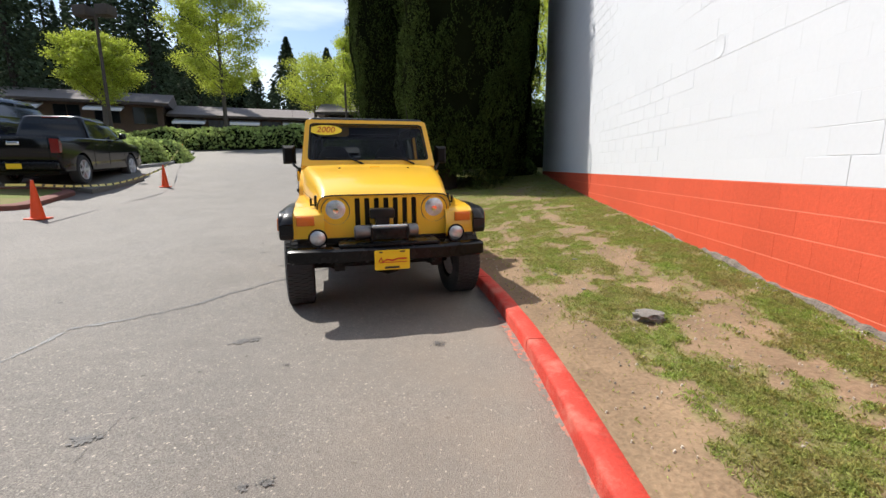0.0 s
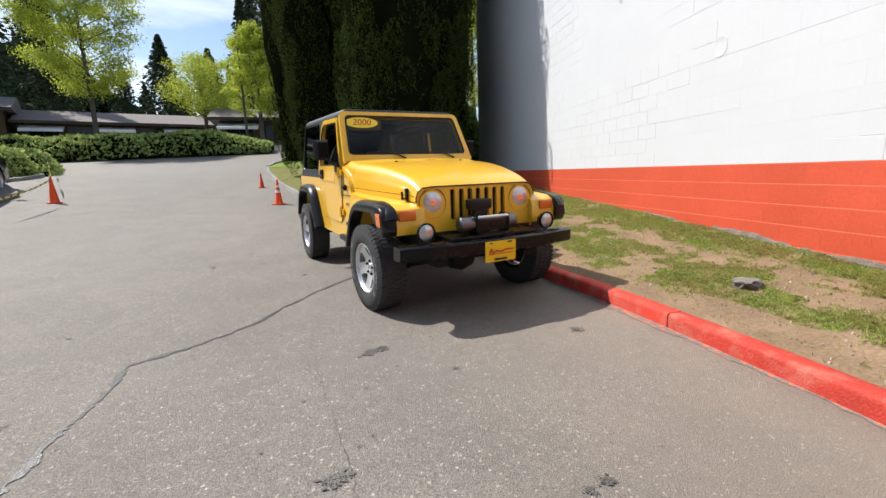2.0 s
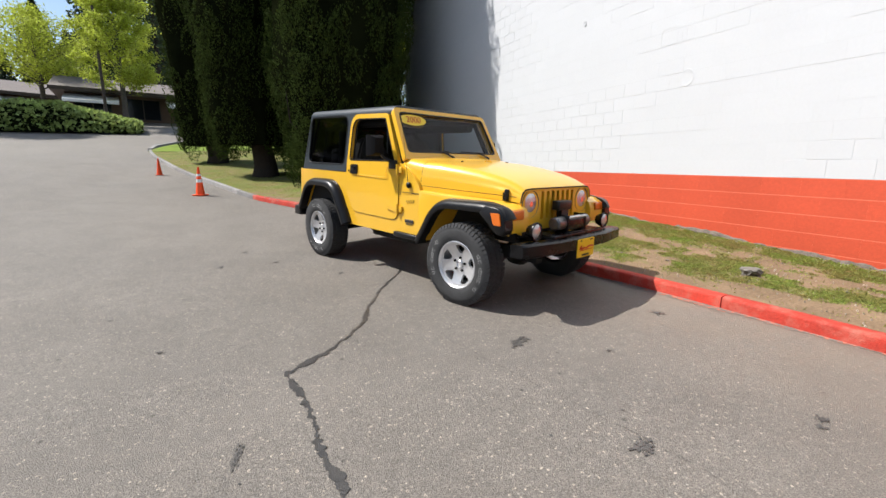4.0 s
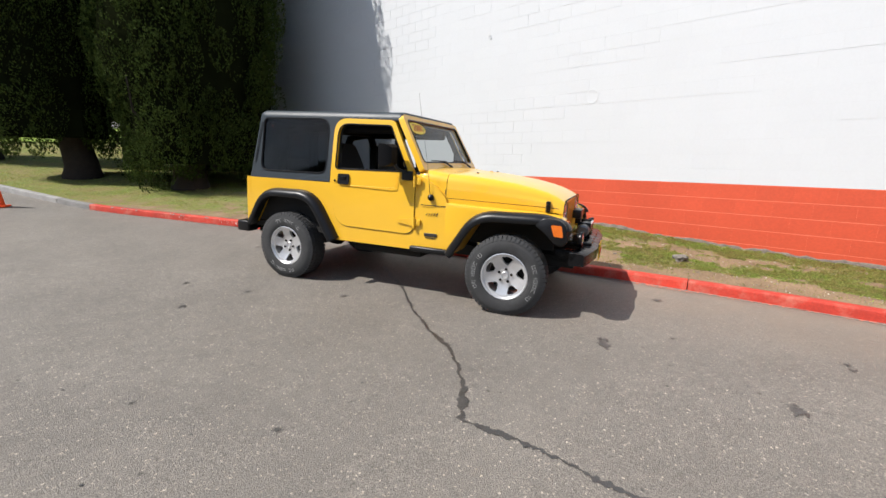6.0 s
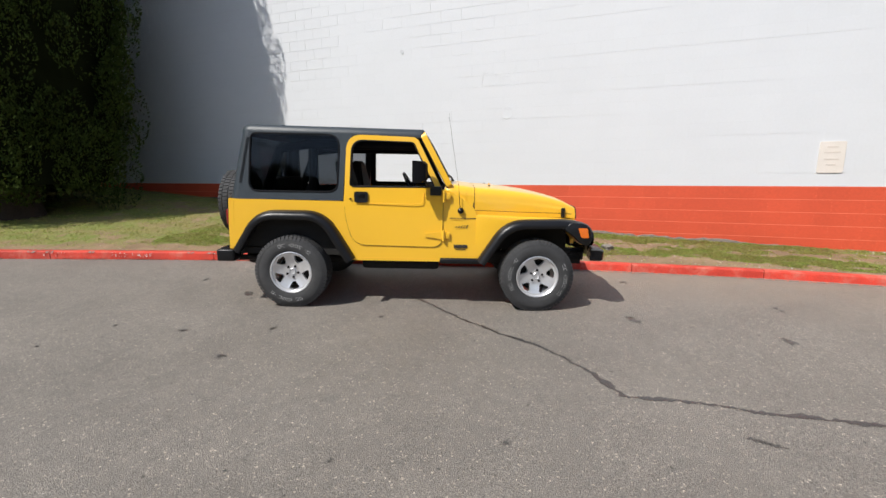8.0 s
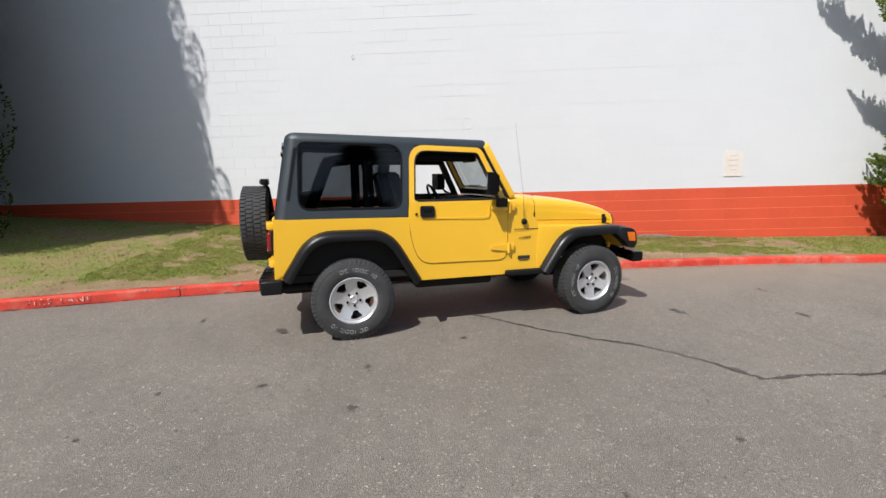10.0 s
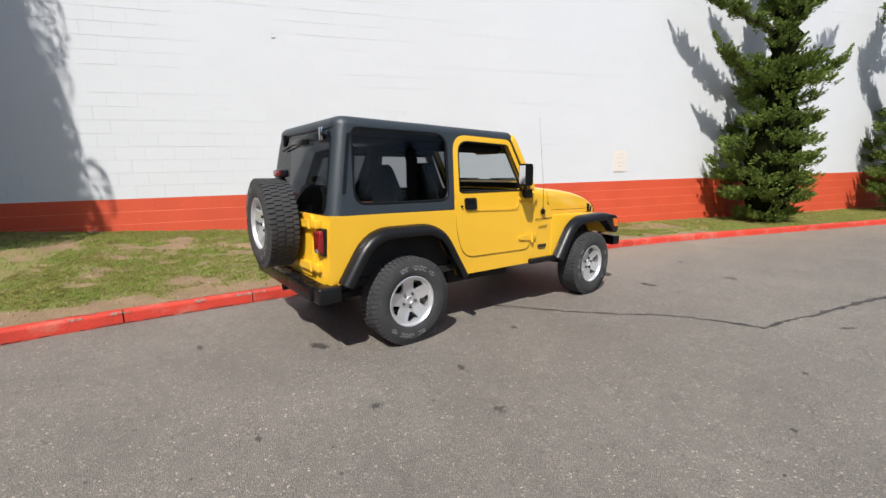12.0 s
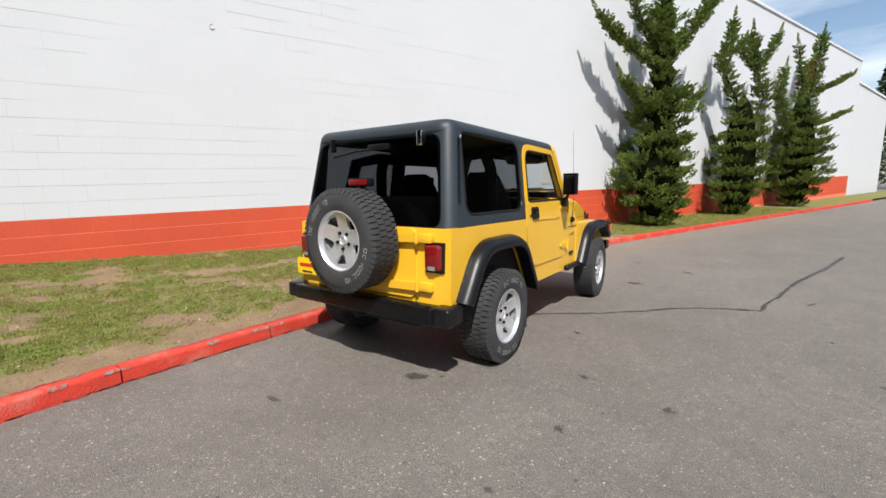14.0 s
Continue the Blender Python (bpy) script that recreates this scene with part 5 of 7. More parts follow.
# chassis, axles and tank
bm = bmesh.new()
for s in (-1, 1):
    box(bm, -0.60, 2.90, s * 0.40 - 0.04, s * 0.40 + 0.04, 0.40, 0.50)
box(bm, 0.62, 1.42, -0.48, 0.48, 0.315, 0.43, 0.03)
box(bm, -0.60, -0.14, -0.45, 0.45, 0.34, 0.52, 0.04)
box(bm, 0.30, 0.62, 0.20, 0.48, 0.36, 0.46, 0.04)
box(bm, 1.42, 1.80, -0.20, 0.20, 0.36, 0.50, 0.04)
part("chassis", bm, M_UNDER, car, "dark grimy chassis")
for x in (0.0, WB):
    bm = bmesh.new()
    tube(bm, [(x, -0.62, 0.35), (x, 0.62, 0.35)], 0.045, 10)
    lathe(bm, [(0.0, -0.13), (0.11, -0.1), (0.14, 0.0), (0.11, 0.1), (0.0, 0.13)], 16, Matrix.Translation((x, 0.05, 0.35)))
    for s in (-1, 1):
        tube(bm, [(x, s * 0.42, 0.36), (x, s * 0.42, 0.60)], 0.05, 10)
        tube(bm, [(x + (0.5 if x < 1 else -0.5), s * 0.38, 0.42), (x, s * 0.45, 0.31)], 0.022, 6)
    part("axle", bm, M_UNDER, car)
bm = bmesh.new()
tube(bm, [(0.9, -0.30, 0.40), (0.2, -0.46, 0.42), (-0.3, -0.50, 0.43), (-0.66, -0.52, 0.42)], 0.03, 8)
part("exhaust_pipe", bm, M_UNDER, car)
# badges low on the cowl side: raised dark marks
for s in (-1, 1):
    bm = bmesh.new()
    y = s * 0.744
    box(bm, 1.570, 1.700, y - 0.003, y + 0.003, 0.600, 0.632, 0.003, 1)
    box(bm, 1.585, 1.685, y - 0.002, y + 0.002, 0.586, 0.591)
    part("badge", bm, M_INK_K, car, "small dark raised badge", 0)
    bm = bmesh.new()
    y = s * 0.7424
    for k in range(8):
        box(bm, 1.53 + k * 0.032, 1.554 + k * 0.032, y - 0.0004, y + 0.0004, 0.884, 0.894)
    for k in range(5):
        x0 = 1.58 + k * 0.026
        loop_faces(bm, [[(x0, y - d, 0.795), (x0 + 0.009, y - d, 0.795), (x0 + 0.022, y - d, 0.815 + 0.003 * k), (x0 + 0.013, y - d, 0.815 + 0.003 * k)] for d in (-0.0004, 0.0004)])
    tagged(part("decal_bar", bm, M_INK_K, car, "dark worn decal lettering", 0), kind="stuff")


# ---- wheels ----
def build_wheel(place, spin, name="wheel", label="silver five-spoke alloy wheel with all-terrain tyre"):
    """A road wheel under the car; its outer face looks along the local +y axis of place."""
    bm = bmesh.new()
    lathe(bm, [(0.205, 0.098), (0.205, 0.106), (0.197, 0.109), (0.188, 0.100), (0.182, 0.06), (0.172, -0.09), (0.168, -0.09)], 48)
    bf = bmesh.new()
    NA, radii = 160, [0.030, 0.055, 0.080, 0.095, 0.101, 0.108, 0.118, 0.130, 0.142, 0.154, 0.162, 0.168, 0.173, 0.188]
    rings = []
    for i, r in enumerate(radii):
        dish = 0.055 + 0.030 * min(1, max(0, (r - 0.075) / 0.10)) ** 1.2
        rings.append([bf.verts.new((r * math.cos(2 * math.pi * k / NA), dish, r * math.sin(2 * math.pi * k / NA))) for k in range(NA)])
    for i in range(len(radii) - 1):
        for k in range(NA):
            ph = ((k + 0.5) / NA * 5) % 1.0
            rm = (radii[i] + radii[i + 1]) / 2
            half = np.interp(rm, [0.096, 0.102, 0.125, 0.155, 0.165, 0.172], [0.0, 0.13, 0.20, 0.27, 0.23, 0.0])
            if abs(ph - 0.5) < half:
                continue
            bf.faces.new((rings[i][k], rings[i][(k + 1) % NA], rings[i + 1][(k + 1) % NA], rings[i + 1][k]))
    bmesh.ops.delete(bf, geom=[v for v in bf.verts if not v.link_faces], context="VERTS")
    bmesh.ops.recalc_face_normals(bf, faces=bf.faces)
    bmesh.ops.solidify(bf, geom=bf.faces[:], thickness=0.022)
    tmp = bpy.data.meshes.new("tmp")
    bf.to_mesh(tmp)
    bf.free()
    bm.from_mesh(tmp)
    bpy.data.meshes.remove(tmp)
    wheel = part(name, bm, M_ALLOY, car, label, 40)
    wheel.matrix_basis = place @ spin
    bm = bmesh.new()
    prof = [(0.192, -0.105), (0.215, -0.115), (0.29, -0.118), (0.325, -0.108), (0.341, -0.092), (0.344, -0.06), (0.344, 0.06), (0.341, 0.092), (0.325, 0.108), (0.29, 0.118), (0.25, 0.119), (0.215, 0.113), (0.200, 0.104), (0.196, 0.09)]
    lathe(bm, prof, 56)
    # tread blocks, the outer rows running down over the shoulder
    n = 56
    for k in range(n):
        t0 = 2 * math.pi * k / n
        for j, (y0, y1, sh) in enumerate(((-0.102, -0.064, 0.0), (-0.056, -0.006, 0.5), (0.006, 0.056, 0.2), (0.064, 0.102, 0.7))):
            t, w = t0 + sh * 2 * math.pi / n, 2 * math.pi / n * 0.40
            lower, upper = [], []
            for tt, yy in ((t - w, y0), (t + w * 0.8, y0), (t + w, y1), (t - w * 0.8, y1)):
                lower.append(bm.verts.new((0.33 * math.cos(tt), yy, 0.33 * math.sin(tt))))
                upper.append(bm.verts.new((0.351 * math.cos(tt), yy, 0.351 * math.sin(tt))))
            bm.faces.new(upper)
            for i in range(4):
                bm.faces.new((lower[i], lower[(i + 1) % 4], upper[(i + 1) % 4], upper[i]))
            if j in (0, 3):
                yo = y0 if j == 0 else y1
                sg = -1 if j == 0 else 1
                q = [bm.verts.new((r * math.cos(tt), yy, r * math.sin(tt))) for r, yy, tt in ((0.351, yo, t - w), (0.351, yo, t + w), (0.316, sg * 0.1155, t + w * 0.85), (0.316, sg * 0.1155, t - w * 0.85))]
                bm.faces.new(q)
                for a0, a1 in ((0, 3), (1, 2)):
                    p0, p1 = q[a0].co, q[a1].co
                    c = bm.verts.new((p0.x * 0.94, yo, p0.z * 0.94))
                    bm.faces.new((q[a0], q[a1], c))
    part("tyre", bm, M_RUBBER, wheel, "worn black all-terrain tyre", 30)
    # raised outline letters as plain frames round the sidewall
    bm = bmesh.new()
    for c0, cnt in ((math.pi / 2, 8), (3 * math.pi / 2, 8)):
        for k in range(cnt):
            a = c0 + (k - (cnt - 1) / 2) * 0.155
            for (a0, a1, r0, r1) in ((-0.05, 0.05, 0.2560, 0.2588), (-0.05, 0.05, 0.2830, 0.2858), (-0.05, -0.039, 0.2588, 0.2830), (0.039, 0.05, 0.2588, 0.2830)):
                if (k + int(a0 * 1000)) % 4 == 0:
                    continue
                bm.faces.new([bm.verts.new((r * math.cos(a + t), 0.1205, r * math.sin(a + t))) for r, t in ((r0, a0), (r0, a1), (r1, a1), (r1, a0))])
    tagged(part("sidewall_mark", bm, M_LETTER, wheel, "raised pale sidewall lettering worn to outlines", 0), kind="stuff")
    bm = bmesh.new()
    lathe(bm, [(0.034, 0.05), (0.033, 0.062), (0.029, 0.066), (0.027, 0.058), (0.0005, 0.058)], 20)
    part("centre_cap", bm, M_ALLOY, wheel)
    for k in range(5):
        t = 2 * math.pi * (k + 0.5) / 5
        bm = bmesh.new()
        lathe(bm, [(0.012, 0.05), (0.012, 0.066), (0.008, 0.070), (0.0005, 0.070)], 6, Matrix.Translation((0.057 * math.cos(t), 0, 0.057 * math.sin(t))))
        part("wheel_nut", bm, M_STEEL_B, wheel, "", 30)
    bm = bmesh.new()
    lathe(bm, [(0.0005, 0.0), (0.15, 0.0), (0.15, -0.02), (0.0005, -0.02)], 28)
    part("brake_disc", bm, M_UNDER, wheel, "dark brake disc")


for x, steer in ((0.0, 0), (WB, 3.0)):
    for s in (-1, 1):
        m = Matrix.Translation((x, s * TRACK, TYRE_R - 0.004)) @ Matrix.Rotation(radians(steer), 4, "Z") @ (Matrix() if s > 0 else Matrix.Rotation(math.pi, 4, "Z"))
        build_wheel(m, Matrix.Rotation(radians(20 + 31 * s + 40 * x), 4, "Y"))
build_wheel(Matrix.Translation((-0.80, -0.03, 0.955)) @ Matrix.Rotation(radians(90), 4, "Z"), Matrix.Rotation(radians(50), 4, "Y"), "spare_wheel", "spare alloy wheel bolted to the tailgate")
bm = bmesh.new()
box(bm, -0.72, -0.63, -0.15, 0.09, 0.85, 1.06, 0.02)
part("spare_carrier", bm, M_STEEL_B, car, "black spare wheel carrier")
bm = bmesh.new()
tube(bm, [(-0.66, -0.07, 1.05), (-0.69, -0.07, 1.28), (-0.72, -0.07, 1.335)], 0.018, 8)
box(bm, -0.745, -0.68, -0.17, 0.03, 1.315, 1.372, 0.014)
hb = part("high_brake_lamp", bm, M_BLACK, car, "black stalk with a red high brake lamp")
bm = bmesh.new()
box(bm, -0.752, -0.744, -0.155, 0.015, 1.325, 1.362, 0.003)
part("lens", bm, M_RED, hb)

# ---- trees ----
def trunk_mesh(pts, radii, seg=10):
    bm = bmesh.new()
    tube(bm, pts, radii, seg)
    return bm


def cypress(x, y, z, h, r, lean, seed, low, n, label):
    """A dense column of flat sprays: trunk, a few bare low limbs, a near-black core painted as inner shade and a lumpy
    crown with gaps.
    """
    rg = np.random.default_rng(seed)
    rd = random.Random(seed)
    t = tagged(empty("cypress_tree", Matrix.Translation((x, y, z))), label, "tree", "tall cypresses beside the wall")
    lx, ly = lean
    part("trunk", trunk_mesh([(0, 0, -0.2), (0.02, 0, 0.25), (lx * 0.15, ly * 0.15, 1.2), (lx * 0.55, ly * 0.55, h * 0.42), (lx, ly, h * 0.86)], [0.46, 0.36, 0.30, 0.18, 0.03], 12), M_BARK, t, "dark fissured trunk")
    for k in range(7):
        a = rd.uniform(0, 6.28)
        z0 = rd.uniform(0.5, 1.3)
        q = r * rd.uniform(0.32, 0.55)
        bm = trunk_mesh([(0.1 * math.cos(a), 0.1 * math.sin(a), z0), (q * 0.5 * math.cos(a), q * 0.5 * math.sin(a), z0 + 0.05), (q * math.cos(a), q * math.sin(a), z0 + 0.55), (q * 1.1 * math.cos(a + 0.1), q * 1.1 * math.sin(a + 0.1), z0 + 1.3)], [0.05, 0.035, 0.025, 0.012], 6)
        part("limb", bm, M_BARK, t)

    def rad(f, a):
        body = (0.76 + 0.24 * math.sin(min(1, f * 2.2) * math.pi / 2)) * (1 - (max(0, f - 0.68) / 0.325) ** 1.7) if f < 0.99 else 0.04
        lump = 1 + 0.20 * noise.noise(Vector((math.cos(a) * 2.0, math.sin(a) * 2.0, f * h * 0.45 + seed))) + 0.18 * noise.noise(Vector((math.cos(a) * 5, math.sin(a) * 5, f * h * 0.9 + seed)))
        return r * body * lump

    def axis(f):
        k = min(1.0, 0.45 + f * 0.72)
        return lx * k, ly * k

    # core shell: the crown's inner shade put into a near-black colour
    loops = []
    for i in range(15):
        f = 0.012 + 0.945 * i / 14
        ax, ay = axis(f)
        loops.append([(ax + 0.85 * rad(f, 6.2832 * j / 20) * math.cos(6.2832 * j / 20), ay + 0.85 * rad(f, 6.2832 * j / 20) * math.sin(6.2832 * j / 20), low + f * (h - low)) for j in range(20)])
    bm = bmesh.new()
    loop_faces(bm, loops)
    part("crown_shade_core", bm, M_LEAF_SHADE, t, "near-black core painted as the crown's inner shade", 60)
    # upswept plumes, each a pointed mass of sprays
    cs, ds = [], []
    m = 300
    for k in range(n // m):
        f = rg.random() ** 1.1
        a = rg.uniform(0, 6.2832)
        ax, ay = axis(f)
        size = rg.uniform(0.6, 1.25)
        rr = rad(f, a) * rg.uniform(0.80, 0.97)
        out = np.array((math.cos(a), math.sin(a), 0.0))
        c = np.array((ax, ay, low + f * (h - low))) + out * (rr - 0.10)
        u, th = rg.random(m), rg.uniform(0, 6.2832, m)
        w = 0.30 * size * np.sin(np.pi * np.clip(u * 0.85 + 0.12, 0, 1)) ** 0.8
        side = np.array((-math.sin(a), math.cos(a), 0.0))
        pts = c + np.outer(w * np.cos(th), side) + np.outer(w * np.sin(th) * 0.8 + 0.13 * u ** 2 * size, out)
        pts[:, 2] += (u - 0.35) * 1.05 * size + rg.normal(0, 0.03, m) - (0.1 * rg.random() if f < 0.10 else 0)
        d = np.outer(np.cos(th) * 0.45, side) + np.outer(np.sin(th) * 0.35 + 0.25, out)
        d[:, 2] += 0.75
        cs.append(pts)
        ds.append(d)
    ob = leaf_mesh("crown", np.concatenate(cs), np.concatenate(ds), 0.068, M_CYP, rg, aspect=2.4, jitter=0.45)
    ob.parent = t
    ob["label"] = "dense dark green sprays"


cypress(-1.15, 13.15, 0.62, 12.5, 2.18, (0.80, 0.95), 3, 0.40, 250000, "broad dark green cypress with a thick brown trunk by the kerb")
cypress(-2.75, 15.9, 0.84, 13.5, 1.55, (-0.70, 0.45), 7, 0.75, 140000, "tall dark cypress with bare low limbs on the grass")
# added out of sight behind the first, to cast shade on the wall's end
cypress(0.72, 16.35, 0.98, 11.5, 1.38, (0.0, 0.2), 17, 0.4, 60000, "hidden cypress added to shade the end of the wall")
# added to close off the bright gap between the first two cypresses
cypress(-0.9, 18.8, 1.1, 12.5, 1.8, (0.0, 0.2), 23, 1.2, 60000, "dark cypress added behind the row to fill a gap")
cypress(-4.30, 20.0, 1.15, 14.0, 1.25, (-0.60, 0.55), 12, 0.5, 90000, "tall narrow dark cypress at the far end of the row")


def juniper(x, y, z, limbs, skirt, seed, label, brown=()):
    """A twisted juniper: leaning limbs clothed in tufts that point upwards, dense and rounded near the ground."""
    rg = np.random.default_rng(seed)
    t = tagged(empty("juniper_tree", Matrix.Translation((x, y, z))), label, "tree", "twisted junipers against the wall")
    part("trunk", trunk_mesh([(0, 0, -0.15), (0.03, 0.02, 0.5), (0, 0.05, 1.4), (0.05, 0, 2.6)], [0.14, 0.11, 0.09, 0.06]), M_BARK, t, "short twisted trunk")
    cs, ds, bs, bd = [], [], [], []

    def tuft(c, d, length, dead):
        """One foxtail: a pointed spray that curls upwards at its tip."""
        m = int(46 * length / 0.3)
        u = rg.random(m) ** 0.8
        w = 0.085 * (1 - 0.8 * u) * (length / 0.35) ** 0.5
        s = rg.normal(0, 1, (m, 3))
        s /= np.linalg.norm(s, axis=1, keepdims=True)
        pts = c + np.outer((u - 0.2) * length, d) + s * w[:, None]
        pts[:, 2] += 0.35 * length * u ** 2
        (bs if dead else cs).append(pts)
        (bd if dead else ds).append(np.tile(d, (m, 1)) * 0.9 + s * 0.3 + np.array((0, 0, 0.3)))

    def pad(c, out, size, dead=False):
        """A flat layered clump: foxtails fanned out from one twig, with a clear gap below."""
        out = np.array((out[0], out[1], 0.0))
        out /= np.linalg.norm(out) + 1e-9
        side = np.array((-out[1], out[0], 0.0))
        for j in range(int(24 * size / 0.45)):
            a = rg.normal(0, 0.75)
            q = size * rg.uniform(0.05, 0.75)
            d = out * math.cos(a) + side * math.sin(a)
            p = c + d * q * np.array((1, 1, 0)) + np.array((0, 0, rg.uniform(-0.07, 0.13) * size / 0.45 + 0.08 * q))
            d = d + np.array((0, 0, rg.uniform(0.05, 0.45)))
            tuft(p, d / np.linalg.norm(d), rg.uniform(0.11, 0.24) * (0.6 + 0.8 * size), dead)

    for li, (pts, width) in enumerate(limbs):
        P = [np.array(p, float) for p in pts]
        part("limb", trunk_mesh([tuple(p) for p in P], [0.042 - 0.034 * i / (len(P) - 1) for i in range(len(P))], 7), M_BARK, t)
        total = sum(np.linalg.norm(b - a) for a, b in zip(P, P[1:]))
        steps = max(9, int(total / 0.062))
        turn = rg.uniform(0, 6.28)
        for k in range(steps):
            u = (k + 0.5) / steps * (len(P) - 1)
            i = min(len(P) - 2, int(u))
            c = P[i] + (P[i + 1] - P[i]) * (u - i)
            fl = u / (len(P) - 1)
            w = width * (1 - 0.60 * fl ** 1.3) * rg.uniform(0.6, 1.15)
            turn += 2.2 + rg.uniform(-0.5, 0.5)
            out = np.array((math.cos(turn), math.sin(turn), 0.0))
            dead = li in brown and fl > 0.35 and rg.random() < 0.75
            pad(c + out * w * 0.10, out, max(0.15, w * 0.66), dead)
        d = P[-1] - P[-2]
        for j in range(3):
            tuft(P[-1] + d * 0.04 * j, d / np.linalg.norm(d), 0.40, False)
    zs, rs2 = [q[0] for q in skirt], [q[1] for q in skirt]
    for k in range(int((zs[-1] - 0.2) / 0.40)):
        zc = 0.12 + 0.40 * k
        rr = 0.80 * float(np.interp(zc, zs, rs2))
        cnt = max(3, int(6.2832 * rr / 0.40))
        for j in range(cnt):
            a = 6.2832 * (j + rg.uniform(-0.4, 0.4)) / cnt + k * 1.1
            lump = 1 + (0.50 + 0.09 * zc) * noise.noise(Vector((math.cos(a) * 1.7, math.sin(a) * 1.7, zc * 1.2 + seed)))
            if rg.random() < 0.08 + 0.07 * max(0.0, zc - 1.6):
                continue
            out = np.array((math.cos(a), math.sin(a), 0.0))
            size = min(rr * 0.85, rg.uniform(0.34, 0.60))
            pad(out * max(0.02, rr * lump - size * 0.8) + np.array((0, 0, zc + rg.uniform(-0.09, 0.09))), out, size)
    # heart of the bush and of its limbs, with inner shade painted as near black
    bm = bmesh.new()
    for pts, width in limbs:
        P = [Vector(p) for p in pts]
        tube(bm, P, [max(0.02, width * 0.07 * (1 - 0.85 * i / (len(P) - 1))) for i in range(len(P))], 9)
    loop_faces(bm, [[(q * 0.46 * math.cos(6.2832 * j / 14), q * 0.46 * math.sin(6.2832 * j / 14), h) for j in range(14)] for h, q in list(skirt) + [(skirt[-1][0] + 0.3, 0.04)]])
    part("crown_shade_core", bm, M_LEAF_SHADE, t, "near-black core painted as the crown's inner shade", 60)
    ob = leaf_mesh("crown", np.concatenate(cs), np.concatenate(ds), 0.058, M_HOLLY, rg, aspect=2.2, jitter=0.45)
    ob.parent = t
    ob["label"] = "tufted bright and dark green sprays"
    if bs:
        ob = leaf_mesh("dead_foliage", np.concatenate(bs), np.concatenate(bd), 0.058, M_BROWN_L, rg, aspect=2.0, jitter=0.6)
        ob.parent = t
        ob["label"] = "dead rusty brown sprays"


# limbs in metres from the foot of each trunk; the row runs along the wall, so they spread mostly along y
juniper(1.25, -3.45, 0.10, [
    ([(0, 0, 3.9), (0.1, 1.2, 4.3), (0.2, 1.8, 4.6), (0.3, 2.3, 4.95)], 0.40),
    ([(0, 0.2, 4.6), (0.1, 0.9, 5.0), (0.1, 1.4, 5.6)], 0.42),
    ([(0, -0.1, 4.2), (-0.3, -0.9, 5.1), (-0.5, -1.5, 5.8), (-0.6, -2.0, 6.6)], 0.44),
    ([(0, 0.1, 4.2), (0, 0.2, 5.4), (0, 0.2, 7.0)], 0.62),
    ([(0, 0, 2.8), (0.1, 1.0, 3.2), (0.1, 1.6, 3.6)], 0.40),
    ([(0, 0, 2.8), (-0.3, -0.7, 3.1), (-0.4, -1.1, 3.4)], 0.36)],
    [(0.05, 0.60), (0.40, 0.92), (0.9, 1.08), (1.5, 1.12), (2.2, 1.04), (2.5, 0.72), (2.75, 0.66), (3.0, 1.00), (3.3, 0.86), (3.6, 0.45), (3.9, 0.70), (4.1, 0.36), (4.35, 0.62), (4.7, 0.30), (5.2, 0.50), (5.6, 0.25), (6.2, 0.2)], 21, "large twisted green juniper against the white wall")
juniper(1.30, -8.7, 0.06, [
    ([(0, -0.1, 2.3), (0.05, 0.4, 3.7), (0.15, 1.1, 4.4), (0.2, 1.3, 4.95), (0.1, 1.0, 5.5), (0.1, 0.9, 6.0)], 0.46),
    ([(0, -0.3, 2.3), (-0.15, -1.2, 3.9), (-0.05, -0.7, 4.8), (0, -0.45, 5.3), (0, -0.36, 5.8)], 0.50),
    ([(0.1, 1.0, 5.0), (0, 0.7, 5.2), (0, 0.35, 5.5)], 0.26),
    ([(-0.05, -0.9, 4.8), (-0.15, -1.6, 5.5), (-0.2, -1.95, 6.0)], 0.32),
    ([(0, -0.4, 4.8), (0.1, 0.0, 5.1), (0.1, 0.1, 5.3)], 0.24)],
    [(0.05, 0.50), (0.40, 0.86), (1.0, 1.0), (1.8, 1.02), (2.5, 0.95), (2.9, 0.80), (3.6, 0.45)], 22, "twisted two-stemmed juniper against the white wall")
juniper(1.35, -14.6, 0.02, [
    ([(0, -0.3, 2.2), (0, -0.6, 3.6), (0, -0.9, 4.9), (-0.05, -1.2, 6.1), (-0.1, -1.4, 6.95)], 0.66),
    ([(-0.1, -1.0, 4.6), (-0.4, -2.2, 5.0), (-0.7, -3.4, 5.5)], 0.34),
    ([(-0.1, -1.0, 3.3), (-0.4, -2.2, 3.55), (-0.7, -3.4, 3.95)], 0.34),
    ([(0, 0.3, 2.4), (0.15, 1.5, 3.7), (0.25, 1.9, 4.5), (0.2, 1.6, 5.3)], 0.50),
    ([(0, 0.6, 4.0), (0, 0.0, 5.1), (0, -0.7, 5.8)], 0.40),
    ([(0, 0.3, 4.9), (0, 0.6, 5.5), (0.05, 0.9, 6.2)], 0.30)],
    [(0.05, 0.50), (0.40, 0.95), (1.0, 1.15), (2.0, 1.25), (2.7, 1.18), (3.3, 0.9), (4.2, 0.5)], 23, "twisted juniper with rusty dead limbs against the wall", (4,))


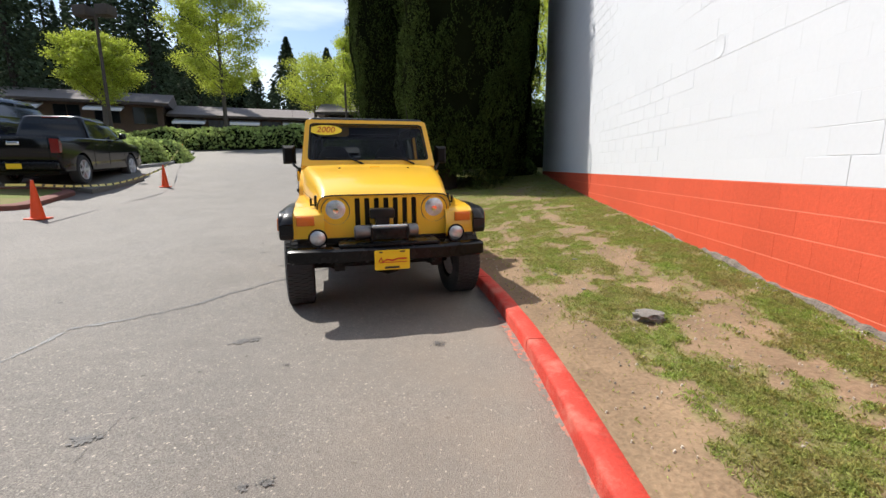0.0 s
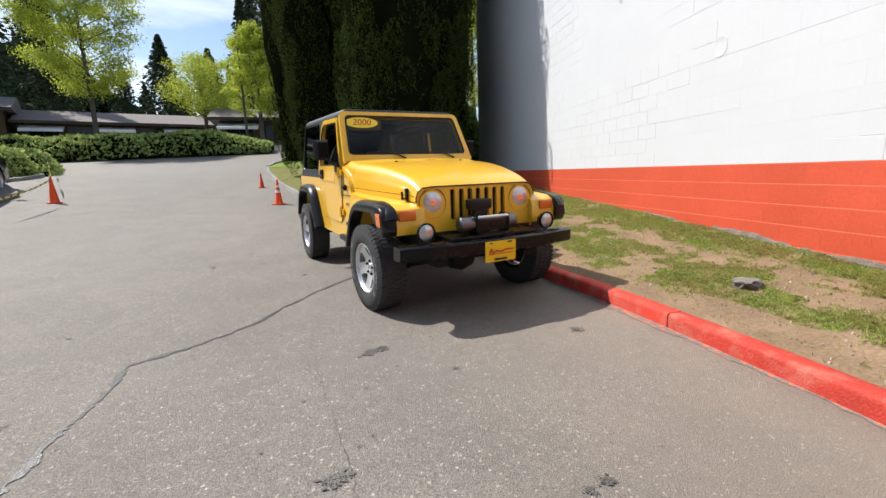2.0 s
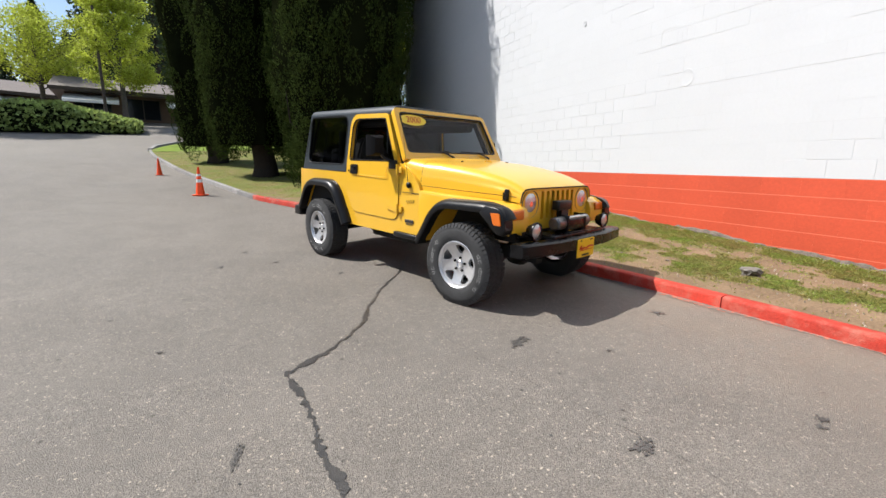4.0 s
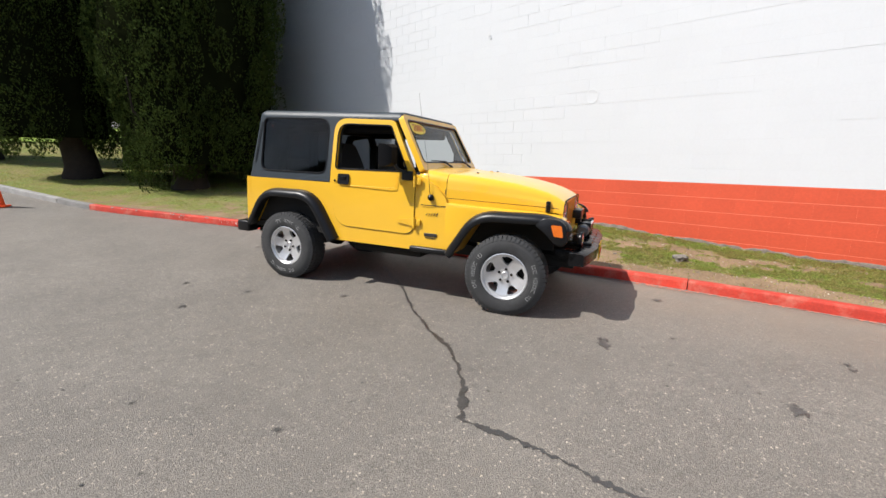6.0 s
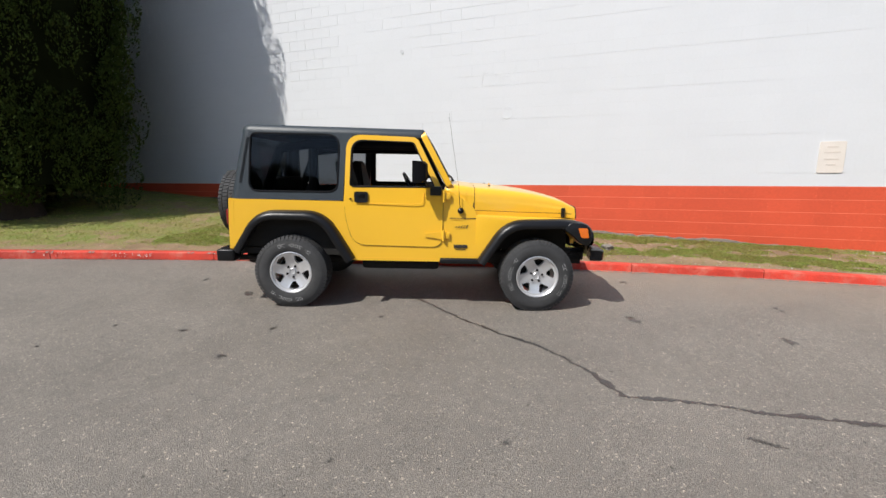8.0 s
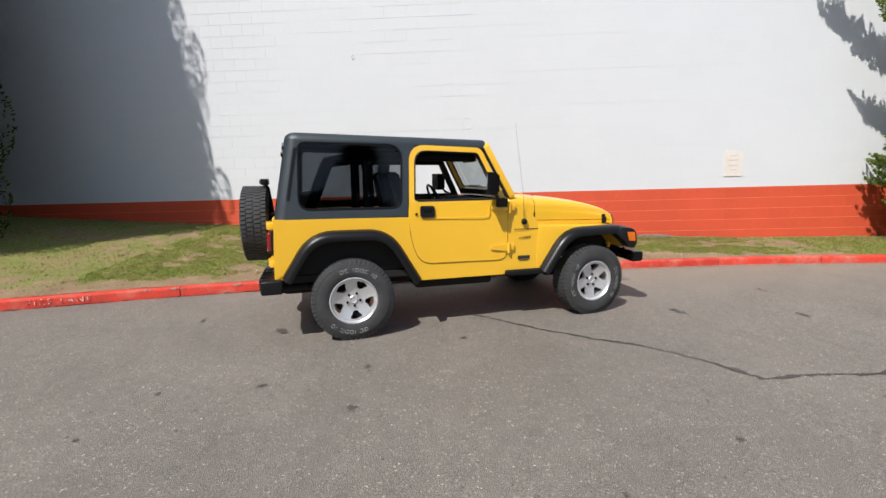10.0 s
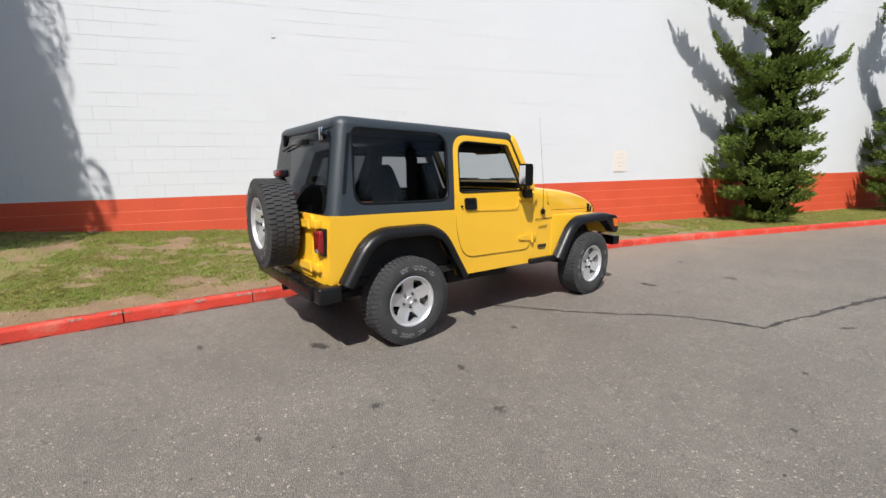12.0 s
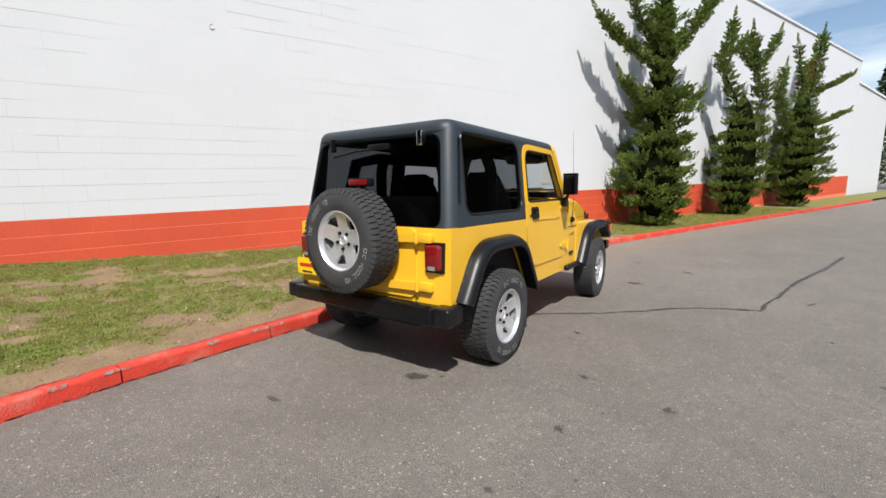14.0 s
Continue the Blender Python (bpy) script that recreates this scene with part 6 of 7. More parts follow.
def maple(x, y, z, h, r, bare, seed, n, size=0.135, sparse=0.0, label="light green young maple beyond the hedge"):
    """A broadleaf: trunk, rising limbs and leaves gathered round the limb ends, uneven with gaps."""
    rg = np.random.default_rng(seed)
    rd = random.Random(seed)
    t = tagged(empty("maple_tree", Matrix.Translation((x, y, z))), label, "tree", "light green maples")
    part("trunk", trunk_mesh([(0, 0, -0.6), (0.05, 0, bare), (0, 0.05, bare + (h - bare) * 0.5), (0.05, 0, h * 0.93)], [0.22, 0.17, 0.10, 0.02]), M_BARK_G, t, "slim grey brown trunk")
    ends = []
    for k in range(34):
        f = (k + 0.5) / 34
        a = k * 2.4 + rd.uniform(-0.4, 0.4)
        z0 = bare + (h - bare) * f * 0.85
        reach = r * (math.sin(math.pi * min(1, 0.25 + 0.80 * f)) ** 0.8) * rd.uniform(0.75, 1.12)
        up = reach * rd.uniform(0.45, 0.9) * (1 - sparse * 0.3) + sparse * f * 1.6
        p0, p1, p2 = (0, 0, z0), (reach * 0.55 * math.cos(a), reach * 0.55 * math.sin(a), z0 + up * 0.45), (reach * math.cos(a), reach * math.sin(a), z0 + up)
        part("limb", trunk_mesh([p0, p1, p2], [0.05, 0.03, 0.008], 5), M_BARK_G, t)
        for q, wgt in ((0.45, 0.7), (0.75, 1.0), (1.0, 1.0)):
            ends.append((np.array(p0) * (1 - q) + np.array(p2) * q + np.array((0, 0, -0.05)), wgt * (1 - 0.5 * sparse * (f > 0.6))))
    cs, ds = [], []
    per = n // len(ends)
    for c, w in ends:
        m = int(per * w)
        s = rg.normal(0, 1, (m, 3)) * np.array((0.15, 0.15, 0.09)) * r * 0.85
        cs.append(c + s)
        ds.append(np.tile((0, 0, -0.2), (m, 1)))
    ob = leaf_mesh("crown", np.concatenate(cs), np.concatenate(ds), size, M_MAPLE, rg, aspect=1.25, jitter=1.0)
    ob.parent = t
    ob["label"] = "fresh yellow green leaves"


maple(-23.6, 40.0, 3.4, 17.5, 3.8, 4.2, 31, 60000)
maple(-30.4, 34.2, 2.9, 9.6, 2.7, 3.4, 32, 42000)
maple(-18.3, 49.0, 4.6, 8.2, 3.6, 2.4, 33, 24000, sparse=1.0, label="sparse light green maple with thin top shoots")
maple(-11.4, 42.3, 4.2, 11.5, 2.6, 1.8, 34, 34000)
maple(4.6, 27.0, 2.2, 11.0, 3.6, 1.6, 36, 22000, label="light green maple behind the end of the wall")


def fir(x, y, z, h, r, seed, n, bare=0.12):
    """A tall conifer: bare straight trunk and tiers of drooping boughs."""
    rg = np.random.default_rng(seed)
    t = tagged(empty("fir_tree", Matrix.Translation((x, y, z))), "tall dark fir, on the hill or added out of view", "tree", "dark firs in the distance")
    part("trunk", trunk_mesh([(0, 0, -1), (0, 0, h * 0.5), (0, 0, h * 0.98)], [h * 0.014, h * 0.010, 0.03], 7), M_BARK, t)
    f = rg.random(n) ** 0.8
    a = rg.uniform(0, 6.2832, n)
    tier = np.floor(f * h / 0.9)
    ph = np.sin(tier * 12.9898) * 43758.5453
    ph = ph - np.floor(ph)
    lobes = 0.55 + 0.45 * np.cos(a * 5 + ph * 6.28) ** 2
    q = rg.random(n) ** 0.55
    rr = 1.2 * r * (1.02 - f) ** 0.95 * q * lobes * (0.8 + 0.4 * ph)
    z2 = bare * h + f * h * (1 - bare) - 0.28 * rr
    c = np.stack([rr * np.cos(a), rr * np.sin(a), z2], 1)
    d = np.stack([np.cos(a), np.sin(a), np.full(n, -0.3)], 1)
    ob = leaf_mesh("crown", c, d, 0.055 * r + 0.28, M_FIR, rg, aspect=1.8, jitter=0.45)
    ob.parent = t


rf = random.Random(77)
for k in range(30):
    u = k / 29
    fh = (rf.uniform(20, 30) if u < 0.40 else rf.uniform(8, 13))
    fir(-92 + 88 * u + rf.uniform(-2, 2), 66 + 26 * u + rf.uniform(-6, 14), 6.5, fh, fh * (0.15 if u < 0.4 else 0.26), 100 + k, 2600)
for k, (fx, fy, fh) in enumerate([(-47, 53, 27), (-52, 47, 24), (-57, 52, 28), (-43, 57, 25), (-62, 46, 26), (-50, 60, 30), (-40, 62, 22), (-31, 92, 20), (-25, 97, 18), (-13, 100, 14), (-36, 84, 20), (-38.5, 30, 13), (-42, 33, 15)]):
    fir(fx, fy, 5.5, fh, fh * (0.19 if fy < 70 else 0.30), 200 + k, 5200)
for k, (fx, fy, fh) in enumerate([(-13, 74, 26), (-17, 78, 30), (-20.5, 82, 28), (-9, 80, 24), (-14, 86, 33), (-19, 70, 20)]):
    fir(fx, fy, 7.5, fh, fh * 0.17, 500 + k, 4200)
# unseen firs added across the road, to be mirrored in the car's dark glass
for k, (fx, fy, fh) in enumerate([(-24, -14, 12), (-27, -6, 14), (-23, -22, 11), (-30, 1, 15), (-25, -31, 13), (-18, -40, 12), (-6, -46, 12), (-12, -44, 14)]):
    fir(fx, fy, 0.0, fh, fh * 0.26, 300 + k, 3200, 0.05)
for k, (fx, fy, fh) in enumerate([(14, -70, 15), (6, -66, 12), (22, -62, 14), (10, -80, 17), (0, -75, 13)]):
    fir(fx, fy, -0.8, fh, fh * 0.22, 400 + k, 2600, 0.05)

# ---- cones and tape ----
def cone(x, y, label, tilt=0.0, bands=False, size=1.0):
    z = side_z(x, y)
    c = tagged(empty("traffic_cone", Matrix.Translation((x, y, z)) @ Matrix.Rotation(tilt, 4, "Z") @ Matrix.Scale(size, 4)), label, "traffic cone", "orange cones along the road")
    bm = bmesh.new()
    box(bm, -0.19, 0.19, -0.19, 0.19, 0.0, 0.035, 0.012)
    part("base", bm, M_CONE, c)
    bm = bmesh.new()
    lathe(bm, [(0.145, 0.03), (0.135, 0.06), (0.034, 0.86), (0.030, 0.90), (0.022, 0.905), (0.02, 0.86)], 20, Matrix.Rotation(radians(90), 4, "X"))
    part("body", bm, M_CONE, c)
    if not bands:
        return
    for h0, h1 in ((0.42, 0.52), (0.62, 0.69)):
        bm = bmesh.new()
        lathe(bm, [(0.139 - (h - 0.03) * 0.1265 + 0.002, h) for h in (h0, h1)], 20, Matrix.Rotation(radians(90), 4, "X"))
        part("band", bm, M_CONE_W, c, "pale reflective band")


CONES = [(-8.95, 7.9), (-10.5, 13.65), (-21.2, 30.1), (-4.46, 13.15), (-5.97, 17.67)]
for k, (x, y) in enumerate(CONES):
    cone(x, y, "tall orange traffic cone with pale bands near the kerb" if k == 3 else "tall plain orange traffic cone standing on the asphalt", 0.4 * k, k == 3, (0.86, 0.80, 0.9, 0.79, 0.62)[k])
TAPE = [(-12.6, 6.4, 0.62), (-8.95, 7.9, 0.66), (-9.6, 10.6, 0.44), (-10.5, 13.65, 0.60), (-15.8, 21.9, 0.60), (-21.2, 30.1, 0.80)]
tape_pts = []
for (xa, ya, ha), (xb, yb, hb) in zip(TAPE, TAPE[1:]):
    for k in range(36):
        u = k / 36
        tape_pts.append((xa + (xb - xa) * u, ya + (yb - ya) * u, side_z(xa, ya) + ha + (side_z(xb, yb) + hb - side_z(xa, ya) - ha) * u - 0.16 * u * (1 - u)))
tape = empty("caution_tape")
tagged(tape, "sagging yellow and black caution tape strung between cones", "caution tape")
for nm, mt, keep in (("yellow_band", M_TAPE, lambda k: k % 4 < 3), ("black_band", M_INK_K, lambda k: k % 4 == 3)):
    tv, tf = [], []
    for k in range(len(tape_pts) - 1):
        if not keep(k):
            continue
        b = len(tv)
        for q in (tape_pts[k], tape_pts[k + 1]):
            tw = 0.03 * math.sin(q[1] * 1.7)
            tv += [(q[0], q[1], q[2]), (q[0] + tw, q[1], q[2] + 0.05)]
        tf.append((b, b + 2, b + 3, b + 1))
    ob = sheet(nm, tv, tf, mt)
    ob.parent = tape
    tagged(ob, kind="stuff")


# ---- left islands, hedge and bushes ----
def island(name, pts, h, label, material):
    """A kerbed planting island: a raised outline with a soil top."""
    bm = bmesh.new()
    n = len(pts)
    c = Vector((sum(p[0] for p in pts) / n, sum(p[1] for p in pts) / n))
    loops = []
    for k, dz in ((1.0, -0.2), (1.0, h - 0.03), (0.985, h), (0.94, h), (0.94, h - 0.04)):
        loops.append([(c.x + (p[0] - c.x) * k, c.y + (p[1] - c.y) * k, side_z(p[0], p[1]) + dz) for p in pts])
    loop_faces(bm, loops, True, False)
    isl = tagged(obj(name, bm, material, 40), label, "planting island", kind="structure")
    bm = bmesh.new()
    bm.faces.new([bm.verts.new((c.x + (p[0] - c.x) * 0.95, c.y + (p[1] - c.y) * 0.95, side_z(p[0], p[1]) + h - 0.03)) for p in pts])
    bmesh.ops.triangulate(bm, faces=bm.faces)
    t = part("soil", bm, M_SOIL, isl, "", 0)
    t.data.attributes.new("cover", "FLOAT", "POINT").data.foreach_set("value", [0.8] * len(t.data.vertices))


island("kerb_island", rounded([(-22, 3.6), (-10.0, 8.5), (-11.35, 11.3), (-12.0, 11.6), (-13.6, 10.4), (-22, 6.4)], 0.7, 4), 0.13, "kerbed island of grass with a faded red kerb", M_KERB_B)
island("kerb_island", rounded([(-30, 24), (-17.0, 17.2), (-14.4, 16.9), (-14.7, 19.6), (-18.9, 27.0), (-22.2, 33.0), (-27, 33.0)], 1.2, 4), 0.15, "kerbed island planted with shrubs", M_KERB_G)


def bay_z(x, y):
    """Height of the parking bays: a lower strip beside the road and a higher terrace behind it."""
    return side_z(x, y) + (0.13 if x > -14.25 else 0.60)


for bay in ([(-14.24, 11.0), (-12.3, 11.9), (-11.2, 11.6), (-12.0, 14.6), (-14.0, 16.9), (-14.24, 17.0)], [(-27, 5.0), (-14.26, 10.0), (-14.26, 17.0), (-17.0, 17.2), (-30, 24)]):
    bm = bmesh.new()
    loop_faces(bm, [[(x, y, side_z(x, y) - 0.25) for x, y in bay], [(x, y, bay_z(x, y)) for x, y in bay]])
    bmesh.ops.triangulate(bm, faces=bm.faces[:])
    tagged(obj("parking_pad", bm, M_ASPHALT, 30), "raised asphalt parking bays behind a low kerb", "parking bay", kind="structure")


def mound(name, pts, w, h, n, seed, label, category, leaf=0.20, material=None):
    """A long clipped hedge: a lumpy core closely covered in leaves."""
    rg = np.random.default_rng(seed)
    t = tagged(empty(name), label, category, kind="")
    bm = bmesh.new()
    loops = []
    m = 26
    path = []
    for i in range(m):
        u = i / (m - 1) * (len(pts) - 1)
        k = min(len(pts) - 2, int(u))
        path.append(Vector(pts[k]).lerp(Vector(pts[k + 1]), u - k))
    for i, p in enumerate(path):
        d = (path[min(m - 1, i + 1)] - path[max(0, i - 1)]).normalized()
        nr = Vector((d.y, -d.x))
        e = min(1.0, 0.35 + 3.0 * min(i, m - 1 - i) / m)
        hh = h * e * (1 + 0.22 * noise.noise(Vector((p.x * 0.6, p.y * 0.6, seed))))
        loops.append([(p.x + nr.x * w * q, p.y + nr.y * w * q, side_z(p.x, p.y) - 0.1 + hh * b) for q, b in ((-0.9, 0), (-0.85, 0.55), (-0.5, 0.9), (0, 0.96), (0.5, 0.88), (0.85, 0.5), (0.9, 0))])
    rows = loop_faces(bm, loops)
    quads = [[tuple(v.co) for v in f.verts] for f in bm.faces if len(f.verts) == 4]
    # the core's near-black colour paints the shade between the leaves
    part("core", bm, M_LEAF_SHADE, t, "near-black core standing for shade behind the leaves", 60)
    Q = np.array(quads)
    pick = rg.integers(0, len(Q), n)
    a, b = rg.random((n, 1)), rg.random((n, 1))
    c = (Q[pick, 0] * (1 - a) + Q[pick, 1] * a) * (1 - b) + (Q[pick, 3] * (1 - a) + Q[pick, 2] * a) * b
    nrm = np.cross(Q[pick, 1] - Q[pick, 0], Q[pick, 3] - Q[pick, 0])
    nrm /= np.linalg.norm(nrm, axis=1, keepdims=True) + 1e-9
    nrm[nrm[:, 2] < 0] *= -1
    c = c + nrm * rg.uniform(-0.05, 0.22, (n, 1))
    ob = leaf_mesh("foliage", c, nrm * 0.2 + np.array((0, 0, -0.3)), leaf, material or M_IVY, rg, aspect=1.3, jitter=0.8)
    ob.parent = t
    ob["label"] = "glossy green leaves"


mound("hedge", [(-33, 35.2), (-26, 35.6), (-20, 36.2), (-14, 37.0), (-9.6, 37.6)], 1.7, 1.75, 9000, 51, "low broad ivy hedge across the top of the road", "hedge", 0.26)
mound("forest_edge", [(-105, 52), (-80, 66), (-60, 80), (-45, 92)], 6.0, 17.0, 16000, 52, "dense dark conifer wood on the hill behind the houses", "trees", 1.1, M_FIR)
mound("forest_edge", [(-34, 96), (-16, 92), (2, 92)], 5.0, 13.0, 9000, 59, "dense dark conifer wood behind the brown house", "trees", 1.0, M_FIR)
mound("shrub", [(-15.9, 18.0), (-15.9, 19.3), (-16.5, 20.8)], 0.85, 1.15, 3200, 53, "bright green shrub in the kerbed island", "shrub", 0.16)
mound("shrub", [(-16.6, 21.4), (-18.0, 24.0), (-20.4, 28.3)], 1.0, 1.15, 3000, 54, "dark green shrub in the kerbed island", "shrub", 0.16)
mound("shrub", [(-21.0, 21.0), (-22.5, 25.0), (-25.5, 30.0)], 1.6, 1.9, 3500, 55, "leafy green shrub bed behind the truck", "shrub", 0.2)
mound("shrub", [(1.3, 15.5), (1.2, 18.0), (0.6, 20.5)], 0.8, 1.0, 2600, 56, "dark low shrub in the shade below the cypress", "shrub", 0.14, M_CYP)


mound("shrub", [(1.9, 18.2), (2.6, 21.5), (4.2, 26)], 1.0, 2.9, 3600, 60, "tall dark shrub behind the end of the wall", "shrub", 0.16, M_CYP)


# belts added out of view, to darken what the car's glass mirrors
mound("unseen_tree_belt", [(-46, -34), (-47, -10), (-46, 12), (-46, 31)], 4.0, 11.0, 9000, 57, "unseen dark belt of trees added across the road for reflections", "trees", 0.9, M_FIR)
mound("unseen_tree_belt", [(-40, -52), (-24, -54), (-10, -52), (-1, -51)], 5.0, 21.0, 9000, 58, "unseen dark belt of trees added down the road for reflections", "trees", 0.9, M_FIR)


# ---- lamp posts ----
def lamp_post(x, y, h, label, heads=True):
    z = ground_z(y)
    t = tagged(empty("lamp_post", Matrix.Translation((x, y, z))), label, "lamp post", "parking lot lamp posts")
    part("pole", trunk_mesh([(0, 0, -0.3), (0, 0, h)], [0.11, 0.08], 8), M_POST, t)
    if not heads:
        return
    bm = bmesh.new()
    box(bm, -1.0, 1.0, -0.05, 0.05, h - 0.08, h)
    part("cross_arm", bm, M_POST, t)
    for s in (-1, 1):
        bm = bmesh.new()
        box(bm, s * 0.72 - 0.42, s * 0.72 + 0.42, -0.38, 0.38, h - 0.05, h + 0.55, 0.05)
        part("lamp_box", bm, M_POST, t, "square dark lamp box")


lamp_post(-23.2, 26.4, 8.6, "dark pole with two square lamp boxes")
lamp_post(-12.2, 40.5, 8.2, "slim dark pole by the hedge", False)


# ---- brown single-storey buildings ----
def low_house(x0, y0, x1, y1, base, eave, ridge, depth, bays, label):
    d = Vector((x1 - x0, y1 - y0))
    length = d.length
    m = Matrix.Translation((x0, y0, base)) @ Matrix.Rotation(math.atan2(d.y, d.x), 4, "Z")
    t = tagged(empty("low_house", m), label, "house")
    bm = bmesh.new()
    box(bm, 0, length, 0, depth, -1.5, eave)
    part("wall", bm, M_SIDING, t, "brown timber siding", 0)
    bm = bmesh.new()
    loop_faces(bm, [[(x, -1.4, eave - 0.02), (x, depth / 2, ridge), (x, depth + 1.0, eave - 0.02), (x, depth + 1.0, eave - 0.2), (x, -1.4, eave - 0.2)] for x in (-0.8, length + 0.8)])
    part("roof", bm, M_ROOF, t, "low brown shingle roof", 0)
    bm = bmesh.new()
    box(bm, -0.8, length + 0.8, -1.45, -1.40, eave - 0.26, eave + 0.0)
    part("fascia", bm, M_POST, t, "", 0)
    for k in range(bays):
        x = length * (k + 0.5) / bays
        bm = bmesh.new()
        box(bm, x - 1.15, x + 1.15, -0.06, -0.02, 0.5, eave - 0.45)
        w = part("window", bm, M_DARKWIN, t, "dark window", 0)
        bm = bmesh.new()
        for a, b in ((x - 1.2, x - 1.13), (x - 0.035, x + 0.035), (x + 1.13, x + 1.2)):
            box(bm, a, b, -0.10, -0.02, 0.45, eave - 0.40)
        box(bm, x - 1.2, x + 1.2, -0.10, -0.02, 0.42, 0.5)
        part("frame", bm, M_POST, w, "brown frame", 0)
        if k % 2 == 0:
            bm = bmesh.new()
            loop_faces(bm, [[(xx, -0.1, eave - 0.35), (xx, -2.1, eave - 0.95), (xx, -2.1, eave - 1.15), (xx, -0.1, eave - 0.5)] for xx in (x - 1.7, x + 1.7)])
            part("awning", bm, M_TRIM_W, t, "white awning", 0)


low_house(-62, 36, -37, 50, 6.0, 2.75, 4.5, 9, 8, "long low brown house with shingle roof and white awnings")
low_house(-36.5, 51.5, -20, 59.5, 5.2, 2.5, 4.2, 9, 6, "low brown house with shingle roof behind the hedge")
low_house(-15.5, 44.2, -2.5, 46.8, 4.2, 2.5, 4.0, 8, 4, "low brown house with pale window frames")

# ---- further building beyond the block wall ----
bm = bmesh.new()
loop_faces(bm, [[(WALL_X + 0.35, -27.4, -1.5), (WALL_X + 0.35, -27.4, 6.7), (WALL_X + 0.35, -37.5, 6.3), (WALL_X + 0.35, -37.5, -1.5)], [(WALL_X + 14, -27.4, -1.5), (WALL_X + 14, -27.4, 6.7), (WALL_X + 14, -37.5, 6.3), (WALL_X + 14, -37.5, -1.5)]])
annex = tagged(obj("wall_annex", bm, M_WHITE, 0), "plain white lower building beyond the block wall", "wall", kind="structure")
bm = bmesh.new()
loop_faces(bm, [[(x, -27.4, 6.7), (x, -27.4, 6.82), (x, -37.7, 6.42), (x, -37.7, 6.3)] for x in (WALL_X + 0.28, WALL_X + 14)])
part("roof_edge", bm, M_TRIM_W, annex, "thin roof edge", 0)

# ---- marks on the wall ----
def wall_disc(y, z, r, depth, name, material, label):
    bm = bmesh.new()
    n = 26
    loops = []
    for k, d in ((1.0, 0.0), (0.97, depth), (0.90, depth * 1.1), (0.86, depth * 0.3), (0.3, depth * 0.25)):
        loops.append([(WALL_X - 0.002 - d, y + r * k * math.cos(6.2832 * i / n) * (1 + 0.22 * noise.noise(Vector((math.cos(6.2832 * i / n) * 2.2, math.sin(6.2832 * i / n) * 2.2, y + 9 * k)))), z + r * 1.1 * k * math.sin(6.2832 * i / n)) for i in range(n)])
    loop_faces(bm, loops, True, True)
    part(name, bm, material, wall, label, 40)


wall_disc(4.74, 2.385, 0.108, 0.0014, "patched_hole", M_WHITE_I, "round patched hole painted over")
wall_disc(6.835, 3.623, 0.032, 0.007, "vent_knob", M_WHITE, "small painted knob")
bm = bmesh.new()
plate(bm, rounded([(-0.34, 1.27), (-0.02, 1.27), (-0.02, 1.73), (-0.34, 1.73)], 0.025), [], lambda a, b, d: Vector((WALL_X - 0.012 + d, a, b)), 0.012)
sign = tagged(obj("wall_plate", bm, M_SIGN, 30), "faded pinkish metal notice plate on the white wall", "sign")
for k, (z0, w) in enumerate(((1.64, 0.14), (1.56, 0.2), (1.46, 0.18), (1.38, 0.12))):
    bm = bmesh.new()
    box(bm, WALL_X - 0.0145, WALL_X - 0.012, -0.18 - w / 2, -0.18 + w / 2, z0, z0 + 0.02)
    part("faded_bar", bm, M_FADED, sign, "faded line of print", 0)
# hairline outlines of filled openings
for y0, y1, z0, z1 in ((4.95, 5.20, 2.88, 3.10), (4.70, 4.88, 2.88, 3.02)):
    bm = bmesh.new()
    lp = rounded([(y0, z0), (y1, z0), (y1, z1), (y0, z1)], 0.03)
    tube(bm, [(WALL_X - 0.001, a, b) for a, b in lp + [lp[0]]], 0.0010, 5)
    part("filled_opening", bm, M_WHITE, wall, "painted-over outline")

# broken stone on the bank
bm = bmesh.new()
bmesh.ops.create_icosphere(bm, subdivisions=3, radius=1.0)
for v in bm.verts:
    k = 1 + 0.55 * noise.noise(v.co * 1.6) + 0.30 * noise.noise(v.co * 4)
    v.co = Vector((v.co.x * 0.105 * k, v.co.y * 0.075 * k, max(-0.03, min(0.03, v.co.z * 0.06 * k) + 0.006 * noise.noise(v.co * 7))))
st = tagged(obj("stone", bm, M_STONE, 25), "flat broken grey stone lying on the grass", "stone")
st.location = (1.04, 2.89, bank_z(1.04, 2.89) + 0.025)
for k, (x, y, q) in enumerate(((0.9, 4.6, 0.3), (0.75, 3.6, 0.2), (1.5, 3.2, 0.18), (0.6, 4.1, 0.16), (1.2, 2.2, 0.15))):
    o = st.copy()
    scene.collection.objects.link(o)
    o.location, o.scale, o.rotation_euler = (x, y, bank_z(x, y) + 0.005), (q, q, q), (0, 0, k * 1.3)
    tagged(o, "small pale stone in the dirt", "stone", "small stones on the bank")


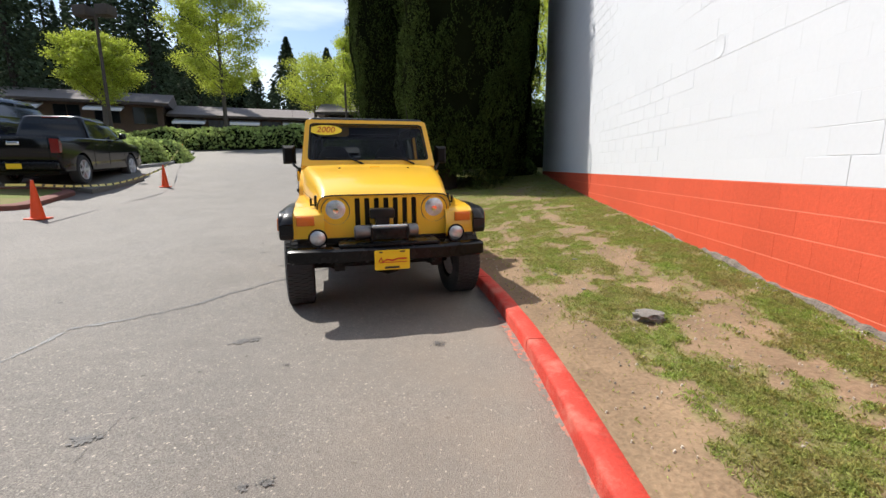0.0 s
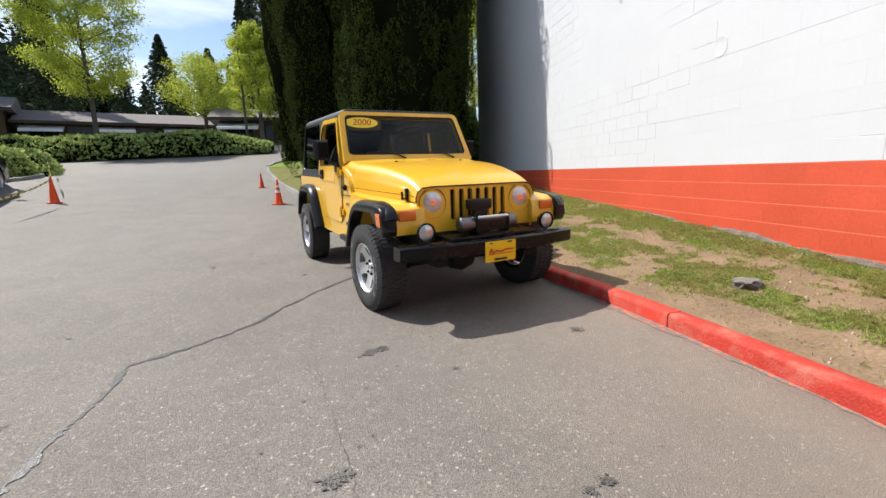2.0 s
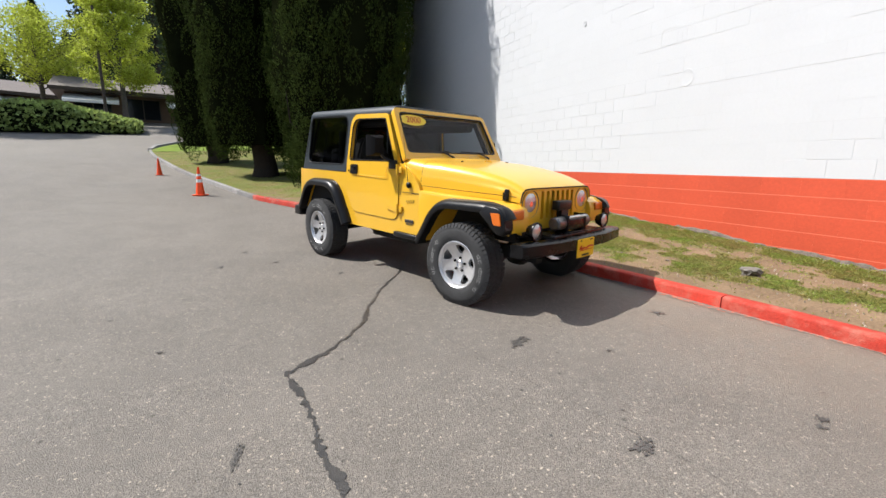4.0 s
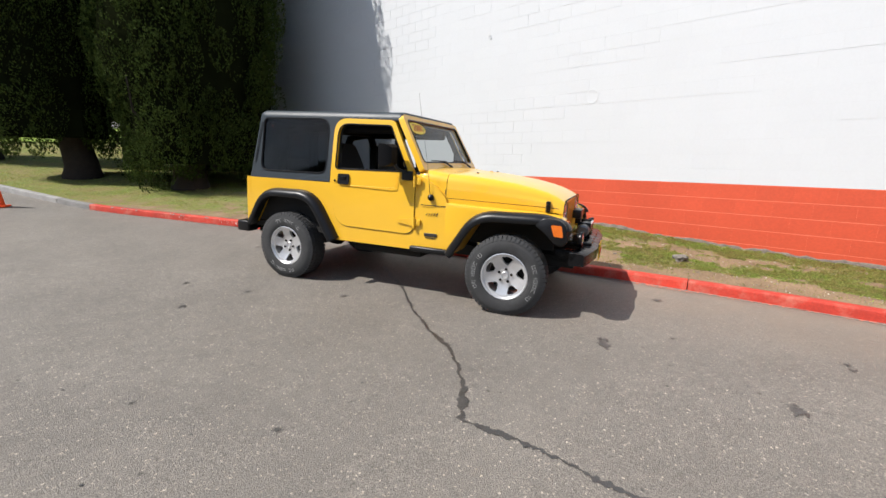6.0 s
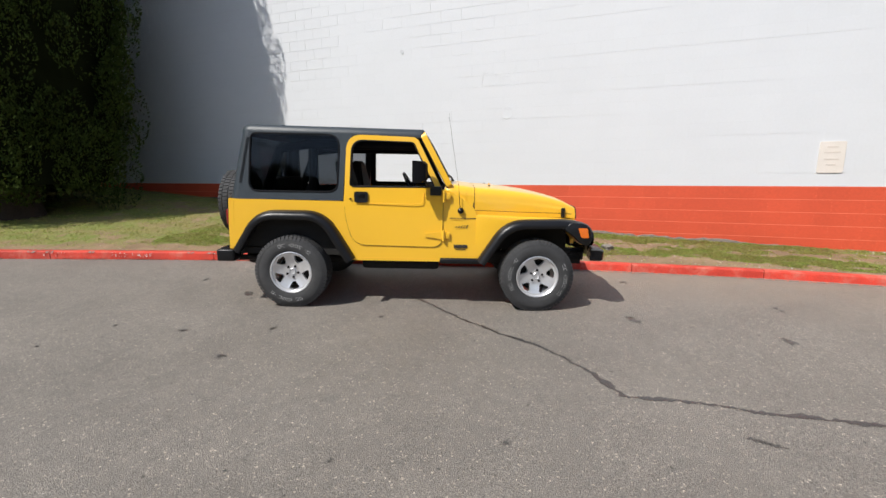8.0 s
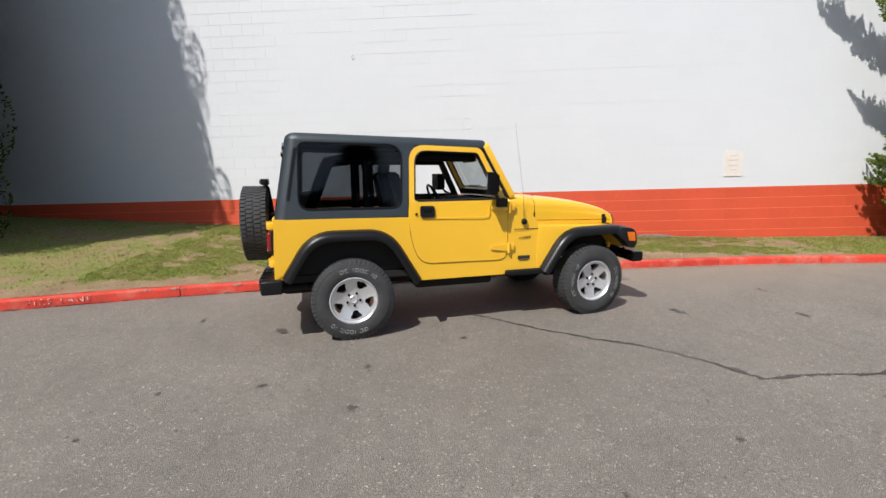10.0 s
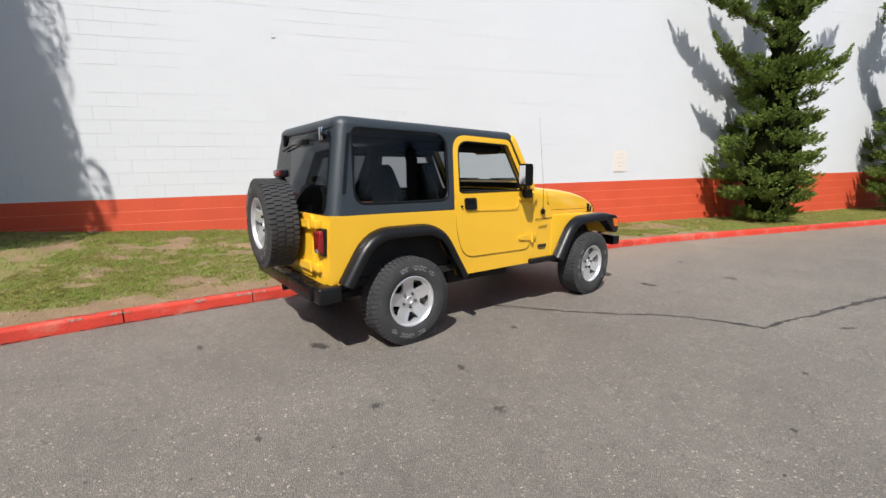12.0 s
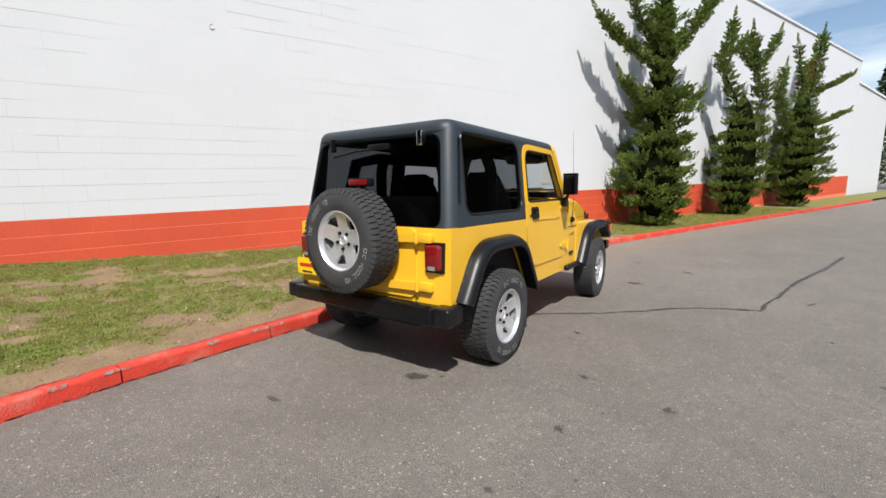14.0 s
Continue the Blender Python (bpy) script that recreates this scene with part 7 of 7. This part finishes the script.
# ---- parked vehicles by the islands ----
def vehicle(name, m, label, paint, length, wb, rear_oh, belt, roof, hood, cab, bed, width, wheel_r=0.39):
    """A parked car or pickup: rounded body with wheel arches, glazed cabin, doors, lamps and wheels. x ahead from the rear axle."""
    t = tagged(empty(name, m), label, "truck" if bed else "car")
    hw = width / 2
    x0, x1 = -rear_oh, length - rear_oh
    sill, ar = 0.42, wheel_r + 0.07
    top = [(x0, 0.56), (x0 - 0.02, belt - 0.30), (x0 + 0.01, belt - 0.04), (x0 + 0.05, belt), (cab[0], belt), (cab[1], belt), (cab[1] + 0.12, belt - 0.03), (cab[1] + 0.5, hood + 0.03), (x1 - 0.35, hood), (x1 - 0.12, hood - 0.07), (x1 - 0.02, hood - 0.25), (x1, 0.62), (x1 - 0.08, sill)]
    low = []
    for c in (wb, 0.0):
        low += [(c + ar * math.cos(a), max(sill, wheel_r + ar * math.sin(a))) for a in [-0.1 + (math.pi + 0.2) * k / 14 for k in range(15)]]
    prof = top + low + [(x0 + 0.12, sill)]
    mid = (x0 + x1) / 2
    bm = bmesh.new()
    loops = []
    for side in (-1, 1):
        rows = []
        for o, shrink, drop in ((0.30, 0.0, 0.0), (hw - 0.16, 0.0, 0.0), (hw - 0.05, 0.04, 0.022), (hw - 0.012, 0.10, 0.07), (hw, 0.14, 0.16)):
            rows.append([(a + (mid - a) * shrink * 0.22 * (1 if i < len(top) else 0), side * o, b - (drop if i < len(top) and b > 0.9 else 0)) for i, (a, b) in enumerate(prof)])
        loops += rows[::-1] if side < 0 else rows
    loop_faces(bm, loops)
    part("body", bm, paint, t, "", 40)

    def cabin(nm, a0, a1, rake0, rake1):
        def ring(z, u):
            k = 0.06 + 0.20 * u
            pts = [(a0 + rake0 * u, -hw + k), (a1 - rake1 * u, -hw + k), (a1 - rake1 * u, hw - k), (a0 + rake0 * u, hw - k)]
            return [(a, b, z) for a, b in rounded(pts, 0.12 + 0.05 * u, 4)]
        span = roof - belt
        bm = bmesh.new()
        loop_faces(bm, [ring(belt - 0.03, 0), ring(belt + 0.5 * span, 0.46), ring(roof - 0.10, 0.88), ring(roof - 0.045, 1.0), ring(roof - 0.012, 1.22), ring(roof, 1.7)])
        return part(nm, bm, paint, t, "", 50)
    h = cabin("cabin", cab[0], cab[1], 0.16 if bed else 0.38, 0.78)
    split = cab[0] + (cab[1] - cab[0]) * 0.46

    def pane_y(z):
        return hw - 0.06 - 0.20 * min(1.0, (z - belt + 0.03) / (roof - 0.02 - belt)) * 0.92 + 0.004
    zb, zt = belt + 0.05, roof - 0.13
    for side in (-1, 1):
        for a in ((cab[0] + 0.20, split - 0.05, cab[0] + 0.30 + (0 if bed else 0.14), split - 0.05), (split + 0.03, cab[1] - 0.24, split + 0.03, cab[1] - 0.78)):
            bm = bmesh.new()
            bm.faces.new([bm.verts.new(q) for q in ((a[0], side * pane_y(zb), zb), (a[1], side * pane_y(zb), zb), (a[3], side * pane_y(zt), zt), (a[2], side * pane_y(zt), zt))])
            part("side_window", bm, M_AUTO, h, "dark side window", 0)
        # door seams and handles
        for d in (split, cab[1] - 0.12, cab[0] + 0.12):
            bm = bmesh.new()
            tube(bm, [(d, side * (hw + 0.001), belt - 0.17), (d - 0.02, side * (hw + 0.001), 0.52)], 0.006, 5)
            part("door_seam", bm, M_UNDER, t, "", 0)
        for d in (split + 0.10, cab[0] + 0.24):
            bm = bmesh.new()
            box(bm, d, d + 0.18, side * (hw + 0.012) - 0.014, side * (hw + 0.012) + 0.014, belt - 0.24, belt - 0.20, 0.008)
            part("door_handle", bm, paint, t)
        bm = bmesh.new()
        tail = [(0, belt - 0.46), (0.11, belt - 0.44), (0.15, belt - 0.26), (0.10, belt - 0.10), (0, belt - 0.09)]
        loop_faces(bm, [[(x0 + a - 0.022, side * o, b) for a, b in tail] for o in (hw - 0.20, hw - 0.03, hw + 0.006)])
        part("tail_lamp", bm, M_RED, t, "red tail lamp")
        bm = bmesh.new()
        box(bm, x1 - 0.20, x1 + 0.004, side * (hw - 0.22) - 0.17, side * (hw - 0.22) + 0.17, hood - 0.27, hood - 0.12, 0.03)
        part("headlight", bm, M_LENS, t, "clear headlight")
        bm = bmesh.new()
        box(bm, cab[1] - 0.52, cab[1] - 0.38, side * (hw + 0.13) - 0.10, side * (hw + 0.13) + 0.10, belt + 0.0, belt + 0.20, 0.045, 3)
        tube(bm, [(cab[1] - 0.42, side * (hw - 0.06), belt - 0.01), (cab[1] - 0.44, side * (hw + 0.08), belt + 0.05)], 0.025, 6)
        part("mirror", bm, paint, t)

    def end_pane(nm, xb, xt, out):
        bm = bmesh.new()
        bm.faces.new([bm.verts.new(q) for q in ((xb + out, -hw + 0.17, belt + 0.04), (xb + out, hw - 0.17, belt + 0.04), (xt + out, hw - 0.33, roof - 0.11), (xt + out, -hw + 0.33, roof - 0.11))])
        part(nm, bm, M_AUTO, h, "dark glass", 0)
    u = (roof - 0.11 - belt) / (roof - 0.045 - belt)
    end_pane("windscreen", cab[1] - 0.05, cab[1] - 0.78 * u, 0.012)
    end_pane("rear_window", cab[0] + 0.02, cab[0] + (0.16 if bed else 0.38) * u, -0.012)
    bm = bmesh.new()
    box(bm, x0 - 0.17, x0 + 0.04, -hw + 0.05, hw - 0.05, 0.47, 0.68, 0.04, 3)
    bp = part("rear_bumper", bm, M_STEEL_B, t, "dark rear bumper")
    bm = bmesh.new()
    box(bm, x0 - 0.178, x0 - 0.17, -0.17, 0.17, 0.50, 0.64)
    part("number_plate", bm, M_PLATE, bp, "yellow dealer plate", 0)
    bm = bmesh.new()
    box(bm, x1 - 0.06, x1 + 0.12, -hw + 0.05, hw - 0.05, 0.45, 0.68, 0.05, 3)
    part("front_bumper", bm, M_STEEL_B, t, "dark front bumper")
    if bed:
        bm = bmesh.new()
        box(bm, x0 - 0.030, x0 - 0.015, -hw + 0.24, hw - 0.24, 0.76, belt - 0.05, 0.006)
        gate = part("tailgate", bm, paint, t)
        bm = bmesh.new()
        box(bm, x0 - 0.045, x0 - 0.028, -0.14, 0.14, belt - 0.26, belt - 0.17, 0.01)
        part("handle", bm, M_CHROME, gate, "chrome tailgate handle")
        bm = bmesh.new()
        box(bm, cab[0] + 0.13, cab[0] + 0.17, -0.22, 0.22, roof - 0.07, roof - 0.035, 0.008)
        part("high_brake_lamp", bm, M_RED, t, "red high brake lamp")
    for x in (0.0, wb):
        for side in (-1, 1):
            wm = Matrix.Translation((x, side * (hw - 0.13), wheel_r)) @ (Matrix() if side > 0 else Matrix.Rotation(math.pi, 4, "Z")) @ Matrix.Scale(wheel_r / 0.39, 4)
            bm = bmesh.new()
            lathe(bm, [(0.255, -0.12), (0.36, -0.12), (0.385, -0.09), (0.39, 0.0), (0.385, 0.09), (0.36, 0.12), (0.27, 0.122), (0.255, 0.115)], 36)
            w = part("wheel", bm, M_RUBBER, t, "black tyre on a silver rim")
            w.matrix_basis = wm
            bm = bmesh.new()
            lathe(bm, [(0.258, 0.10), (0.262, 0.118), (0.250, 0.124), (0.235, 0.10), (0.225, 0.02), (0.22, -0.10)], 36)
            lathe(bm, [(0.075, 0.07), (0.07, 0.112), (0.04, 0.12), (0.0005, 0.12)], 18)
            for k in range(6):
                a = k * math.pi / 3
                for da in (-0.13, 0.13):
                    tube(bm, [(0.05 * math.cos(a), 0.100, 0.05 * math.sin(a)), (0.245 * math.cos(a + da), 0.098, 0.245 * math.sin(a + da))], 0.017, 6)
            part("rim", bm, M_ALLOY, w, "", 40)
            bm = bmesh.new()
            lathe(bm, [(0.0005, 0.0), (0.22, 0.0), (0.22, -0.02), (0.0005, -0.02)], 20)
            part("brake_disc", bm, M_UNDER, w, "", 0)
    bm = bmesh.new()
    box(bm, x0 + 0.3, x1 - 0.3, -hw + 0.25, hw - 0.25, 0.32, 0.50)
    part("chassis", bm, M_UNDER, t, "", 0)
    return t


def parked(x, y, heading):
    return Matrix.Translation((x, y, bay_z(x, y) + 0.01)) @ Matrix.Rotation(heading, 4, "Z") @ Matrix.Rotation(-0.035, 4, "Y")


vehicle("pickup_truck", parked(-12.80, 11.85, radians(110)), "black pickup truck with dark windows parked beyond the kerb", M_TRUCK, 5.6, 3.45, 1.15, 1.38, 2.02, 1.22, (0.62, 3.05), True, 2.0, 0.43)
vehicle("parked_suv", parked(-15.85, 12.85, radians(110)), "dark blue sport utility car parked beside the truck", M_SUVP, 4.9, 2.95, 1.0, 1.30, 2.0, 1.2, (-0.9, 2.4), False, 1.9)
vehicle("parked_suv", parked(-20.6, 19.8, radians(100)), "silver car parked at the far end of the bays", M_SILVER, 4.6, 2.75, 0.95, 1.05, 1.55, 0.98, (-0.6, 2.2), False, 1.8, 0.34)

# ---- kerb stones ----
def kerb_piece(y0, y1):
    """One length of kerb with a rounded, worn front edge, following the line of the road."""
    bm = bmesh.new()
    loops = []
    n = 5
    for i in range(n + 1):
        y = y0 + (y1 - y0) * i / n
        x, z = kerb_x(y), ground_z(y)
        dx = kerb_x(y + 0.1) - kerb_x(y - 0.1)
        nrm = Vector((0.2, -dx, 0)).normalized()
        wob = 0.004 * noise.noise(Vector((y * 3, 1, 1)))
        prof = [(0.0, -0.12), (0.004, 0.085), (0.009, 0.103), (0.020, KERB_H), (KERB_W - 0.012, KERB_H), (KERB_W, KERB_H - 0.012), (KERB_W, -0.12)]
        loops.append([Vector((x, y, z)) + nrm * (a + wob) + Vector((0, 0, b)) for a, b in prof])
    loop_faces(bm, loops, True, True)
    return bm


kerb = tagged(empty("kerb"), "cast concrete kerb painted red beside the parked car", "kerb", kind="structure")
ky = [-24.0]
while ky[-1] < 25.0:
    y = ky[-1]
    ky.append(y + (1.9 if y < -6 or y > 12 else 1.52))
for i in range(len(ky)):
    if abs(ky[i] - 8.2) < 0.76:
        ky[i] = 8.2
    if abs(ky[i] - 12.3) < 0.8:
        ky[i] = 12.3
for a, b in zip(ky, ky[1:]):
    part("kerb_stone", kerb_piece(a + 0.005, b - 0.005), M_KERB_R if b <= 12.31 else M_KERB_G, kerb, "" if b <= 12.31 else "bare grey kerb stone", 50)
bm = bmesh.new()
pts = [(-7.5, 25.5), (-7.55, 27.2), (-7.0, 29.5), (-5.6, 31.5), (-3.0, 33.5), (0.5, 34.8), (6, 35.4)]
loops = []
for i, (x, y) in enumerate(pts):
    a, b = Vector(pts[max(0, i - 1)]), Vector(pts[min(len(pts) - 1, i + 1)])
    d = (b - a).normalized()
    nr = Vector((d.y, -d.x, 0))
    loops.append([Vector((x, y, ground_z(y))) + nr * o + Vector((0, 0, h)) for o, h in ((0, -0.1), (0.01, 0.12), (0.04, 0.15), (0.2, 0.15), (0.2, -0.1))])
loop_faces(bm, loops)
part("kerb_return", bm, M_KERB_G, kerb, "bare grey curved kerb end", 50)

# paint rubbed away to the bare concrete along the kerb's edges and at its joints
verts, faces = [], []


def bare_strip(y0, y1, where):
    """A ragged strip of bare concrete: 'back' lies along the rear of the top, 'front' wraps the upper front edge."""
    n = max(3, int((y1 - y0) / 0.025))
    base = len(verts)
    for i in range(n + 1):
        y = y0 + (y1 - y0) * i / n
        x, z = kerb_x(y), ground_z(y) + KERB_H
        fade = min(1.0, 6 * i / n, 6 * (n - i) / n)
        w = fade * max(0.002, 0.5 + 0.7 * noise.noise(Vector((y * 6, 2, 1))) + 0.6 * noise.noise(Vector((y * 23, 5, 1))))
        if where == "back":
            row = [(x + KERB_W - 0.008 - (0.036 if y < 7 else 0.060) * w, y, z + 0.0025), (x + KERB_W - 0.004, y, z + 0.0025), (x + KERB_W + 0.004, y, z - 0.012)]
        else:
            row = [(x + 0.017 + 0.012 * w, y, z + 0.002), (x + 0.006, y, z - 0.004), (x + 0.0005, y, z - 0.014 - 0.016 * w)]
        verts.extend(row)
        if i:
            a, b = base + 3 * (i - 1), base + 3 * i
            faces.extend([(a + k, b + k, b + k + 1, a + k + 1) for k in range(2)])


rk = random.Random(8)
y = -2.0
while y < 12.0:
    step = rk.uniform(0.25, 1.3)
    if y > 4.2:
        bare_strip(y, min(12.2, y + step), "back")
    y += step + rk.uniform(0.02, 0.5)
for k in range(12):
    y = rk.uniform(6.5, 12.0)
    bare_strip(y, y + rk.uniform(0.03, 0.10), "front")
for j in ky:
    if 4.5 < j < 12:
        bare_strip(j - rk.uniform(0.03, 0.09), j - 0.004, "front")
        bare_strip(j + 0.004, j + rk.uniform(0.03, 0.12), "front")
chips = sheet("bare_patches", verts, faces, M_BARE, True)
chips.parent = kerb
tagged(chips, "bare grey concrete where the red paint has chipped", kind="stuff")

# worn white stencilled letters on the kerb face, and older marks past reading
def kerb_frame(y, h):
    """A frame on the kerb's front face: x along the face as read from the road, y up."""
    d = Vector((kerb_x(y - 0.4) - kerb_x(y + 0.4), -0.8, ground_z(y - 0.4) - ground_z(y + 0.4))).normalized()
    n = d.cross(Vector((0, 0, 1))).normalized()
    if n.x > 0:
        n = -n
    m = Matrix((d, n.cross(d), n)).transposed().to_4x4()
    m.translation = Vector((kerb_x(y), y, ground_z(y) + h)) + n * 0.0045
    return m


cu = bpy.data.curves.new("kerb_lettering", "FONT")
cu.body, cu.size, cu.align_x, cu.align_y, cu.extrude, cu.space_character = "FIRE LANE", 0.088, "CENTER", "CENTER", 0.0, 1.45
cu.materials.append(M_STENCIL)
lettering = new("kerb_lettering", cu)
lettering.parent = kerb
lettering.matrix_basis = kerb_frame(9.24, 0.062)
lettering["label"] = "worn white stencilled words FIRE LANE"
for k in range(5):
    bm = bmesh.new()
    m = kerb_frame(10.32 - k * 0.07, 0.07)
    for a0, a1, b0, b1 in ((-0.022, 0.018, 0.016, 0.026), (-0.022, -0.010, -0.024, 0.016))[: 1 + k % 2]:
        bm.faces.new([bm.verts.new(m @ Vector(q)) for q in ((a0, b0, 0), (a1, b0, 0), (a1, b1, 0), (a0, b1, 0))])
    part("stencil_mark", bm, M_STENCIL, kerb, "worn white stencil mark", 0)

# pebbles and litter on the bank, and white paint flakes along the foot of the wall
rp2 = random.Random(19)


def scatter(name, spots, sizes, material, label):
    verts, faces = [], []
    for x, y in spots:
        q, z, a0, b = rp2.uniform(*sizes), bank_z(x, y) + 0.006, rp2.uniform(0, 6), len(verts)
        for k in range(5):
            a = a0 + 1.2566 * k
            verts.append((x + q * rp2.uniform(0.6, 1.2) * math.cos(a), y + q * rp2.uniform(0.6, 1.2) * math.sin(a), z - 0.008))
        for k in range(5):
            a = a0 + 1.2566 * k
            verts.append((x + q * 0.6 * math.cos(a), y + q * 0.6 * math.sin(a), z + q * rp2.uniform(0.25, 0.7)))
        faces += [(b + k, b + (k + 1) % 5, b + 5 + (k + 1) % 5, b + 5 + k) for k in range(5)] + [tuple(range(b + 5, b + 10))]
    tagged(sheet(name, verts, faces, material), label, "litter", kind="stuff")


spots = []
for k in range(1500):
    y = rp2.uniform(-1.0, 10.5)
    x = kerb_x(y) + KERB_W + 0.03 + (WALL_X - 0.1 - kerb_x(y) - KERB_W) * rp2.random()
    if cover(x, y) < 0.5 or rp2.random() < 0.15:
        spots.append((x, y))
scatter("pebbles", spots, (0.003, 0.010), M_PEBBLE, "small pale pebbles and dry litter on the bare earth")
spots = []
for k in range(340):
    y = rp2.uniform(-4.0, 9.5)
    if noise.noise(Vector((y * 1.4, 3.3, 1.0))) > -0.05:
        spots.append((WALL_X - 0.05 - abs(rp2.gauss(0, 0.07)), y))
scatter("paint_flakes", spots, (0.004, 0.011), M_FLAKE, "flakes of white paint fallen along the foot of the wall")

# ---- wall blocks ----
def block_mesh(name, length, material, bed, head=0.0008, d=0.0011, c=0.0008):
    """One block face; bed and head are the widths of its joints, d how far it stands out of them."""
    bm = bmesh.new()
    l, h = length - head, BLOCK_H - bed
    back = [(0, 0, 0), (0, l, 0), (0, l, h), (0, 0, h)]
    front = [(-d, c, c), (-d, l - c, c), (-d, l - c, h - c), (-d, c, h - c)]
    mid = [(-d + c * 0.7, 0, 0), (-d + c * 0.7, l, 0), (-d + c * 0.7, l, h), (-d + c * 0.7, 0, h)]
    rows = loop_faces(bm, [back, mid, front], True, False)
    bm.faces.new(rows[-1])
    bmesh.ops.recalc_face_normals(bm, faces=bm.faces)
    me = bpy.data.meshes.new(name)
    bm.to_mesh(me)
    bm.free()
    me.materials.append(material)
    return me


BW, BR = block_mesh("block", BLOCK_L, M_WHITE, 0.0012, 0.0005, 0.0006, 0.0005), block_mesh("block", BLOCK_L, M_WRED, 0.007)
# blocks whose joints the paint has not filled
BO = block_mesh("block", BLOCK_L, M_WHITE, 0.0048, 0.0036, 0.0026, 0.0014)
BB = block_mesh("block", BLOCK_L, M_WHITE, 0.0042, 0.0005, 0.0018, 0.001)
rest_v, rest_f = {0: [], 1: []}, {0: [], 1: []}
rb = random.Random(11)
row = 0
z = RED_TOP - 5 * BLOCK_H
while z < WALL_TOP - 0.05:
    red = z < RED_TOP - 0.01
    y = WALL_Y0 + (0.5 * BLOCK_L if row % 2 else 0.0)
    while y < WALL_Y1 - BLOCK_L:
        open_joint = noise.noise(Vector((y * 0.45 + 7.0, z * 0.7, 2.5))) + 0.5 * noise.noise(Vector((y * 1.9, z * 2.6, 8.1))) + 0.11 * (y - 6.3) > 0.10
        bed_joint = noise.noise(Vector((y * 0.30, row * 3.7, 4.2))) > 0.26
        proud = rb.uniform(-0.0002, 0.0003) + (0.0007 if rb.random() < 0.04 else 0)
        if 0.2 < y < 9.3 and 0.2 < z < 3.6 - (0.6 if row % 2 else 0.4):
            ob = new("block", BR if red else BO if open_joint else BB if bed_joint else BW)
            ob.parent = wall
            ob.location = (WALL_X + 0.0018 - proud, y, z)
        else:
            me = BR if red else BO if open_joint else BB if bed_joint else BW
            k = 0 if red else 1
            base = len(rest_v[k])
            rest_v[k] += [(v.co.x + WALL_X + 0.0018 - proud, v.co.y + y, v.co.z + z) for v in me.vertices]
            rest_f[k] += [tuple(base + i for i in p.vertices) for p in me.polygons]
        y += BLOCK_L
    z += BLOCK_H
    row += 1
for k, m, nm in ((0, M_WRED_I, "red painted blocks further along"), (1, M_WHITE_I, "white painted blocks further along")):
    ob = sheet("blockwork", rest_v[k], rest_f[k], m)
    ob.parent = wall
    tagged(ob, nm, kind="stuff")
